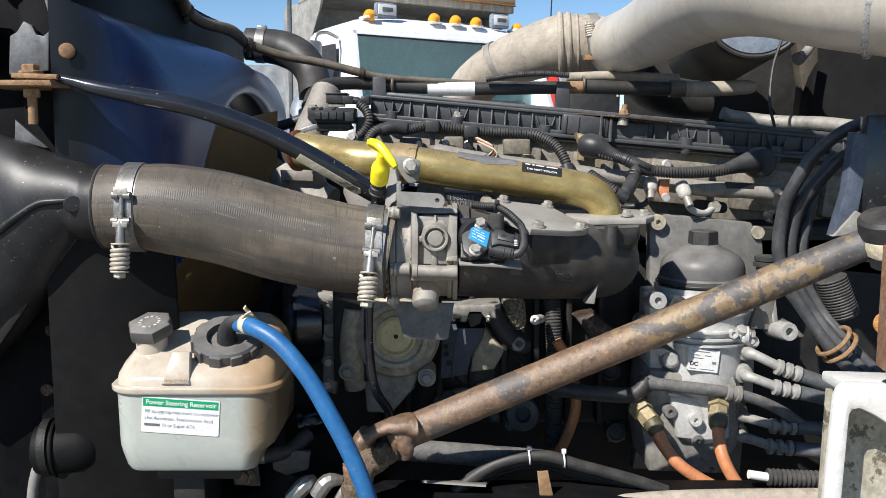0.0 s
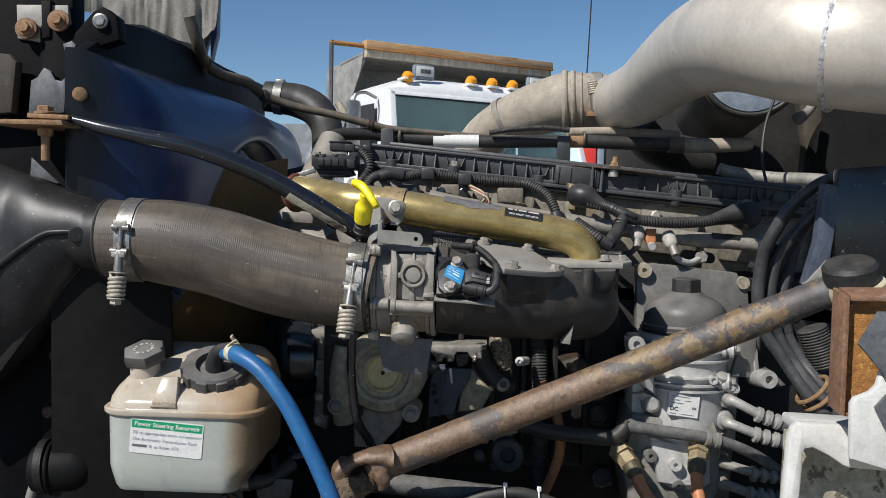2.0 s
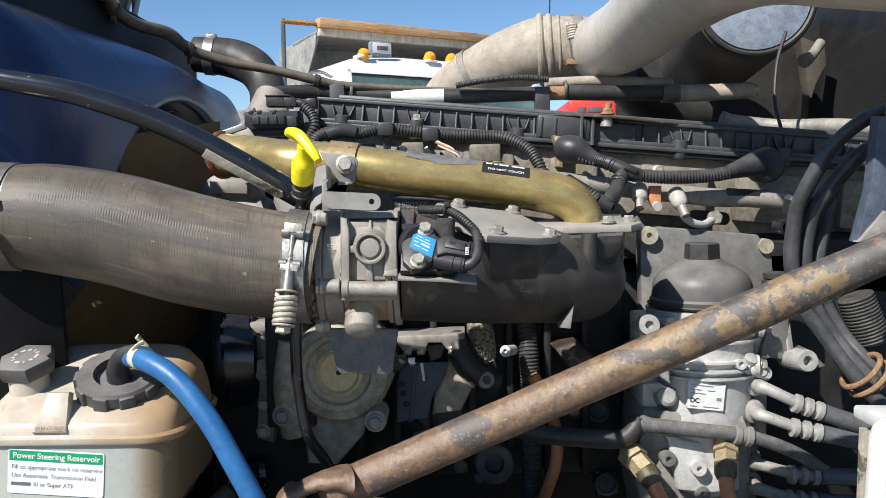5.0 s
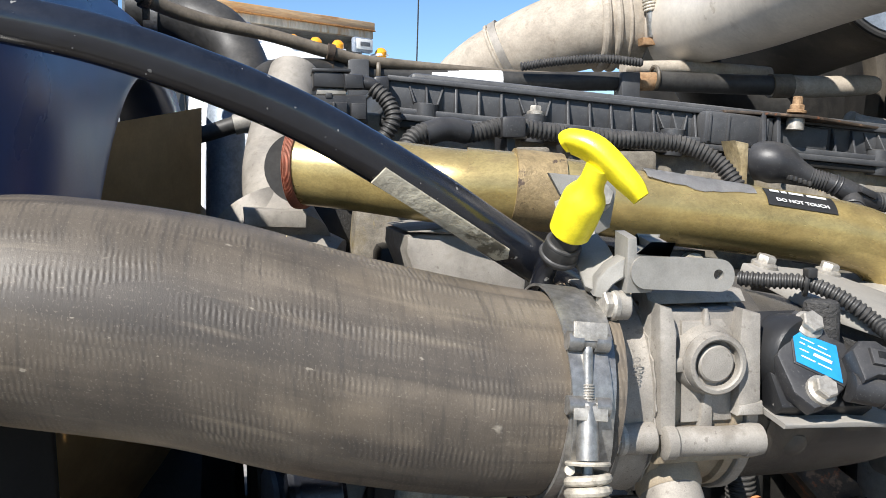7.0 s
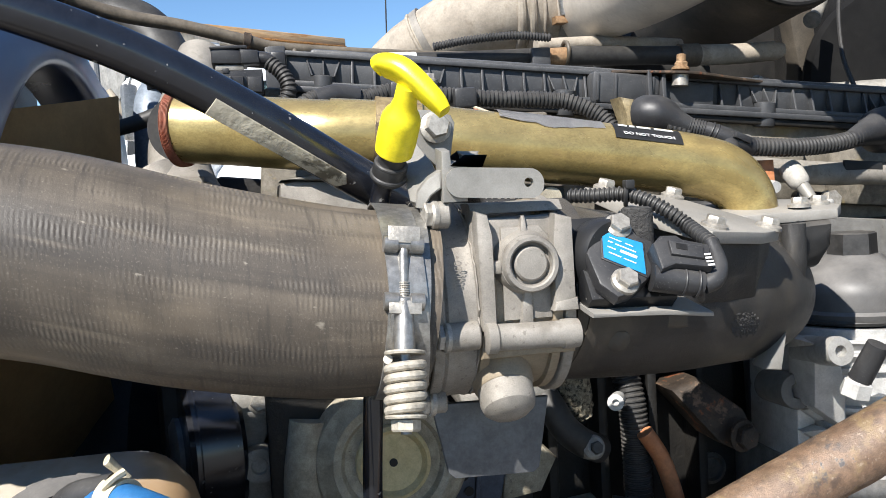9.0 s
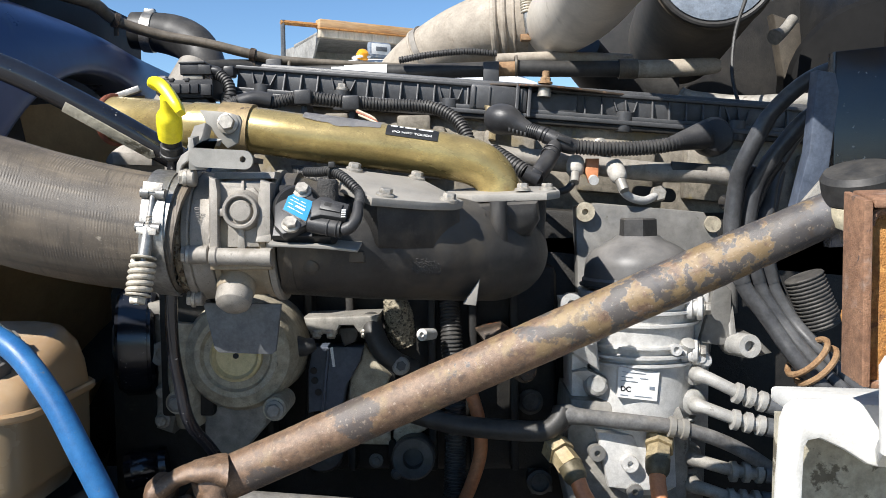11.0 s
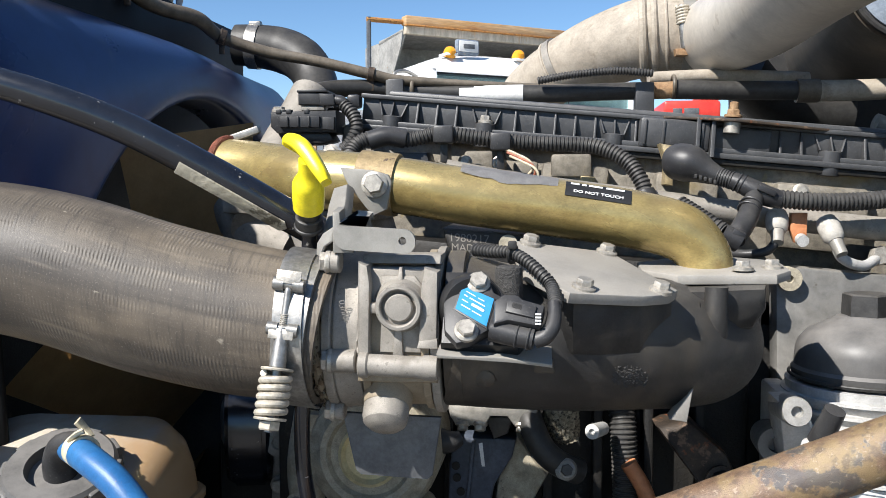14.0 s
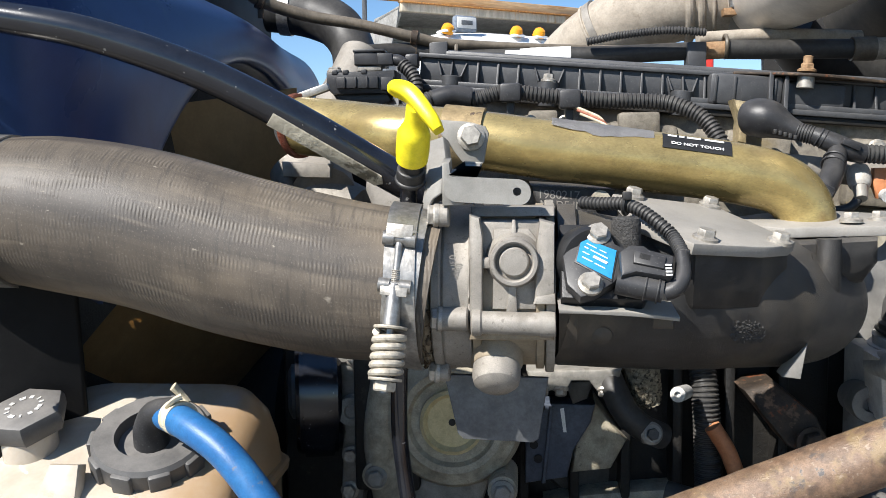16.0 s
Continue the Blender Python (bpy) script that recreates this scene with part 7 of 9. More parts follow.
def plugs():
    t = thing("round_plug", (0.232, 1.390, 1.714), "dusty round black plug with a boot", "plug")
    part("cap", sweep([(0.226, 1.402, 1.743), (0.232, 1.394, 1.743), (0.243, 1.388, 1.740), (0.256, 1.382, 1.733), (0.270, 1.376, 1.7265)], [0.0175, 0.0195, 0.0190, 0.0130, 0.0085], 32, 8), PLASTIC, t)
    part("face", lathe([(0.0175, -0.006), (0.0180, 0.0), (0.0165, 0.003)], (0.227, 1.401, 1.743), (-0.7, 0.45, 0.1), 28), PLASTIC, t)
    for k in range(5):
        p = Vector((0.243, 1.373, 1.728)).lerp(Vector((0.262, 1.372, 1.722)), k / 4)
        part("rib", block((-0.0013, -0.004, -0.0022), (0.0013, 0.003, 0.0022), 0.0004, m=Matrix.Translation(p)), LOOM, t)
    part("neck", sweep([(0.266, 1.377, 1.728), (0.285, 1.368, 1.7215)], [0.0085, 0.0082], 20, 2, ribs=(0.0045, 0.0011)), PLASTIC, t)
    part("bracket", slab([(0.214, 1.420, 1.764), (0.229, 1.420, 1.761), (0.228, 1.420, 1.718), (0.219, 1.420, 1.720), (0.221, 1.420, 1.743)], (0, 0.03, 0), 0.002), BRASS, t)
    t = thing("rear_plug", (0.493, 1.380, 1.689), "dark round rubber plug at the rear", "plug")
    part("cap", lathe([(0.022, -0.01), (0.0245, 0.0), (0.0245, 0.014), (0.02, 0.022), (0.01, 0.025)], (0.499, 1.400, 1.716), (0.1, -1, 0.1), 32), PLASTIC, t)
    part("neck", sweep([(0.489, 1.385, 1.719), (0.463, 1.378, 1.713), (0.441, 1.370, 1.707)], [0.019, 0.013, 0.009], 24, 6), PLASTIC, t)
    # connector stack at the front of the cover
    t = thing("sensor_connector", (-0.186, 1.430, 1.778), "stack of dusty black electrical connectors", "connector")
    low = part("lower_housing", slab([(-0.219, 1.432, 1.803), (-0.143, 1.432, 1.804), (-0.142, 1.432, 1.779), (-0.212, 1.432, 1.779), (-0.219, 1.432, 1.786)], (0, 0.05, 0), 0.0025), PLASTIC, t)
    part("face_plate", slab([(-0.207, 1.4275, 1.7975), (-0.161, 1.4275, 1.7970), (-0.161, 1.4275, 1.7845), (-0.207, 1.4275, 1.7850)], (0, 0.006, 0), 0.0012), PLASTIC, low)
    part("lock_slide", slab([(-0.1575, 1.4265, 1.7965), (-0.1440, 1.4265, 1.7960), (-0.1440, 1.4265, 1.7815), (-0.1575, 1.4265, 1.7825)], (0, 0.008, 0), 0.0012), PLASTIC, low)
    for x in (-0.199, -0.1865, -0.174):
        part("rib", block((x, 1.4255, 1.7855), (x + 0.0022, 1.4290, 1.7970), 0.0005), PLASTIC, low)
    for x in (-0.2125, -0.2005, -0.1800):
        part("notch", block((x, 1.4310, 1.8005), (x + 0.006, 1.4400, 1.8055), 0.0008), PLASTIC, low)
    part("step", slab([(-0.214, 1.440, 1.780), (-0.154, 1.440, 1.782), (-0.148, 1.440, 1.771), (-0.160, 1.440, 1.767), (-0.205, 1.440, 1.766)], (0, 0.04, 0), 0.003), PLASTIC, t)
    up = part("upper_housing", slab([(-0.190, 1.444, 1.828), (-0.157, 1.444, 1.824), (-0.157, 1.444, 1.811), (-0.190, 1.444, 1.812)], (0, 0.04, 0), 0.0022), PLASTIC, t)
    part("lid_edge", block((-0.191, 1.4425, 1.8255), (-0.156, 1.4850, 1.8285), 0.0008), PLASTIC, up)
    part("pale_gap", slab([(-0.187, 1.447, 1.8110), (-0.160, 1.447, 1.8110), (-0.160, 1.447, 1.8055), (-0.187, 1.447, 1.8055)], (0, 0.01, 0), 0.001), ALU_GREY, t)
    plug = part("plug", slab([(-0.163, 1.434, 1.8235), (-0.146, 1.434, 1.8225), (-0.1445, 1.434, 1.8100), (-0.162, 1.434, 1.8100)], (0, 0.018, 0), 0.002), PLASTIC, t)
    part("collar", sweep([(-0.147, 1.442, 1.8165), (-0.139, 1.441, 1.8150), (-0.134, 1.440, 1.8125)], [0.0062, 0.0062, 0.0052], 14, 3), PLASTIC, plug)
    part("cap_block", block((-0.1345, 1.450, 1.8085), (-0.1195, 1.470, 1.8235), 0.003), PLASTIC, t)
    part("screw", hexbolt((-0.211, 1.440, 1.804), (0, 0, 1), 0.0085, 0.006, 0.0105), BOLT, t)
    conduit([(-0.136, 1.440, 1.811), (-0.124, 1.435, 1.799), (-0.119, 1.430, 1.783), (-0.126, 1.430, 1.768), (-0.135, 1.430, 1.759)], 0.0065, "short corrugated loom below the connectors")


plugs()


def fuel_rail():
    """Rail with injector line unions and clip."""
    t = thing("fuel_rail", (0.3, 1.40, 1.66), "dusty steel fuel rail with injector unions", "fuel rail")
    part("rail", sweep([(-0.015, 1.400, 1.735), (0.055, 1.400, 1.722), (0.171, 1.400, 1.706), (0.411, 1.400, 1.676), (0.483, 1.400, 1.672), (0.574, 1.400, 1.663)], 0.0125, 20, 6), ALU, t)
    for a, b in (((0.326, 1.380, 1.690), (0.323, 1.365, 1.672)), ((0.372, 1.375, 1.684), (0.378, 1.360, 1.663))):
        part("union", sweep([a, Vector(a).lerp(Vector(b), 0.3), Vector(a).lerp(Vector(b), 0.8), b], [0.0095, 0.0112, 0.0105, 0.0075], 18, 4), CREAM_CAP, t)
        a, b = Vector(a), Vector(b)
        part("ferrule", sweep([b, b + (b - a) * 0.6], [0.0068, 0.0058], 14, 1), BRACKET, t)
    part("line", sweep([(0.377, 1.358, 1.662), (0.385, 1.360, 1.646), (0.408, 1.370, 1.638), (0.429, 1.390, 1.645), (0.440, 1.410, 1.651)], 0.0052, 14, 8), ALU_BRIGHT, t)
    part("line", sweep([(0.324, 1.362, 1.668), (0.312, 1.360, 1.653), (0.288, 1.370, 1.649), (0.267, 1.400, 1.650)], 0.0045, 14, 8), PLASTIC, t)
    part("nut", hexbolt((0.430, 1.395, 1.645), (0.1, -1, 0.2), 0.013, 0.014, 0), BOLT, t)
    part("flange", slab(flat_outline(rounded(0.055, 0.018, 0.008), (0.431, 1.410, 1.646), (1, 0, -0.1), (0, 0, 1)), (0, 0.01, 0), 0.001), SHADE_GRIME, t)
    part("clip", slab([(0.338, 1.370, 1.691), (0.354, 1.370, 1.691), (0.352, 1.365, 1.667), (0.341, 1.365, 1.661), (0.336, 1.365, 1.674)], (0, 0.012, 0), 0.002), ORANGE, t, "orange plastic clip")
    part("bolt", lathe([(0.006, 0), (0.006, 0.008)], (0.345, 1.362, 1.665), (0, -1, -0.2), 14), ALU_BRIGHT, t)
    part("tag", slab([(0.447, 1.388, 1.687), (0.492, 1.388, 1.683), (0.493, 1.388, 1.669), (0.448, 1.388, 1.672)], (0, 0.004, 0), 0.001), LABEL_BLACK, t)
    part("head_bolt", hexbolt((0.366, 1.440, 1.712), (0, -1, 0.1), 0.008, 0.008, 0.011), BOLT, t)
    part("head_bolt", hexbolt((0.041, 1.430, 1.744), (0, -1, 0.1), 0.0075, 0.008, 0.010), BOLT, t)
    part("stay", slab([(0.035, 1.435, 1.750), (0.049, 1.435, 1.750), (0.047, 1.430, 1.719), (0.038, 1.430, 1.719)], (0, 0.006, 0), 0.001), SHADE_GRIME, t)


fuel_rail()


def head_details():
    """Covers, brackets and loose wires between the pipe and the valve cover."""
    t = thing("injector_cover", (-0.041, 1.420, 1.731), "dusty black plastic injector cover", "cover")
    part("box", slab([(-0.068, 1.400, 1.756), (-0.036, 1.400, 1.755), (-0.032, 1.400, 1.741), (-0.015, 1.400, 1.735), (-0.014, 1.400, 1.726), (-0.072, 1.400, 1.731)], (0, 0.06, 0), 0.003), PLASTIC, t)
    part("rib", slab([(-0.107, 1.410, 1.743), (-0.070, 1.410, 1.747), (-0.071, 1.410, 1.742), (-0.107, 1.410, 1.737)], (0, 0.03, 0), 0.002), PLASTIC, t)
    t = thing("loose_wires", (0.055, 1.390, 1.739), "thin pink and white loose wires", "wires")
    for k, m in enumerate((CREAM, RED_RUBBER, CREAM)):
        o = V(0.003 * k, -0.002 * k, -0.004 * k)
        part("wire", sweep([Vector(p) + o for p in ((0.048, 1.390, 1.758), (0.061, 1.385, 1.752), (0.074, 1.380, 1.745), (0.078, 1.380, 1.736), (0.070, 1.390, 1.727))], 0.0014, 8, 6), m, t)
    t = thing("loom_tail", (0.067, 1.400, 1.724), "short dark braided loom tail", "wiring")
    part("tail", sweep([(0.052, 1.390, 1.714), (0.064, 1.390, 1.723), (0.079, 1.395, 1.730)], 0.004, 12, 6, ribs=(0.003, 0.0006)), LOOM, t)
    for p, w in (((-0.146, 1.420, 1.756), 0.009), ((0.004, 1.430, 1.745), 0.007), ((0.086, 1.430, 1.717), 0.008)):
        solo("cap_screw", hexbolt(p, (0, -1, 0.2), w, 0.012, w * 1.3), BOLT, "dusty steel cap screw in the head", "bolt", "screws in the head")
    for p, q in (((0.001, 1.440, 1.758), (0.034, 1.460, 1.726)), ((0.098, 1.440, 1.754), (0.143, 1.460, 1.728)), ((0.056, 1.450, 1.746), (0.084, 1.460, 1.720))):
        p, q = Vector(p), Vector(q)
        solo("head_pad", block((p.x, p.y, q.z), (q.x, q.y, p.z), 0.004), HEAD, "cast pad on the cylinder head", "casting", "pads on the head")


head_details()


# ---- reservoir ----
def reservoir():
    """Translucent power steering tank with caps and label."""
    t = thing("power_steering_reservoir", (-0.30, 1.07, 1.37), "translucent white plastic power steering reservoir, stained brown on top", "fluid reservoir")
    x0, x1, y0, y1 = -0.394, -0.199, 1.005, 1.178
    cx, cy, w, d = (x0 + x1) / 2, (y0 + y1) / 2, x1 - x0, y1 - y0

    def layers(levels):
        bm = bmesh.new()
        rings = []
        for z, gx, gy, r, dx in levels:
            k = max(0.0, min(1.0, (z - 1.468) / 0.03))
            rings.append([Vector((cx + dx + a, cy + b, z + k * (0.31 * (cy + b - y0) - 0.019))) for a, b in rounded(w - 2 * gx, d - 2 * gy, r, 6)])
        return loft(bm, rings)

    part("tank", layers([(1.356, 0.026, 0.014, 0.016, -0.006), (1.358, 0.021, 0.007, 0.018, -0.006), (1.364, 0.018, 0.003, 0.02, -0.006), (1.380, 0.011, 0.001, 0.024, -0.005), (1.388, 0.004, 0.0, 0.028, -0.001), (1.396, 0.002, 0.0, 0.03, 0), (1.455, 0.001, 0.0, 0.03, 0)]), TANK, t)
    part("seam", layers([(1.455, -0.004, -0.004, 0.034, 0), (1.457, -0.005, -0.005, 0.034, 0), (1.461, -0.005, -0.005, 0.034, 0), (1.463, -0.003, -0.003, 0.034, 0)]), TANK_TOP, t)
    part("upper_shell", layers([(1.460, 0.0, 0.0, 0.032, 0), (1.476, 0.002, 0.002, 0.034, 0), (1.487, 0.006, 0.007, 0.036, 0), (1.495, 0.014, 0.016, 0.036, 0), (1.499, 0.026, 0.028, 0.03, 0), (1.500, 0.05, 0.05, 0.02, 0)]), TANK_TOP, t)
    strip = part("sight_strip", slab([(-0.322, 1.020, 1.502), (-0.301, 1.020, 1.502), (-0.298, 1.002, 1.467), (-0.331, 1.002, 1.467)], (0, 0.012, -0.004), 0.002), TANK_TOP, t, "smooth sight strip")
    words("MIN COLD", V((-0.328, 1.002, 1.469)) + V(0, -0.0006, 0.0004), (1, 0, 0), (0, 0.45, 1), 0.0058, HEAD, strip)
    # main cap with lugs
    c = Vector((-0.265, 1.056, 1.5060))
    up = Vector((0.08, -0.44, 0.9)).normalized()
    part("cap_neck", lathe([(0.046, -0.05), (0.043, -0.022), (0.040, -0.012)], c, up, 40), TANK_TOP, t)
    cap = part("cap", lathe([(0.039, -0.018), (0.0405, -0.014), (0.0405, 0.007), (0.038, 0.010), (0.0245, 0.010), (0.023, 0.002), (0.004, 0.002)], c, up, 48), CAP_GREY, t, "greyed black screw cap with lugs")
    bx, by, bz = basis(up)
    for i in range(10):
        q = 2 * math.pi * i / 10
        part("lug", block((-0.0075, -0.004, -0.015), (0.0075, 0.003, 0.0075), 0.002, m=Matrix.Translation(c + (bx * math.cos(q) + by * math.sin(q)) * 0.0402) @ Matrix((bx * math.sin(q) * -1 + by * math.cos(q), bx * math.cos(q) + by * math.sin(q), bz)).transposed().to_4x4()), CAP_GREY, cap)
    part("stem", sweep([c + up * 0.0, c + up * 0.014, (-0.255, 1.040, 1.532), (-0.233, 1.028, 1.538)], [0.013, 0.011, 0.009, 0.009], 18, 5), PLASTIC, cap)
    # filler cap
    p = Vector((-0.360, 1.060, 1.5245))
    fcap = part("filler_cap", lathe([(0.02, -0.014), (0.0265, -0.011), (0.0285, -0.007), (0.0292, 0.0), (0.0275, 0.0045), (0.0245, 0.006), (0.003, 0.006)], p, (-0.06, -0.38, 1), 6), CAP_GREY, t, "black faceted filler cap")
    part("filler_neck", lathe([(0.0205, -0.06), (0.0195, -0.03), (0.019, -0.010)], p, (-0.03, -0.1, 1), 28), TANK_TOP, t)
    fx, fy, fz = basis((-0.06, -0.38, 1))
    for i in range(14):
        q = 2 * math.pi * (i + 0.5 + (i % 5) * 0.12) / 14
        rad, tan = fx * math.cos(q) + fy * math.sin(q), fy * math.cos(q) - fx * math.sin(q)
        bar(p + fz * 0.0062 + rad * 0.0135 - tan * 0.0016, tan, fz.cross(tan), 0.0032 - 0.0008 * (i % 3), 0.0034, ALU_BRIGHT, fcap)
    # label
    q0 = Vector((-0.3575, 1.0040, 1.4090))
    q1 = Vector((-0.2660, 1.0040, 1.4025))
    q3 = Vector((-0.3540, 1.0040, 1.4520))
    u, v = (q1 - q0), (q3 - q0)
    v = v - u * (v.dot(u) / u.dot(u))
    lab = part("label", slab(flat_outline([(a + 0.5, b + 0.5) for a, b in rounded(1, 1, 0.04)], q0, u, v), (0, 0.0008, 0), 0), LABEL_WHITE, t, "white and green printed label")
    e = V(0, -0.0002, 0)
    part("band", slab([q0 + u * a + v * b + e for a, b in ((0.015, 0.74), (0.985, 0.74), (0.985, 0.97), (0.015, 0.97))], (0, 0.0003, 0), 0), LABEL_GREEN, lab)
    h = v.length
    words("Power Steering Reservoir", q0 + u * 0.05 + v * 0.80 + e * 1.5, u, v, h * 0.185, LABEL_WHITE, lab, bold=0.0001)
    words("Fill to appropriate mark on reservoir", q0 + u * 0.04 + v * 0.56 + e, u, v, h * 0.135, BLUE_GREY, lab)
    words("Use Automatic Transmission Fluid", q0 + u * 0.04 + v * 0.37 + e, u, v, h * 0.135, BLUE_GREY, lab)
    bar(q0 + u * 0.04 + v * 0.19 + e, u, v, u.length * 0.2, h * 0.07, GREY_PAINT, lab)
    words("III or Super ATF", q0 + u * 0.27 + v * 0.18 + e, u, v, h * 0.135, BLUE_GREY, lab)
    part("bracket", block((x0 + 0.04, 1.04, 1.335), (x1 - 0.05, 1.15, 1.358), 0.004), SHADE_GRIME, t)
    part("stay", block((x0 + 0.06, 1.04, 1.25), (x0 + 0.10, 1.12, 1.34), 0.004), SHADE_GRIME, t)
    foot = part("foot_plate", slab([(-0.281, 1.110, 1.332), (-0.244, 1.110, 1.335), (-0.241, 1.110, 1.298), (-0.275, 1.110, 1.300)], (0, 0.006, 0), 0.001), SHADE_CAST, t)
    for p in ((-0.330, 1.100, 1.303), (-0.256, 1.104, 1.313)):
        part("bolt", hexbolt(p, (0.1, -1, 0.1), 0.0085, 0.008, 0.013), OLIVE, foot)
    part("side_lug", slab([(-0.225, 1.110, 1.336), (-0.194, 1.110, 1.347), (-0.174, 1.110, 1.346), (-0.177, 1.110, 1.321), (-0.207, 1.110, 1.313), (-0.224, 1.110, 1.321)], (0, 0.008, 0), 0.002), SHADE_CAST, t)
    hose = part("return_hose", sweep([(-0.275, 1.115, 1.347), (-0.240, 1.112, 1.340), (-0.205, 1.118, 1.344), (-0.180, 1.14, 1.36)], 0.010, 16, 5), RUBBER, t)
    part("worm_clamp", lathe([(0.0102, -0.006), (0.0112, -0.006), (0.0112, 0.006), (0.0102, 0.006)], (-0.239, 1.112, 1.340), (1, 0, 0.05), 24), STEEL, hose)


reservoir()


def blue_hose():
    t = thing("fluid_hose", (-0.092, 0.950, 1.351), "bright blue rubber hose clipped on the reservoir cap", "hose")
    part("hose", sweep([(-0.245, 1.036, 1.532), (-0.222, 1.014, 1.532), (-0.190, 0.998, 1.517), (-0.157, 0.985, 1.482), (-0.132, 0.975, 1.443), (-0.110, 0.970, 1.402), (-0.091, 0.965, 1.358), (-0.071, 0.960, 1.292)], 0.0104, 24, 8), BLUE_HOSE, t)
    k, run = Vector((-0.232, 1.0245, 1.5335)), Vector((0.72, -0.68, -0.05)).normalized()
    band = part("clamp", lathe([(0.0106, -0.0055), (0.0119, -0.0055), (0.0119, 0.0055), (0.0106, 0.0055)], k, run, 28), CREAM, t, "pale spring clip")
    side = run.cross(Vector((0, 0, 1))).normalized()
    for w, lift in ((-0.0045, 0.020), (0.0045, 0.016)):
        part("clamp_ear", sweep([k + side * w * 1.6 + V(0, 0, 0.009), k + side * w + V(0, 0, 0.014) + run * w, k + V(0, 0, lift) + run * w * 1.4], [0.0016, 0.0018, 0.0022], 8, 4, flat=2.0), CREAM, band)


blue_hose()


# ---- diagonal rod and brackets ----
def diagonal_rod():
    t = thing("tie_rod", (-0.075, 1.080, 1.371), "rusty brown painted steel rod with forked end", "rod")
    a, b = Vector((-0.045, 1.085, 1.381)), Vector((0.5025, 1.030, 1.631))
    d = (b - a).normalized()

    def crusted(bm, amp, size):
        bm.normal_update()
        for v in bm.verts:
            v.co += v.normal * (noise.noise(v.co * size) + 0.5 * noise.noise(v.co * size * 2.3)) * amp
        return bm

    part("tube", crusted(sweep([a.lerp(b, k / 24) for k in range(25)], [0.0205] * 21 + [0.0200, 0.0195, 0.0190, 0.0185], 40, 6), 0.0004, 60), RUSTY, t)
    # forged fork: upper arm, yoke tip and collar round a mud-crusted ball joint
    part("collar", crusted(sweep([a - d * 0.022, a - d * 0.012, a - d * 0.004, a + d * 0.002], [0.0205, 0.0232, 0.0236, 0.0212], 36, 6), 0.0010, 120), RUSTY, t)
    for name, pts, rad, flat in (("fork_arm", ((-0.040, 1.074, 1.394), (-0.057, 1.068, 1.3965), (-0.077, 1.066, 1.392), (-0.097, 1.066, 1.380)), (0.0150, 0.0110, 0.0080, 0.0090), 1.8), ("yoke", ((-0.050, 1.066, 1.396), (-0.0480, 1.062, 1.378), (-0.0450, 1.062, 1.362), (-0.0465, 1.064, 1.352)), (0.0100, 0.0075, 0.0060, 0.0035), 1.5), ("fork_arm", ((-0.052, 1.094, 1.374), (-0.068, 1.094, 1.362), (-0.082, 1.094, 1.352)), (0.014, 0.014, 0.010), 1.4), ("fork_end", ((-0.094, 1.070, 1.386), (-0.100, 1.072, 1.374), (-0.099, 1.074, 1.360)), (0.0110, 0.0140, 0.0120), 1.4)):
        part(name, crusted(sweep(pts, rad, 24, 7, flat=flat), 0.0014, 110), RUSTY, t)
    part("ball_joint", crusted(sweep([(-0.082, 1.060, 1.371), (-0.080, 1.060, 1.366), (-0.079, 1.060, 1.357), (-0.082, 1.062, 1.347)], [0.0080, 0.0130, 0.0140, 0.0100], 28, 8), 0.0030, 150), MUD, t, "ball joint crusted with dry mud")
    part("knuckle", crusted(sweep([(-0.062, 1.074, 1.358), (-0.083, 1.064, 1.354), (-0.102, 1.058, 1.344), (-0.108, 1.056, 1.322), (-0.112, 1.06, 1.29)], [0.0110, 0.0175, 0.0195, 0.0175, 0.0160], 28, 7), 0.0030, 120), MUD, t, "mud-crusted knuckle")
    part("boot_edge", crusted(sweep([(-0.119, 1.050, 1.354), (-0.116, 1.050, 1.342), (-0.112, 1.050, 1.327)], [0.0060, 0.0080, 0.0060], 20, 6), 0.0012, 150), RUST_EDGE, t)
    part("lower_link", crusted(sweep([(-0.112, 1.062, 1.300), (-0.130, 1.07, 1.276), (-0.155, 1.085, 1.236)], [0.018, 0.02, 0.022], 20, 6), 0.0018, 90), DARK_RUST, t)
    f = Vector((0.516, 1.015, 1.653))
    ax = Vector((-0.22, -0.25, 0.94)).normalized()
    part("rubber_cap", lathe([(0.029, -0.012), (0.031, -0.010), (0.0315, 0.008), (0.028, 0.013), (0.010, 0.015)], f, ax, 36), RUBBER, t, "dark rubber dust cap")
    part("bushing", lathe([(0.024, -0.036), (0.032, -0.030), (0.0345, -0.020), (0.033, -0.012)], f + V(0.004, -0.004, 0), ax, 36), CREAM, t, "cream plastic bushing")
    part("end_boss", lathe([(0.02, -0.05), (0.022, -0.03), (0.022, 0.0)], f, ax, 28), RUSTY, t)


diagonal_rod()


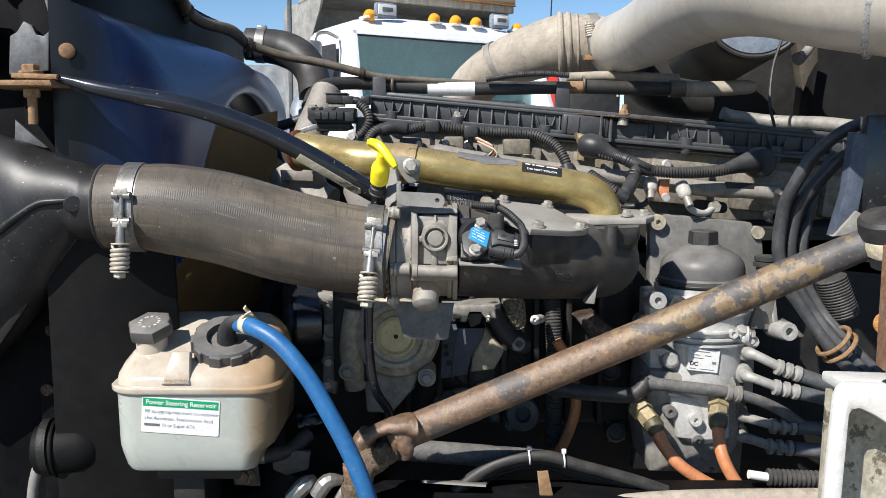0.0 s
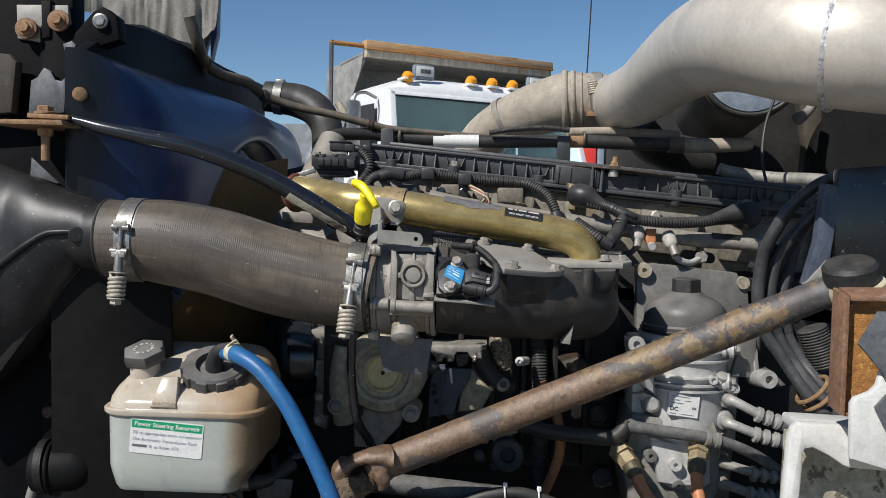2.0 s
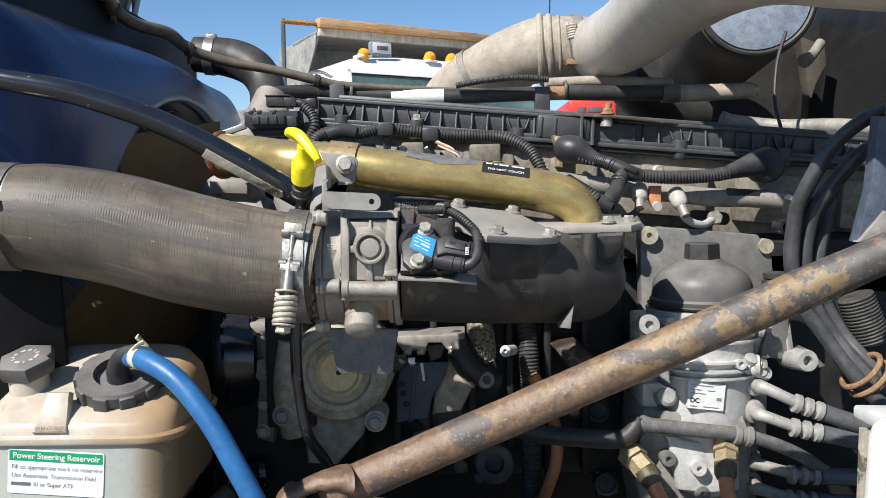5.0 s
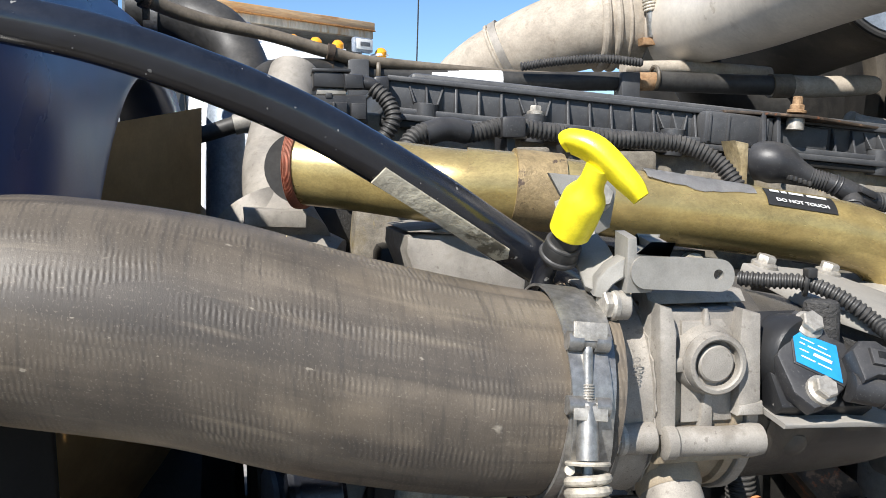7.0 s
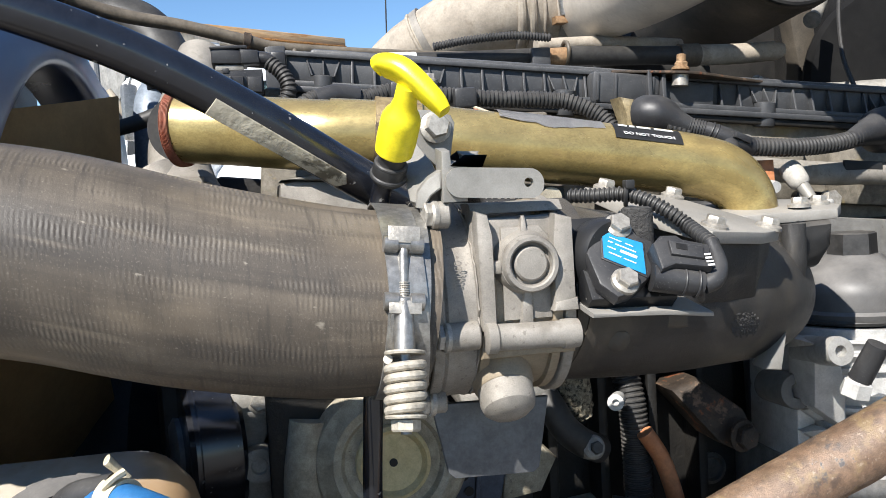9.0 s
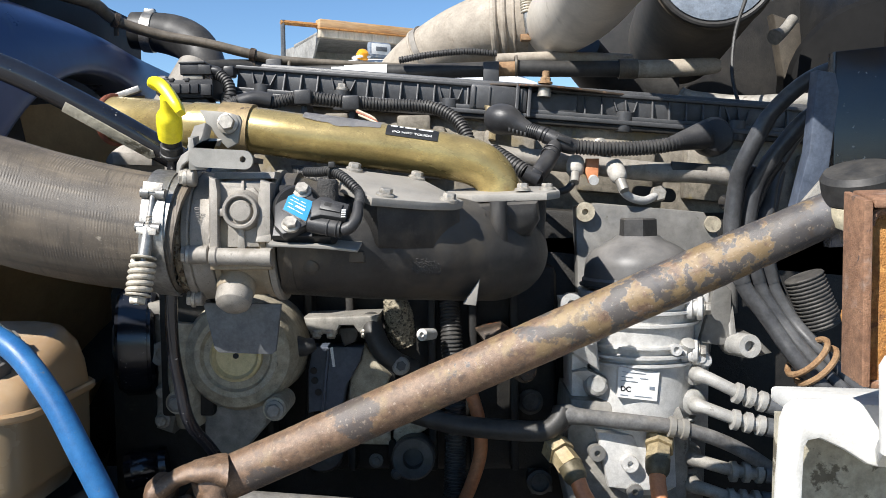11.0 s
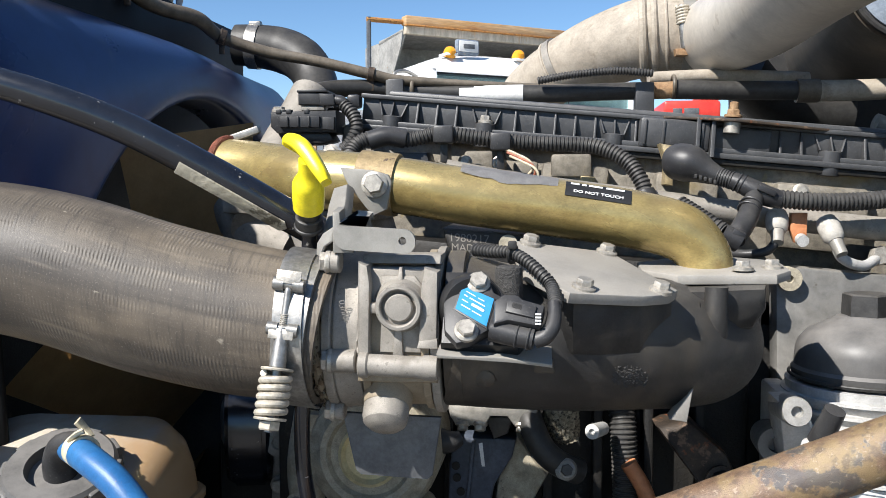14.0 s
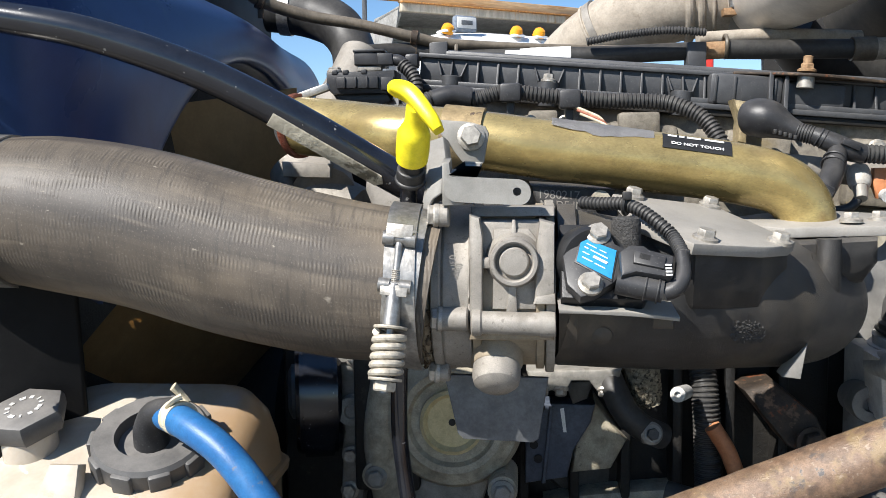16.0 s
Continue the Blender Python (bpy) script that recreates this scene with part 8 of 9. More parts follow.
def rusty_bracket():
    """Thick-rimmed channel: a C-shaped rim round a recessed, heavily scaled web."""
    t = thing("rusty_bracket", (0.452, 0.850, 1.528), "heavily rusted steel channel bracket with an orange scaled web", "bracket")

    def scaled(bm, amp, size):
        bmesh.ops.subdivide_edges(bm, edges=bm.edges[:], cuts=5, use_grid_fill=True)
        bm.normal_update()
        for v in bm.verts:
            v.co += v.normal * (noise.noise(v.co * size) + 0.6 * noise.noise(v.co * size * 2.6)) * amp
        return bm

    # Brown rust, toned darker than the web for the sun's grazing angle
    part("side_plate", slab([(0.440, 0.840, 1.521), (0.440, 0.840, 1.641), (0.440, 0.872, 1.647), (0.440, 0.872, 1.524)], (0.006, 0, 0), 0.0015), RUST_EDGE, t, "brown rusted side plate")
    part("top_plate", slab([(0.4465, 0.840, 1.642), (0.55, 0.840, 1.644), (0.55, 0.872, 1.650), (0.4465, 0.872, 1.648)], (0, 0, -0.006), 0.0015), RUST_EDGE, t, "brown rusted top plate")
    for k in range(4):
        a = radians(22 * k)
        part("fillet", sweep([(0.447 + 0.010 * (1 - math.cos(a)), 0.848, 1.625 + 0.010 * math.sin(a)), (0.447 + 0.010 * (1 - math.cos(a + 0.4)), 0.848, 1.625 + 0.010 * math.sin(a + 0.4))], 0.003, 10, 2), RUST_EDGE, t)
    part("web", scaled(block((0.4465, 0.852, 1.519), (0.55, 0.864, 1.636), 0), 0.0016, 85), RUST, t, "orange scaled web")
    part("bottom_plate", slab([(0.4465, 0.843, 1.519), (0.55, 0.843, 1.519), (0.55, 0.870, 1.519), (0.4465, 0.870, 1.519)], (0, 0, 0.004), 0.001), RUST_EDGE, t)
    part("bolt", hexbolt((0.479, 0.935, 1.554), (0, -1, 0), 0.011, 0.009, 0.015), RUST, t)


rusty_bracket()


def white_bracket():
    """White painted heavy bracket: rolled shelf, upright ear and a flaking inner face."""
    t = thing("white_bracket", (0.458, 0.950, 1.382), "chipped white painted steel bracket with a flaking inner face", "bracket")
    face = [(0.397, 0.87, 1.499), (0.404, 0.87, 1.5045), (0.443, 0.87, 1.503), (0.55, 0.87, 1.498), (0.55, 0.87, 1.452), (0.457, 0.87, 1.458), (0.450, 0.87, 1.460), (0.433, 0.87, 1.471), (0.418, 0.87, 1.478), (0.4105, 0.87, 1.4765), (0.408, 0.87, 1.472), (0.405, 0.87, 1.382), (0.403, 0.87, 1.28), (0.381, 0.87, 1.28), (0.388, 0.87, 1.381), (0.3935, 0.87, 1.490)]
    part("front_face", slab(face, (0, 0.016, 0), 0.004), WHITE, t)
    part("shelf", slab([(0.402, 0.882, 1.5045), (0.444, 0.882, 1.503), (0.55, 0.882, 1.499), (0.56, 0.945, 1.494), (0.447, 0.945, 1.498), (0.410, 0.945, 1.499)], (0, 0, -0.012), 0.003), WHITE, t)
    ear = [(0.424, 0.79, 1.490), (0.4225, 0.79, 1.543), (0.426, 0.79, 1.549), (0.440, 0.79, 1.555), (0.446, 0.79, 1.562), (0.449, 0.79, 1.574), (0.456, 0.79, 1.584), (0.52, 0.79, 1.60), (0.52, 0.79, 1.478), (0.46, 0.79, 1.480)]
    part("ear", slab(ear, (0, 0.012, 0), 0.003), WHITE, t)
    part("rolled_edge", slab([(0.424, 0.795, 1.490), (0.52, 0.795, 1.478), (0.55, 0.872, 1.453), (0.457, 0.872, 1.459)], (0, 0.006, 0.010), 0.002), WHITE, t)
    part("inner_face", slab([(0.406, 0.920, 1.484), (0.60, 0.920, 1.476), (0.60, 0.920, 1.27), (0.402, 0.920, 1.27)], (0, 0.006, 0), 0), MOTTLED, t, "flaking beige inner face")
    # Grey plate cut to the zigzag outline of a shadow on the ear
    part("shade_plate", slab([(0.446, 0.783, 1.576), (0.423, 0.783, 1.602), (0.440, 0.783, 1.633), (0.53, 0.783, 1.634), (0.53, 0.783, 1.44), (0.500, 0.783, 1.46), (0.461, 0.783, 1.504), (0.441, 0.783, 1.542), (0.455, 0.783, 1.559)], (0, 0.005, 0), 0.001), GREY_PAINT, t, "dark grey zigzag plate that stands for shade on the ear")
    t.location.x += 0.009
    part("foot", block((0.42, 0.915, 1.10), (0.70, 1.03, 1.28), 0.004), WHITE, t)


white_bracket()


# ---- oil module ----
def oil_module():
    t = thing("oil_module", (0.37, 1.32, 1.26), "pale cast aluminium oil filter and cooler module", "oil module")
    c = Vector((0.388, 1.300, 1.567))
    part("back_plate", slab([(0.324, 1.370, 1.632), (0.350, 1.370, 1.636), (0.484, 1.370, 1.623), (0.503, 1.370, 1.592), (0.506, 1.370, 1.556), (0.492, 1.370, 1.437), (0.483, 1.370, 1.213), (0.308, 1.370, 1.222), (0.331, 1.370, 1.401)], (0, 0.03, 0), 0.003), MODULE_GREY, t)
    part("eye", lathe([(0.012, -0.01), (0.012, 0.006), (0.004, 0.006), (0.0035, 0.0)], (0.335, 1.365, 1.625), (0, -1, 0), 24), OCHRE, t)
    part("eye", lathe([(0.010, -0.01), (0.010, 0.004), (0.005, 0.004)], (0.493, 1.368, 1.608), (0, -1, 0), 24), OCHRE, t)
    part("mount_eye", lathe([(0.0135, -0.05), (0.0135, 0.002), (0.0125, 0.004), (0.006, 0.004), (0.0055, -0.006)], (0.497, 1.238, 1.478), (0.1, -1, 0.1), 24), UNION, t)
    part("mount_arm", slab([(0.483, 1.280, 1.535), (0.491, 1.280, 1.536), (0.491, 1.260, 1.488), (0.509, 1.255, 1.487), (0.531, 1.260, 1.466), (0.510, 1.255, 1.462), (0.484, 1.260, 1.466)], (0, 0.05, 0), 0.003), MODULE_GREY, t)
    # filter cap
    cap = part("filter_cap", lathe([(0.064, -0.028), (0.065, -0.019), (0.0625, -0.016), (0.0615, -0.002), (0.059, 0.006), (0.052, 0.015), (0.040, 0.022), (0.029, 0.027), (0.025, 0.031), (0.0, 0.032)], c, (0, 0, 1), 56), CAP_GREY, t, "black plastic oil filter cap")
    part("key", lathe([(0.0225, 0.028), (0.0215, 0.050), (0.0195, 0.0515)], c, (0.0, 0, 1), 6, up=(0.5, 1, 0)), LOOM, cap)
    part("seal", ring(c + V(0, 0, -0.025), (0, 0, 1), 0.0665, 0.0015, 40, 8), RUBBER, t)
    # housing with ribs
    part("housing", lathe([(0.05, -0.26), (0.060, -0.25), (0.061, -0.17), (0.062, -0.16), (0.063, -0.10), (0.065, -0.05), (0.069, -0.042), (0.070, -0.03)], c, (0, 0, 1), 48), ALU_BRIGHT, t)
    for dz, r in ((-0.040, 0.0735), (-0.052, 0.0720), (-0.066, 0.0700), (-0.090, 0.0705), (-0.101, 0.0715), (-0.110, 0.0700), (-0.178, 0.0665)):
        part("rib", lathe([(r - 0.013, -0.0024), (r, -0.0014), (r, 0.0014), (r - 0.013, 0.0024)], c + V(0, 0, dz), (0, 0, 1), 48), ALU_BRIGHT, t)
    part("web", block((c.x - 0.082, c.y - 0.03, c.z - 0.17), (c.x - 0.062, c.y + 0.05, c.z - 0.04), 0.004), ALU_BRIGHT, t)
    part("web", block((c.x + 0.060, c.y - 0.02, c.z - 0.20), (c.x + 0.078, c.y + 0.05, c.z - 0.02), 0.004), ALU_BRIGHT, t)
    for p in ((0.429, 1.260, 1.517), (0.432, 1.250, 1.473), (0.341, 1.270, 1.460)):
        part("lug", lathe([(0.008, -0.012), (0.009, 0.0), (0.009, 0.010), (0.005, 0.012)], p, (0.2, -0.6, 0.9), 18), UNION, t)
    part("eyelet", lathe([(0.0065, -0.01), (0.0065, 0.003), (0.0035, 0.003), (0.003, 0.0)], (0.417, 1.236, 1.475), (0.1, -1, 0.1), 18), ALU_BRIGHT, t)
    for k in range(3):
        part("lug", lathe([(0.008, -0.02), (0.009, 0.0), (0.006, 0.004)], V((0.439, 1.245, 1.468)) + V(0.007 * k, 0.003 * k, -0.004 * k), (0.3, -1, 0.2), 16), ALU_BRIGHT, t)
    part("boss", lathe([(0.0115, -0.06), (0.0125, -0.004), (0.0115, 0.0), (0.005, 0.0), (0.004, -0.006)], (0.298, 1.195, 1.531), (-0.05, -1, 0.15), 24), UNION, t)
    part("boss_web", slab([(0.288, 1.215, 1.535), (0.31, 1.215, 1.535), (0.33, 1.235, 1.49), (0.335, 1.24, 1.45), (0.30, 1.235, 1.475)], (0, 0.04, 0), 0.003), ALU_BRIGHT, t)
    sender = part("pressure_sender", sweep([(0.3245, 1.185, 1.536), (0.3215, 1.19, 1.524), (0.316, 1.197, 1.506)], [0.0085, 0.0092, 0.0095], 20, 3), PLASTIC, t, "black plastic pressure sender")
    part("collar", lathe([(0.0125, -0.008), (0.0125, 0.004), (0.0095, 0.006)], (0.3145, 1.199, 1.5), (0.18, -0.2, 0.9), 6), ALU_BRIGHT, sender)
    part("side_eye", lathe([(0.0155, -0.05), (0.0165, 0.0), (0.0155, 0.003), (0.0068, 0.003), (0.006, -0.006)], (0.298, 1.258, 1.485), (-0.1, -1, 0.1), 28), MODULE_GREY, t)
    part("lump", lathe([(0.014, -0.02), (0.012, -0.002), (0.008, 0.001)], (0.333, 1.248, 1.434), (0.0, -1, 0.2), 20), UNION, t)
    k = Vector((0.500, 1.340, 1.562))
    part("port_neck", lathe([(0.016, -0.06), (0.016, 0.0)], k, (0, 0, 1), 24), MODULE_GREY, t)
    for h, r in ((0.0, 0.021), (0.009, 0.0195)):
        part("port_cap", lathe([(r - 0.003, -0.004), (r, -0.003), (r, 0.0035), (r - 0.004, 0.0045)], k + V(0, 0, h), (0, 0, 1), 28), LOOM, t)
    for x, y, z in ((0.447, 1.250, 1.519), (0.442, 1.250, 1.4705)):
        o = Vector((x, y, z))
        stack = part("stud", lathe([(0.006, -0.018), (0.0125, -0.014), (0.0125, -0.009), (0.0085, -0.008), (0.0085, -0.004), (0.0130, -0.003), (0.0130, 0.002), (0.008, 0.003)], o, (1, -0.25, 0.0), 22), ALU_BRIGHT, t)
        part("bolt", hexbolt(o + V(0.003, 0, 0), (1, -0.25, 0), 0.009, 0.010, 0.011), BOLT, stack)
    part("side_plate", slab([(0.472, 1.270, 1.552), (0.488, 1.270, 1.535), (0.487, 1.270, 1.500), (0.489, 1.270, 1.474), (0.472, 1.270, 1.474), (0.452, 1.270, 1.477)], (0, 0.012, 0), 0.0015), MODULE_GREY, t)
    for z in (1.487, 1.466, 1.446):
        part("fin", slab([(0.306, 1.262, z), (0.322, 1.250, z + 0.004), (0.338, 1.250, z - 0.004), (0.322, 1.262, z - 0.012)], (0, 0.03, 0), 0.0015), ALU_BRIGHT, t)
    # label
    q = [Vector(x) for x in ((0.353, 1.235, 1.423), (0.396, 1.235, 1.418), (0.399, 1.235, 1.450), (0.354, 1.235, 1.457))]
    lab = part("label", slab(q, (0, 0.012, 0), 0), LABEL_WHITE, t, "white printed part label")
    u, v = q[1] - q[0], q[3] - q[0]
    e = V(0, -0.0004, 0)
    words("DC", q[0] + u * 0.06 + v * 0.22 + e, u, v, 0.008, LABEL_BLACK, lab, bold=0.0002)
    for a, b, w, h in ((0.1, 0.84, 0.6, 0.035), (0.08, 0.68, 0.28, 0.04), (0.55, 0.68, 0.2, 0.04), (0.08, 0.55, 0.42, 0.035), (0.06, 0.08, 0.2, 0.045), (0.42, 0.09, 0.45, 0.035), (0.80, 0.36, 0.13, 0.17)):
        bar(q[0] + u * a + v * b + e, u, v, u.length * w, v.length * h * 0.6, BLUE_GREY, lab)
    # lower body
    part("lower_body", slab([(0.303, 1.255, 1.417), (0.425, 1.245, 1.409), (0.436, 1.245, 1.382), (0.435, 1.250, 1.303), (0.409, 1.255, 1.258), (0.309, 1.260, 1.260), (0.295, 1.260, 1.326)], (0, 0.12, 0), 0.006), ALU_GREY, t)
    part("face_pad", slab([(0.330, 1.240, 1.383), (0.371, 1.240, 1.379), (0.388, 1.240, 1.349), (0.377, 1.240, 1.315), (0.344, 1.240, 1.319)], (0, 0.02, 0), 0.004), ALU_BRIGHT, t)
    for p, m in (((0.366, 1.234, 1.349), ALU_BRIGHT), ((0.331, 1.242, 1.359), MODULE_GREY), ((0.373, 1.242, 1.315), MODULE_GREY)):
        part("boss", lathe([(0.0095, -0.01), (0.009, 0.006), (0.0035, 0.006), (0.003, 0.0)], p, (0, -1, 0.05), 20), m, t)
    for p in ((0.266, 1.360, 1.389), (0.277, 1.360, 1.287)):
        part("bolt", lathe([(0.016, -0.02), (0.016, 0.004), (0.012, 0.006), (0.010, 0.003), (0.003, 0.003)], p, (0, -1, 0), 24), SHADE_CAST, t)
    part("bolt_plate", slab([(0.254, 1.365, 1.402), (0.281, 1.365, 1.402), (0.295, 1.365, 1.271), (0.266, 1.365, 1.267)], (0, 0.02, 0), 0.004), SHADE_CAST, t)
    part("cross_pipe", sweep([(0.288, 1.255, 1.387), (0.295, 1.235, 1.403), (0.310, 1.230, 1.403), (0.362, 1.225, 1.398), (0.403, 1.222, 1.394), (0.432, 1.222, 1.388), (0.462, 1.225, 1.377), (0.491, 1.23, 1.362), (0.53, 1.24, 1.335)], [0.012, 0.013, 0.0092, 0.009, 0.0085, 0.008, 0.008, 0.008, 0.008], 18, 6), DULL_HOSE, t)
    part("pipe_clip", lathe([(0.0095, -0.011), (0.0115, -0.010), (0.0115, -0.004), (0.0098, -0.003), (0.0098, 0.003), (0.0115, 0.004), (0.0115, 0.010), (0.0095, 0.011)], (0.416, 1.222, 1.3915), (1, 0, -0.2), 20), BRACKET, t)
    # hose unions to the rear
    for a, b, cc, dd, m in (((0.444, 1.245, 1.445), (0.453, 1.235, 1.443), (0.496, 1.230, 1.423), (0.558, 1.230, 1.401), UNION), ((0.443, 1.245, 1.411), (0.450, 1.235, 1.410), (0.494, 1.230, 1.395), (0.560, 1.230, 1.380), UNION), ((0.439, 1.250, 1.350), (0.450, 1.240, 1.348), (0.494, 1.235, 1.338), (0.564, 1.235, 1.334), ALU_GREY), ((0.440, 1.250, 1.319), (0.452, 1.240, 1.317), (0.491, 1.235, 1.307), (0.566, 1.235, 1.300), ALU_GREY)):
        a, b, cc, dd = Vector(a), Vector(b), Vector(cc), Vector(dd)
        h = part("oil_hose", sweep([a + V(0, 0.03, 0), a, b, cc, dd], [0.009, 0.009, 0.0072, 0.0072, 0.0085], 18, 6), m, t)
        part("port", lathe([(0.0145, -0.03), (0.0145, 0.0), (0.010, 0.003)], a + V(0, 0.012, 0), (0.2, -1, 0), 22), m, t)
        ax = (dd - cc).normalized()
        for s in (-0.014, 0.0, 0.014):
            part("crimp", lathe([(0.0085, -0.004), (0.0115, -0.003), (0.0115, 0.003), (0.0085, 0.004)], cc + ax * s, ax, 20), m, h)
        part("sleeve", sweep([cc + ax * 0.02, dd, dd + ax * 0.12], 0.0105, 18, 2), GREY_PAINT, h)


oil_module()


def orange_hoses():
    for a, l2 in ((((0.283, 1.240, 1.368), (0.296, 1.215, 1.356), (0.307, 1.200, 1.336)), [(0.312, 1.195, 1.323), (0.333, 1.180, 1.299), (0.374, 1.170, 1.275), (0.426, 1.160, 1.254)]), (((0.400, 1.235, 1.375), (0.393, 1.215, 1.362), (0.389, 1.200, 1.342)), [(0.389, 1.195, 1.335), (0.391, 1.180, 1.312), (0.405, 1.170, 1.283), (0.434, 1.160, 1.246)])):
        t = thing("oil_line", l2[-1], "orange rubber line with a brass fitting", "hose", "orange oil lines")
        f0, f1, f2 = (Vector(p) for p in a)
        part("fitting", sweep([f0, f0.lerp(f1, 0.55)], [0.0165, 0.0165], 6, 1), BRASS, t)
        part("nut", sweep([f0.lerp(f1, 0.55), f1.lerp(f2, 0.2)], [0.0135, 0.0145], 6, 1), BRASS, t)
        part("ferrule", sweep([f1.lerp(f2, 0.1), f1.lerp(f2, 0.6), f1.lerp(f2, 0.85)], [0.0135, 0.0130, 0.0100], 18, 3), OLIVE, t)
        part("hose", sweep([f1.lerp(f2, 0.75)] + l2, 0.0088, 16, 8), ORANGE, t)


orange_hoses()


# ---- lower middle ----
def water_pump():
    t = thing("water_pump", (-0.07, 1.28, 1.38), "dusty yellow-grey cast water pump housing", "water pump")
    c = Vector((-0.067, 1.222, 1.474))
    part("body", lathe([(0.064, -0.12), (0.063, -0.02), (0.058, -0.010), (0.050, -0.006), (0.046, -0.002), (0.040, -0.002), (0.037, -0.007), (0.030, -0.007)], c, (0, -1, 0.05), 48), OCHRE, t)
    part("hub", lathe([(0.0295, -0.012), (0.0285, 0.0), (0.0255, 0.002), (0.022, -0.003), (0.004, -0.003)], c, (0, -1, 0.05), 40), PUMP_HUB, t, "yellowed pump hub")
    # Near-black disc in place of a shaded bore
    part("hole", lathe([(0.0032, -0.004), (0.0032, -0.002)], c, (0, -1, 0.05), 14), SHADE_GRIME, t)
    part("column", sweep([(-0.127, 1.250, 1.508), (-0.133, 1.250, 1.450), (-0.129, 1.260, 1.390)], [0.016, 0.018, 0.016], 18, 5), OCHRE, t)
    part("apron", slab([(-0.121, 1.260, 1.449), (-0.021, 1.260, 1.459), (-0.043, 1.260, 1.386), (-0.077, 1.260, 1.348), (-0.114, 1.260, 1.350)], (0, 0.09, 0), 0.008), ALU_GREY, t)
    for p in ((-0.023, 1.215, 1.417), (-0.138, 1.240, 1.419)):
        part("lug", lathe([(0.013, -0.05), (0.013, 0.002)], p, (0, -1, 0), 22), OCHRE, t)
        part("bolt", hexbolt(Vector(p) + V(0, -0.004, 0), (0, -1, 0), 0.0095, 0.009, 0.013), ALU_GREY, t)


water_pump()


def hanging_plate():
    t = thing("hanging_plate", (-0.024, 1.090, 1.504), "dark steel plate hanging below the throttle body", "plate")
    part("plate", slab([(-0.060, 1.085, 1.550), (0.014, 1.085, 1.548), (0.007, 1.088, 1.503), (0.003, 1.088, 1.500), (-0.047, 1.088, 1.502), (-0.051, 1.088, 1.506)], (0, 0.005, 0), 0.001), GREY_PAINT, t)


hanging_plate()


def idler_pulley():
    t = thing("idler_pulley", (-0.221, 1.300, 1.439), "black ribbed belt pulley on a grey bracket", "pulley")
    c = Vector((-0.212, 1.33, 1.475))
    part("rim", lathe([(0.03, -0.022), (0.060, -0.022), (0.063, -0.018), (0.063, 0.018), (0.060, 0.022), (0.03, 0.022)], c, (1, 0.25, 0), 44), BLACK_PAINT, t)
    part("belt", lathe([(0.0625, -0.014), (0.0665, -0.014), (0.0665, 0.014), (0.0625, 0.014)], c, (1, 0.25, 0), 44), BLACK_PAINT, t, "polished black belt back")
    part("tensioner", lathe([(0.012, -0.026), (0.022, -0.024), (0.023, -0.016), (0.021, -0.013), (0.021, 0.013), (0.023, 0.016), (0.022, 0.024), (0.012, 0.026)], (-0.200, 1.310, 1.322), (1, 0.2, 0.12), 32), BLACK_PAINT, t, "small glossy black tensioner")
    part("hub", lathe([(0.02, -0.03), (0.028, -0.026), (0.028, 0.03)], c, (1, 0.25, 0), 28), GREY_PAINT, t)
    part("bracket", block((c.x + 0.02, c.y - 0.01, c.z - 0.07), (c.x + 0.045, c.y + 0.10, c.z + 0.055), 0.005), ALU_GREY, t)
    part("arm", slab([(-0.196, 1.290, 1.524), (-0.153, 1.290, 1.529), (-0.154, 1.290, 1.514), (-0.192, 1.290, 1.509)], (0, 0.06, 0), 0.004), ALU_GREY, t)
    part("eye", lathe([(0.014, -0.03), (0.014, 0.003), (0.007, 0.003), (0.006, 0.0)], (-0.168, 1.280, 1.467), (0, -1, 0), 20), ALU_GREY, t)
    cast = part("casting", slab([(-0.188, 1.295, 1.524), (-0.150, 1.295, 1.527), (-0.152, 1.295, 1.507), (-0.163, 1.295, 1.480), (-0.157, 1.295, 1.440), (-0.157, 1.295, 1.400), (-0.163, 1.295, 1.367), (-0.184, 1.295, 1.374), (-0.180, 1.295, 1.450)], (0, 0.05, 0), 0.005), ALU_GREY, t)
    for x, z, r in ((-0.165, 1.516, 0.0095), (-0.172, 1.420, 0.0085), (-0.174, 1.385, 0.0085)):
        part("bolt", hexbolt((x, 1.293, z), (0, -1, 0.05), r, 0.009, r * 1.35), BOLT, cast)
    part("housing", block((-0.25, 1.32, 1.22), (-0.10, 1.46, 1.55), 0.02), SHADE_GRIME, t)


idler_pulley()


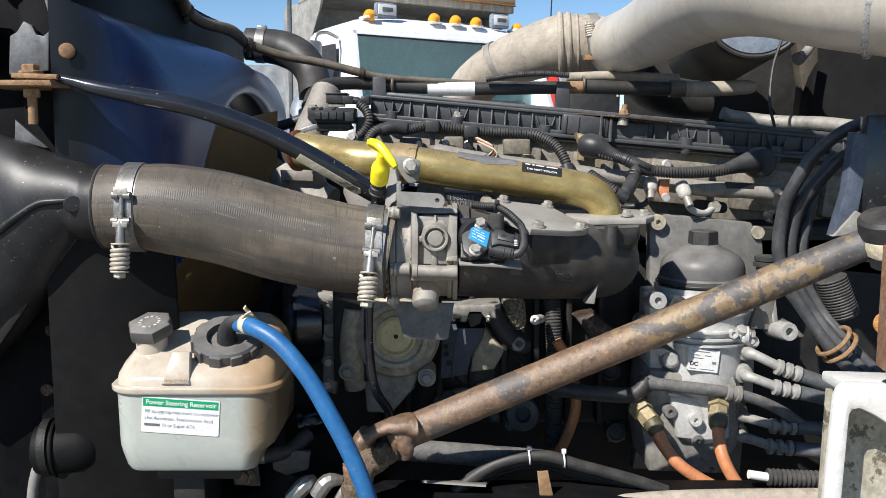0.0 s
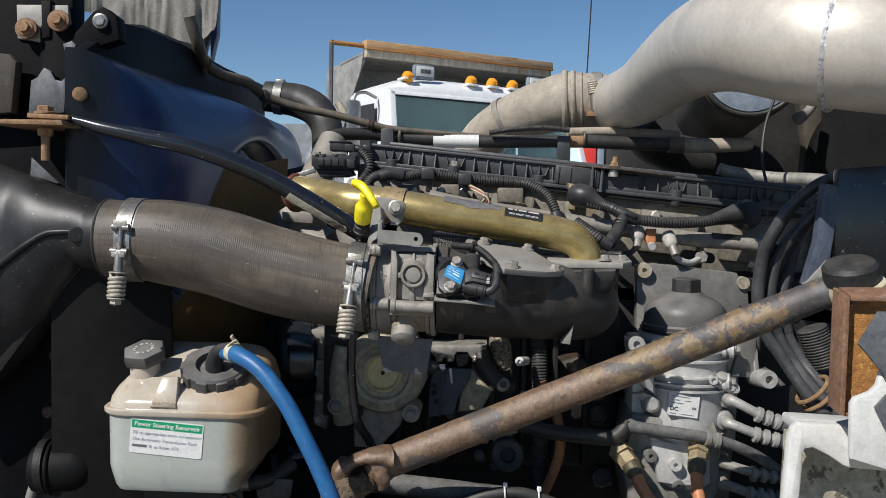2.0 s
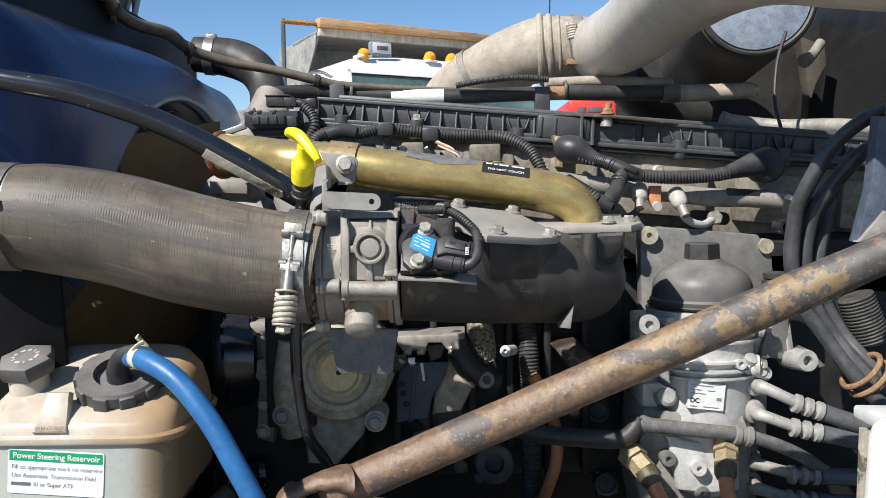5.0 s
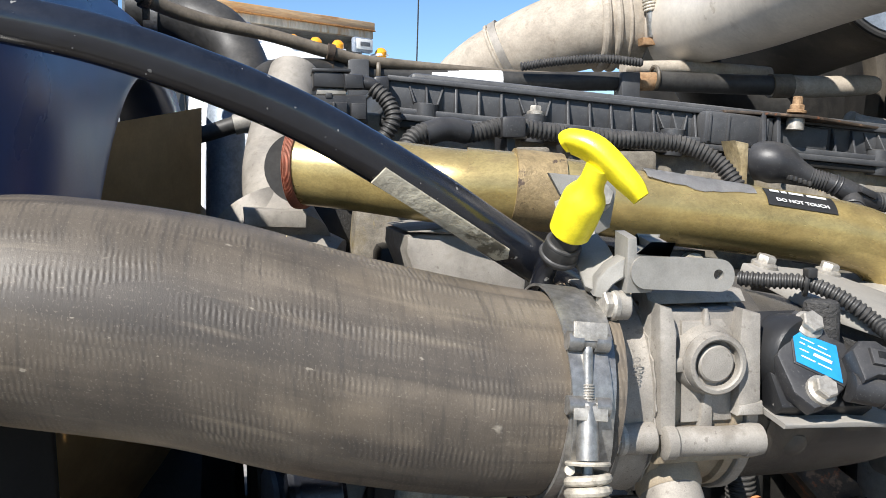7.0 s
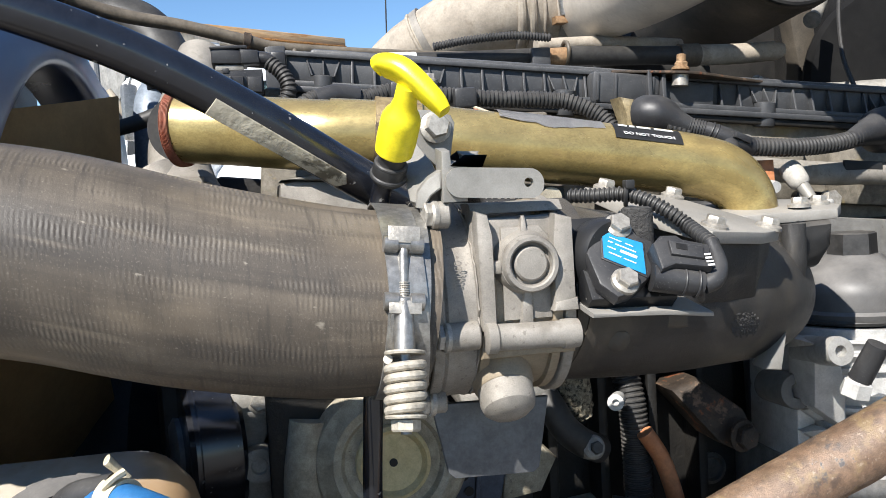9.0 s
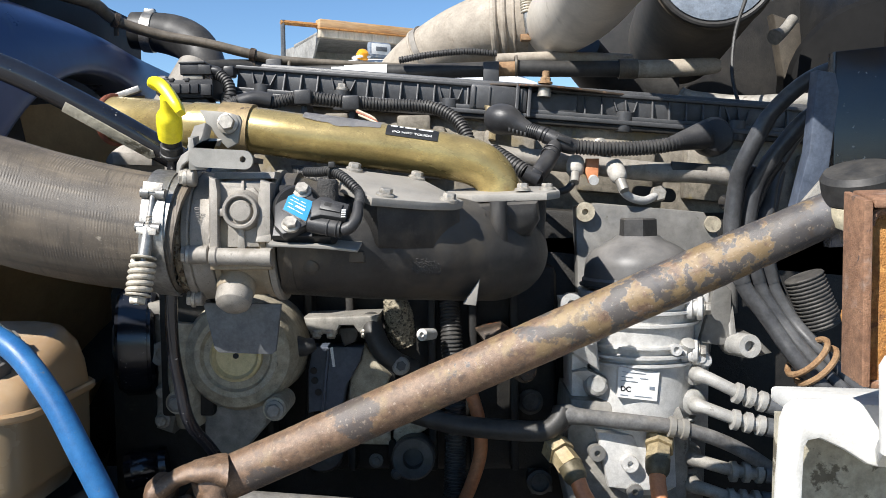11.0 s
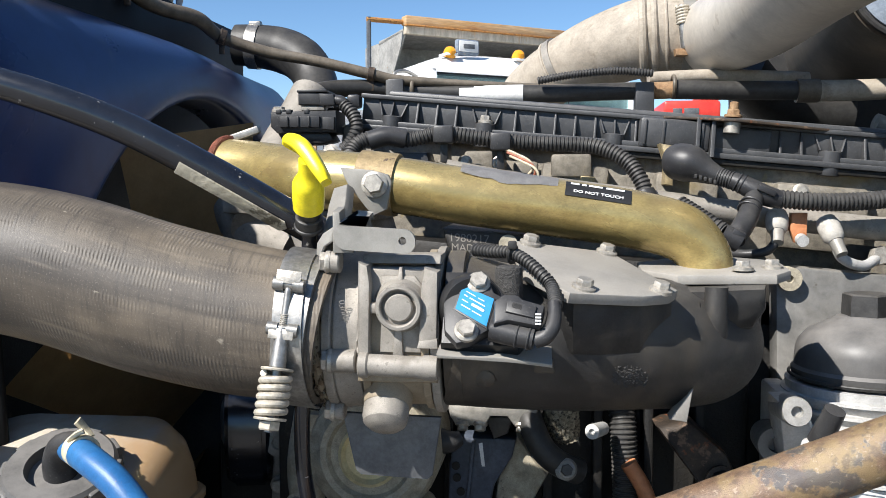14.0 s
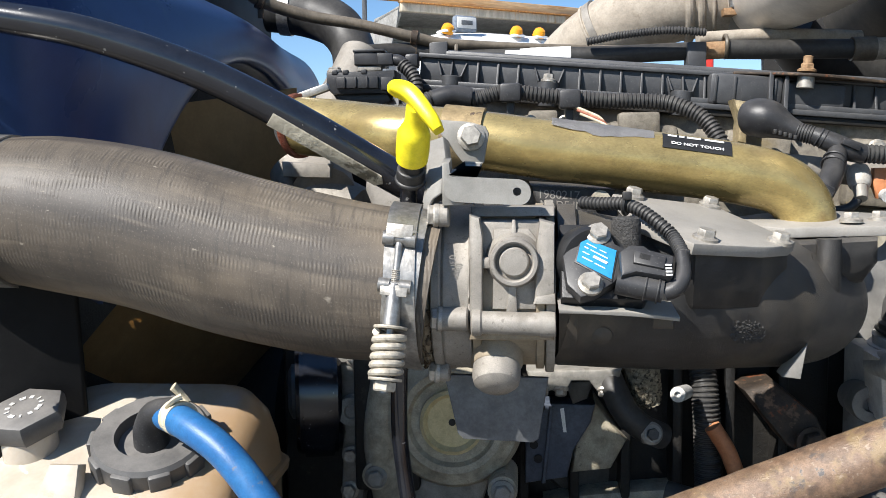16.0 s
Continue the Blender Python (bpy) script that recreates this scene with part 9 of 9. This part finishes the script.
def lower_clutter():
    """Cast brackets, pipes and lines in the shaded space below the intake."""
    t = thing("fuel_pump", (0.08, 1.36, 1.35), "grimy fuel pump with brackets in shade", "pump")
    part("rail", slab([(-0.002, 1.280, 1.508), (0.086, 1.280, 1.510), (0.082, 1.280, 1.491), (0.062, 1.280, 1.490), (0.056, 1.280, 1.498), (0.040, 1.280, 1.498), (0.035, 1.280, 1.489), (0.007, 1.280, 1.488), (0.001, 1.280, 1.497)], (0, 0.06, 0), 0.003), ALU_GREY, t, "lit cast rail")
    for x in (0.013, 0.030, 0.070):
        part("bolt", hexbolt((x, 1.284, 1.490), (0, -0.5, -1), 0.007, 0.008, 0.009), BOLT, t)
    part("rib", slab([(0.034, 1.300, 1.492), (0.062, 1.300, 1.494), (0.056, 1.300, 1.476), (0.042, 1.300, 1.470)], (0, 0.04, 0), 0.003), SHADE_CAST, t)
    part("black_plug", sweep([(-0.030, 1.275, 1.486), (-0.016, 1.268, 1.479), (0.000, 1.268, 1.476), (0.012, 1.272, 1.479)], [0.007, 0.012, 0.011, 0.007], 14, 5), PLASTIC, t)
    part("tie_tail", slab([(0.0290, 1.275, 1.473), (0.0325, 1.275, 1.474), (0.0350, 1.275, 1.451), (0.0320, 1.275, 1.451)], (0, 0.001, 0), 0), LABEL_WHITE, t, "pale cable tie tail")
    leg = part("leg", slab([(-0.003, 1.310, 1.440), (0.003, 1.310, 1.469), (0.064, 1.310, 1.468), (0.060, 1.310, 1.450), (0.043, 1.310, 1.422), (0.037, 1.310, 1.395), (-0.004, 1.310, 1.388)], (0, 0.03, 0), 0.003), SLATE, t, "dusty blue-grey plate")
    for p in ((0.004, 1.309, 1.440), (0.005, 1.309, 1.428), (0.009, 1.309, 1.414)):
        # Flat dark discs stand for the shade inside the plate's holes
        part("hole", lathe([(0.0042, 0), (0.0042, 0.0012)], p, (0, -1, 0), 14), SHADE_GRIME, leg)
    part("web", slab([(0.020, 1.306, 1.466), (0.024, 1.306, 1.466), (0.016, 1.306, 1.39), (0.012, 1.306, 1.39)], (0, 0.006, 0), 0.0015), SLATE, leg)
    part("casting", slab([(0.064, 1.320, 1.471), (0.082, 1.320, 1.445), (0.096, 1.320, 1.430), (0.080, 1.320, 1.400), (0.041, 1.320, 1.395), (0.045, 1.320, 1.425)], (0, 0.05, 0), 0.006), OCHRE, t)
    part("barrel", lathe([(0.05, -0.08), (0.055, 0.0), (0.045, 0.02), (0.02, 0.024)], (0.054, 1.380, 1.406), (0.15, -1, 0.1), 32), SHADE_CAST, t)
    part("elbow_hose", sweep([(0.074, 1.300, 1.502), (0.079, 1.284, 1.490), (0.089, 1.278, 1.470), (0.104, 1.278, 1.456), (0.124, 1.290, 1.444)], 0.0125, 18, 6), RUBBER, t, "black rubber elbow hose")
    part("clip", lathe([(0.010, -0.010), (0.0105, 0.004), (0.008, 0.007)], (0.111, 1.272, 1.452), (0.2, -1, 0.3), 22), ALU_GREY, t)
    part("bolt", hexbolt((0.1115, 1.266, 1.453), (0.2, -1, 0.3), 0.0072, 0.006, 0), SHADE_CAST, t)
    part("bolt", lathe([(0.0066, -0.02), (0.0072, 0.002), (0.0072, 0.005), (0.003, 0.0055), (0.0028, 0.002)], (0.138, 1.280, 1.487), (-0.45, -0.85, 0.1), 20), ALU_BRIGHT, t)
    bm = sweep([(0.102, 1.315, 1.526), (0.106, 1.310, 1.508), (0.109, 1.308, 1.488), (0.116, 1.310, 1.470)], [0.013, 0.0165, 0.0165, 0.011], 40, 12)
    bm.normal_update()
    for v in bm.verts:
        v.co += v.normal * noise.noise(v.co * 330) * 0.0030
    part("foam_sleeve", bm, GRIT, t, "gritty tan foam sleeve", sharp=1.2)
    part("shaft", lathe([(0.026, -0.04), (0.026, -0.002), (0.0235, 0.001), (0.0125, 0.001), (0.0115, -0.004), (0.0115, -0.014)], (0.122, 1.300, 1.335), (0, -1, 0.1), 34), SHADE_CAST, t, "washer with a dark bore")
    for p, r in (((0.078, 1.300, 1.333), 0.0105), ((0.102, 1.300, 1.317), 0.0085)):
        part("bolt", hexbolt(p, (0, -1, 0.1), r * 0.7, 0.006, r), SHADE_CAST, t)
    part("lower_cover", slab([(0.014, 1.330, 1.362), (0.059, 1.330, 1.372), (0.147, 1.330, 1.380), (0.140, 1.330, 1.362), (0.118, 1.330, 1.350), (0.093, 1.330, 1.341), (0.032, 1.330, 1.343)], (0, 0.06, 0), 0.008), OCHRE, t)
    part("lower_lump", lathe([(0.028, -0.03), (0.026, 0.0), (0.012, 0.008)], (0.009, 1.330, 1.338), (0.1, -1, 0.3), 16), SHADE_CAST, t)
    conduit([(0.166, 1.340, 1.519), (0.169, 1.320, 1.477), (0.172, 1.320, 1.418), (0.173, 1.320, 1.358), (0.170, 1.320, 1.275)], 0.012, "dark corrugated loom in the shade", "wiring")
    bm = sweep([(0.172, 1.300, 1.451), (0.187, 1.300, 1.426), (0.198, 1.300, 1.393), (0.203, 1.300, 1.364), (0.201, 1.300, 1.335), (0.190, 1.300, 1.301), (0.178, 1.300, 1.275)], 0.0080, 16, 6)
    solo("oil_line", bm, ORANGE, "orange rubber line in the shade", "hose")
    t = thing("exhaust_bracket", (0.228, 1.300, 1.469), "oily rusty cast bracket behind the intake", "bracket")
    part("arm", slab([(0.198, 1.300, 1.487), (0.229, 1.300, 1.494), (0.261, 1.280, 1.467), (0.270, 1.280, 1.448), (0.254, 1.280, 1.429), (0.235, 1.280, 1.439)], (0, 0.05, 0), 0.006), DARK_RUST, t)
    part("bolt", hexbolt((0.253, 1.272, 1.446), (0.2, -1, 0), 0.014, 0.012, 0.018), DARK_RUST, t)
    part("boss", lathe([(0.0135, -0.05), (0.0135, 0.0), (0.012, 0.002), (0.0052, 0.002), (0.005, -0.02)], (0.324, 1.300, 1.473), (0.1, -1, 0), 24), ALU_GREY, t)
    # black cross hose and clipped cables
    bm = sweep([(0.125, 1.270, 1.397), (0.176, 1.250, 1.389), (0.231, 1.235, 1.387), (0.270, 1.230, 1.387), (0.287, 1.230, 1.398), (0.293, 1.235, 1.410)], 0.0115, 18, 6)
    solo("rubber_pipe", bm, RUBBER, "black rubber pipe that runs to the oil module", "pipe")
    bm = sweep([(-0.072, 1.168, 1.329), (-0.030, 1.170, 1.325), (0.050, 1.175, 1.317), (0.140, 1.190, 1.304)], 0.0150, 20, 5)
    solo("steel_pipe", bm, DULL_HOSE, "dark grey pipe behind the rod", "pipe")
    t = thing("cable_bundle", (0.125, 1.120, 1.287), "black cables tied with white zip ties", "cables")
    for k in range(3):
        o = V(0, 0.012 * k, -0.010 * k)
        part("cable", sweep([Vector(p) + o for p in ((-0.003, 1.120, 1.264), (0.035, 1.120, 1.303), (0.079, 1.120, 1.328), (0.132, 1.120, 1.336), (0.184, 1.120, 1.322), (0.252, 1.120, 1.303), (0.298, 1.120, 1.287))], 0.0085, 14, 8), RUBBER, t)
    for p in ((0.114, 1.120, 1.336), (0.160, 1.120, 1.332)):
        tie = part("zip_tie", ring(p, (1, 0, 0.1), 0.0105, 0.0014, 20, 6), LABEL_WHITE, t)
        part("tie_head", block((-0.003, -0.004, 0.008), (0.003, 0.002, 0.014), 0.001, m=Matrix.Translation(p)), LABEL_WHITE, tie)
    bm = slab([(0.123, 1.100, 1.322), (0.137, 1.100, 1.323), (0.147, 1.100, 1.278), (0.128, 1.100, 1.278)], (0, 0.004, 0), 0.001)
    solo("steel_tab", bm, RUST_BOLT, "small rusty steel tab beside the cables", "bracket")
    t = thing("frame_flange", (0.4, 1.11, 1.26), "dusty bolted flange of the chassis rail", "chassis rail")
    part("plate", block((-0.12, 1.06, 1.262), (0.9, 1.16, 1.29), 0.008), FRAME_BLACK, t)
    part("pale_shim", slab([(-0.027, 1.095, 1.309), (0.056, 1.095, 1.303), (0.062, 1.14, 1.291), (-0.030, 1.14, 1.291)], (0, 0.004, 0.002), 0.001), BRACKET, t, "dusty pale shim plate")
    bm = sweep([(0.200, 1.100, 1.272), (0.300, 1.100, 1.281), (0.455, 1.100, 1.284), (0.579, 1.100, 1.284), (0.75, 1.1, 1.284)], 0.015, 18, 4)
    solo("brake_pipe", bm, DUCT, "dusty tan pipe along the chassis rail", "pipe")
    t = thing("wiring_plug", (0.448, 1.120, 1.303), "grey cable plug with a white sleeve", "plug")
    part("sleeve", sweep([(0.406, 1.120, 1.311), (0.431, 1.120, 1.307)], 0.006, 14, 1), LABEL_WHITE, t)
    part("loom", sweep([(0.431, 1.120, 1.307), (0.493, 1.120, 1.304), (0.538, 1.120, 1.303)], 0.010, 14, 6, ribs=(0.006, 0.002)), LOOM, t)
    t = thing("hose_joint", (-0.162, 1.080, 1.319), "crumpled shiny foil-wrapped joint", "joint")
    for pts, r in ((((-0.194, 1.070, 1.297), (-0.175, 1.070, 1.317), (-0.165, 1.080, 1.322)), (0.012, 0.013, 0.006)), (((-0.160, 1.065, 1.304), (-0.146, 1.065, 1.323), (-0.128, 1.070, 1.323)), (0.012, 0.012, 0.007)), (((-0.131, 1.060, 1.297), (-0.123, 1.065, 1.311), (-0.116, 1.070, 1.323)), (0.010, 0.010, 0.006))):
        part("lump", sweep(pts, [q * 0.85 for q in r], 9, 4), STEEL, t, sharp=0.2)
    t = thing("horn_unit", (-0.474, 1.050, 1.338), "dark blue round air horn unit", "horn")
    ax = (1, 0.12, 0.05)
    # Blue can coloured near black to carry its shade
    part("can", lathe([(0.020, -0.045), (0.030, -0.04), (0.034, -0.03), (0.034, 0.015), (0.030, 0.03), (0.020, 0.042), (0.006, 0.046)], (-0.477, 1.085, 1.361), ax, 36), SHADE_BLACK, t)
    part("band", lathe([(0.033, -0.006), (0.0365, -0.005), (0.0365, 0.005), (0.033, 0.006)], (-0.503, 1.082, 1.362), ax, 36), SHADE_GRIME, t)
    part("rim", ring((-0.492, 1.083, 1.361), ax, 0.035, 0.0025, 36, 8), SHADE_BLACK, t)
    part("drain", sweep([(-0.517, 1.085, 1.346), (-0.526, 1.085, 1.317), (-0.530, 1.085, 1.294)], 0.007, 14, 3), BRACKET, t)
    part("stay", block((-0.05, 0, -0.012), (0.07, 0.03, -0.004), 0.002, m=Matrix.Translation((-0.464, 1.100, 1.387))), SHADE_GRIME, t)
    for p in ((-0.323, 1.060, 1.318), (-0.249, 1.050, 1.336)):
        part("bolt", hexbolt(p, (0, -1, 0.1), 0.011, 0.010, 0.014), DARK_RUST, t)


lower_clutter()


def cable_run():
    """Black cables that hang down behind the rod."""
    t = thing("cable_run", (0.533, 1.300, 1.488), "bundle of dusty black cables", "cables")
    runs = ([(0.589, 1.200, 1.781), (0.545, 1.210, 1.762), (0.509, 1.220, 1.726), (0.488, 1.230, 1.681), (0.482, 1.240, 1.651), (0.478, 1.240, 1.596), (0.490, 1.240, 1.548), (0.515, 1.230, 1.509), (0.541, 1.210, 1.466), (0.580, 1.190, 1.422), (0.638, 1.170, 1.379)],
            [(0.605, 1.220, 1.753), (0.554, 1.230, 1.726), (0.524, 1.240, 1.687), (0.506, 1.250, 1.651), (0.498, 1.250, 1.595), (0.510, 1.250, 1.547), (0.530, 1.240, 1.507), (0.555, 1.220, 1.469), (0.591, 1.200, 1.430), (0.642, 1.180, 1.392)],
            [(0.580, 1.300, 1.731), (0.542, 1.290, 1.674), (0.526, 1.270, 1.630), (0.518, 1.260, 1.594), (0.528, 1.260, 1.546), (0.547, 1.250, 1.506), (0.568, 1.230, 1.476), (0.601, 1.210, 1.437), (0.646, 1.190, 1.401)])
    for line in runs:
        part("cable", sweep(line, 0.0086, 16, 8), CABLE, t)
        m = next(i for i, p in enumerate(line) if p[2] < 1.70)
        # No separate sleeve: the cable's sunlit stretch, added slightly thicker
        part("sleeve", sweep(line[m - 1:m + 4], 0.0093, 16, 8), CABLE, t)
        part("cable", sweep([Vector(p) + V(0.012, 0.02, -0.004) for p in line[m:]], 0.0072, 14, 8), CABLE, t)
    q = Vector((0.557, 1.215, 1.465))
    for d in (-0.007, 0.007):
        part("band", ring(q + V(0.7, 0, -0.7) * d, (0.7, 0, -0.7), 0.026, 0.0035, 28, 8), RUST_BOLT, t)
    conduit([(0.564, 1.260, 1.553), (0.576, 1.260, 1.523), (0.587, 1.260, 1.497)], 0.021, "grey ribbed flexible sleeve", "sleeve")
    bm = lathe([(0.0105, -0.03), (0.0105, 0.0), (0.007, 0.001), (0.0065, -0.01)], (0.508, 1.330, 1.635), (0, -1, 0), 20)
    solo("open_pipe_end", bm, BLACK_PAINT, "open end of a small black pipe", "pipe")
    bm = lathe([(0.013, -0.01), (0.013, 0.01), (0.009, 0.014)], (0.519, 1.340, 1.663), (0, -0.3, 1), 16)
    solo("breather", bm, PLASTIC, "small black breather on the pipe", "breather")
    t = thing("grey_upright", (0.522, 1.120, 1.651), "dusty blue-grey steel upright with a dark panel", "upright")
    # Slate colour is darkened to put the upright in shade
    part("upright", slab([(0.521, 1.120, 1.762), (0.538, 1.120, 1.759), (0.542, 1.120, 1.741), (0.531, 1.120, 1.651), (0.500, 1.120, 1.629), (0.514, 1.120, 1.686)], (0.0, 0.02, 0), 0.002), SLATE, t)
    part("dark_panel", slab([(0.546, 1.140, 1.782), (0.637, 1.140, 1.790), (0.644, 1.140, 1.593), (0.544, 1.140, 1.592)], (0, 0.02, 0), 0.002), BLACK_PAINT, t)
    # Paler piece that paints sunlight on the upright's foot
    part("sunlit_foot", slab([(0.499, 1.115, 1.629), (0.527, 1.115, 1.662), (0.537, 1.115, 1.657), (0.531, 1.115, 1.630)], (0, 0.015, 0), 0.002), ALU_GREY, t)


cable_run()
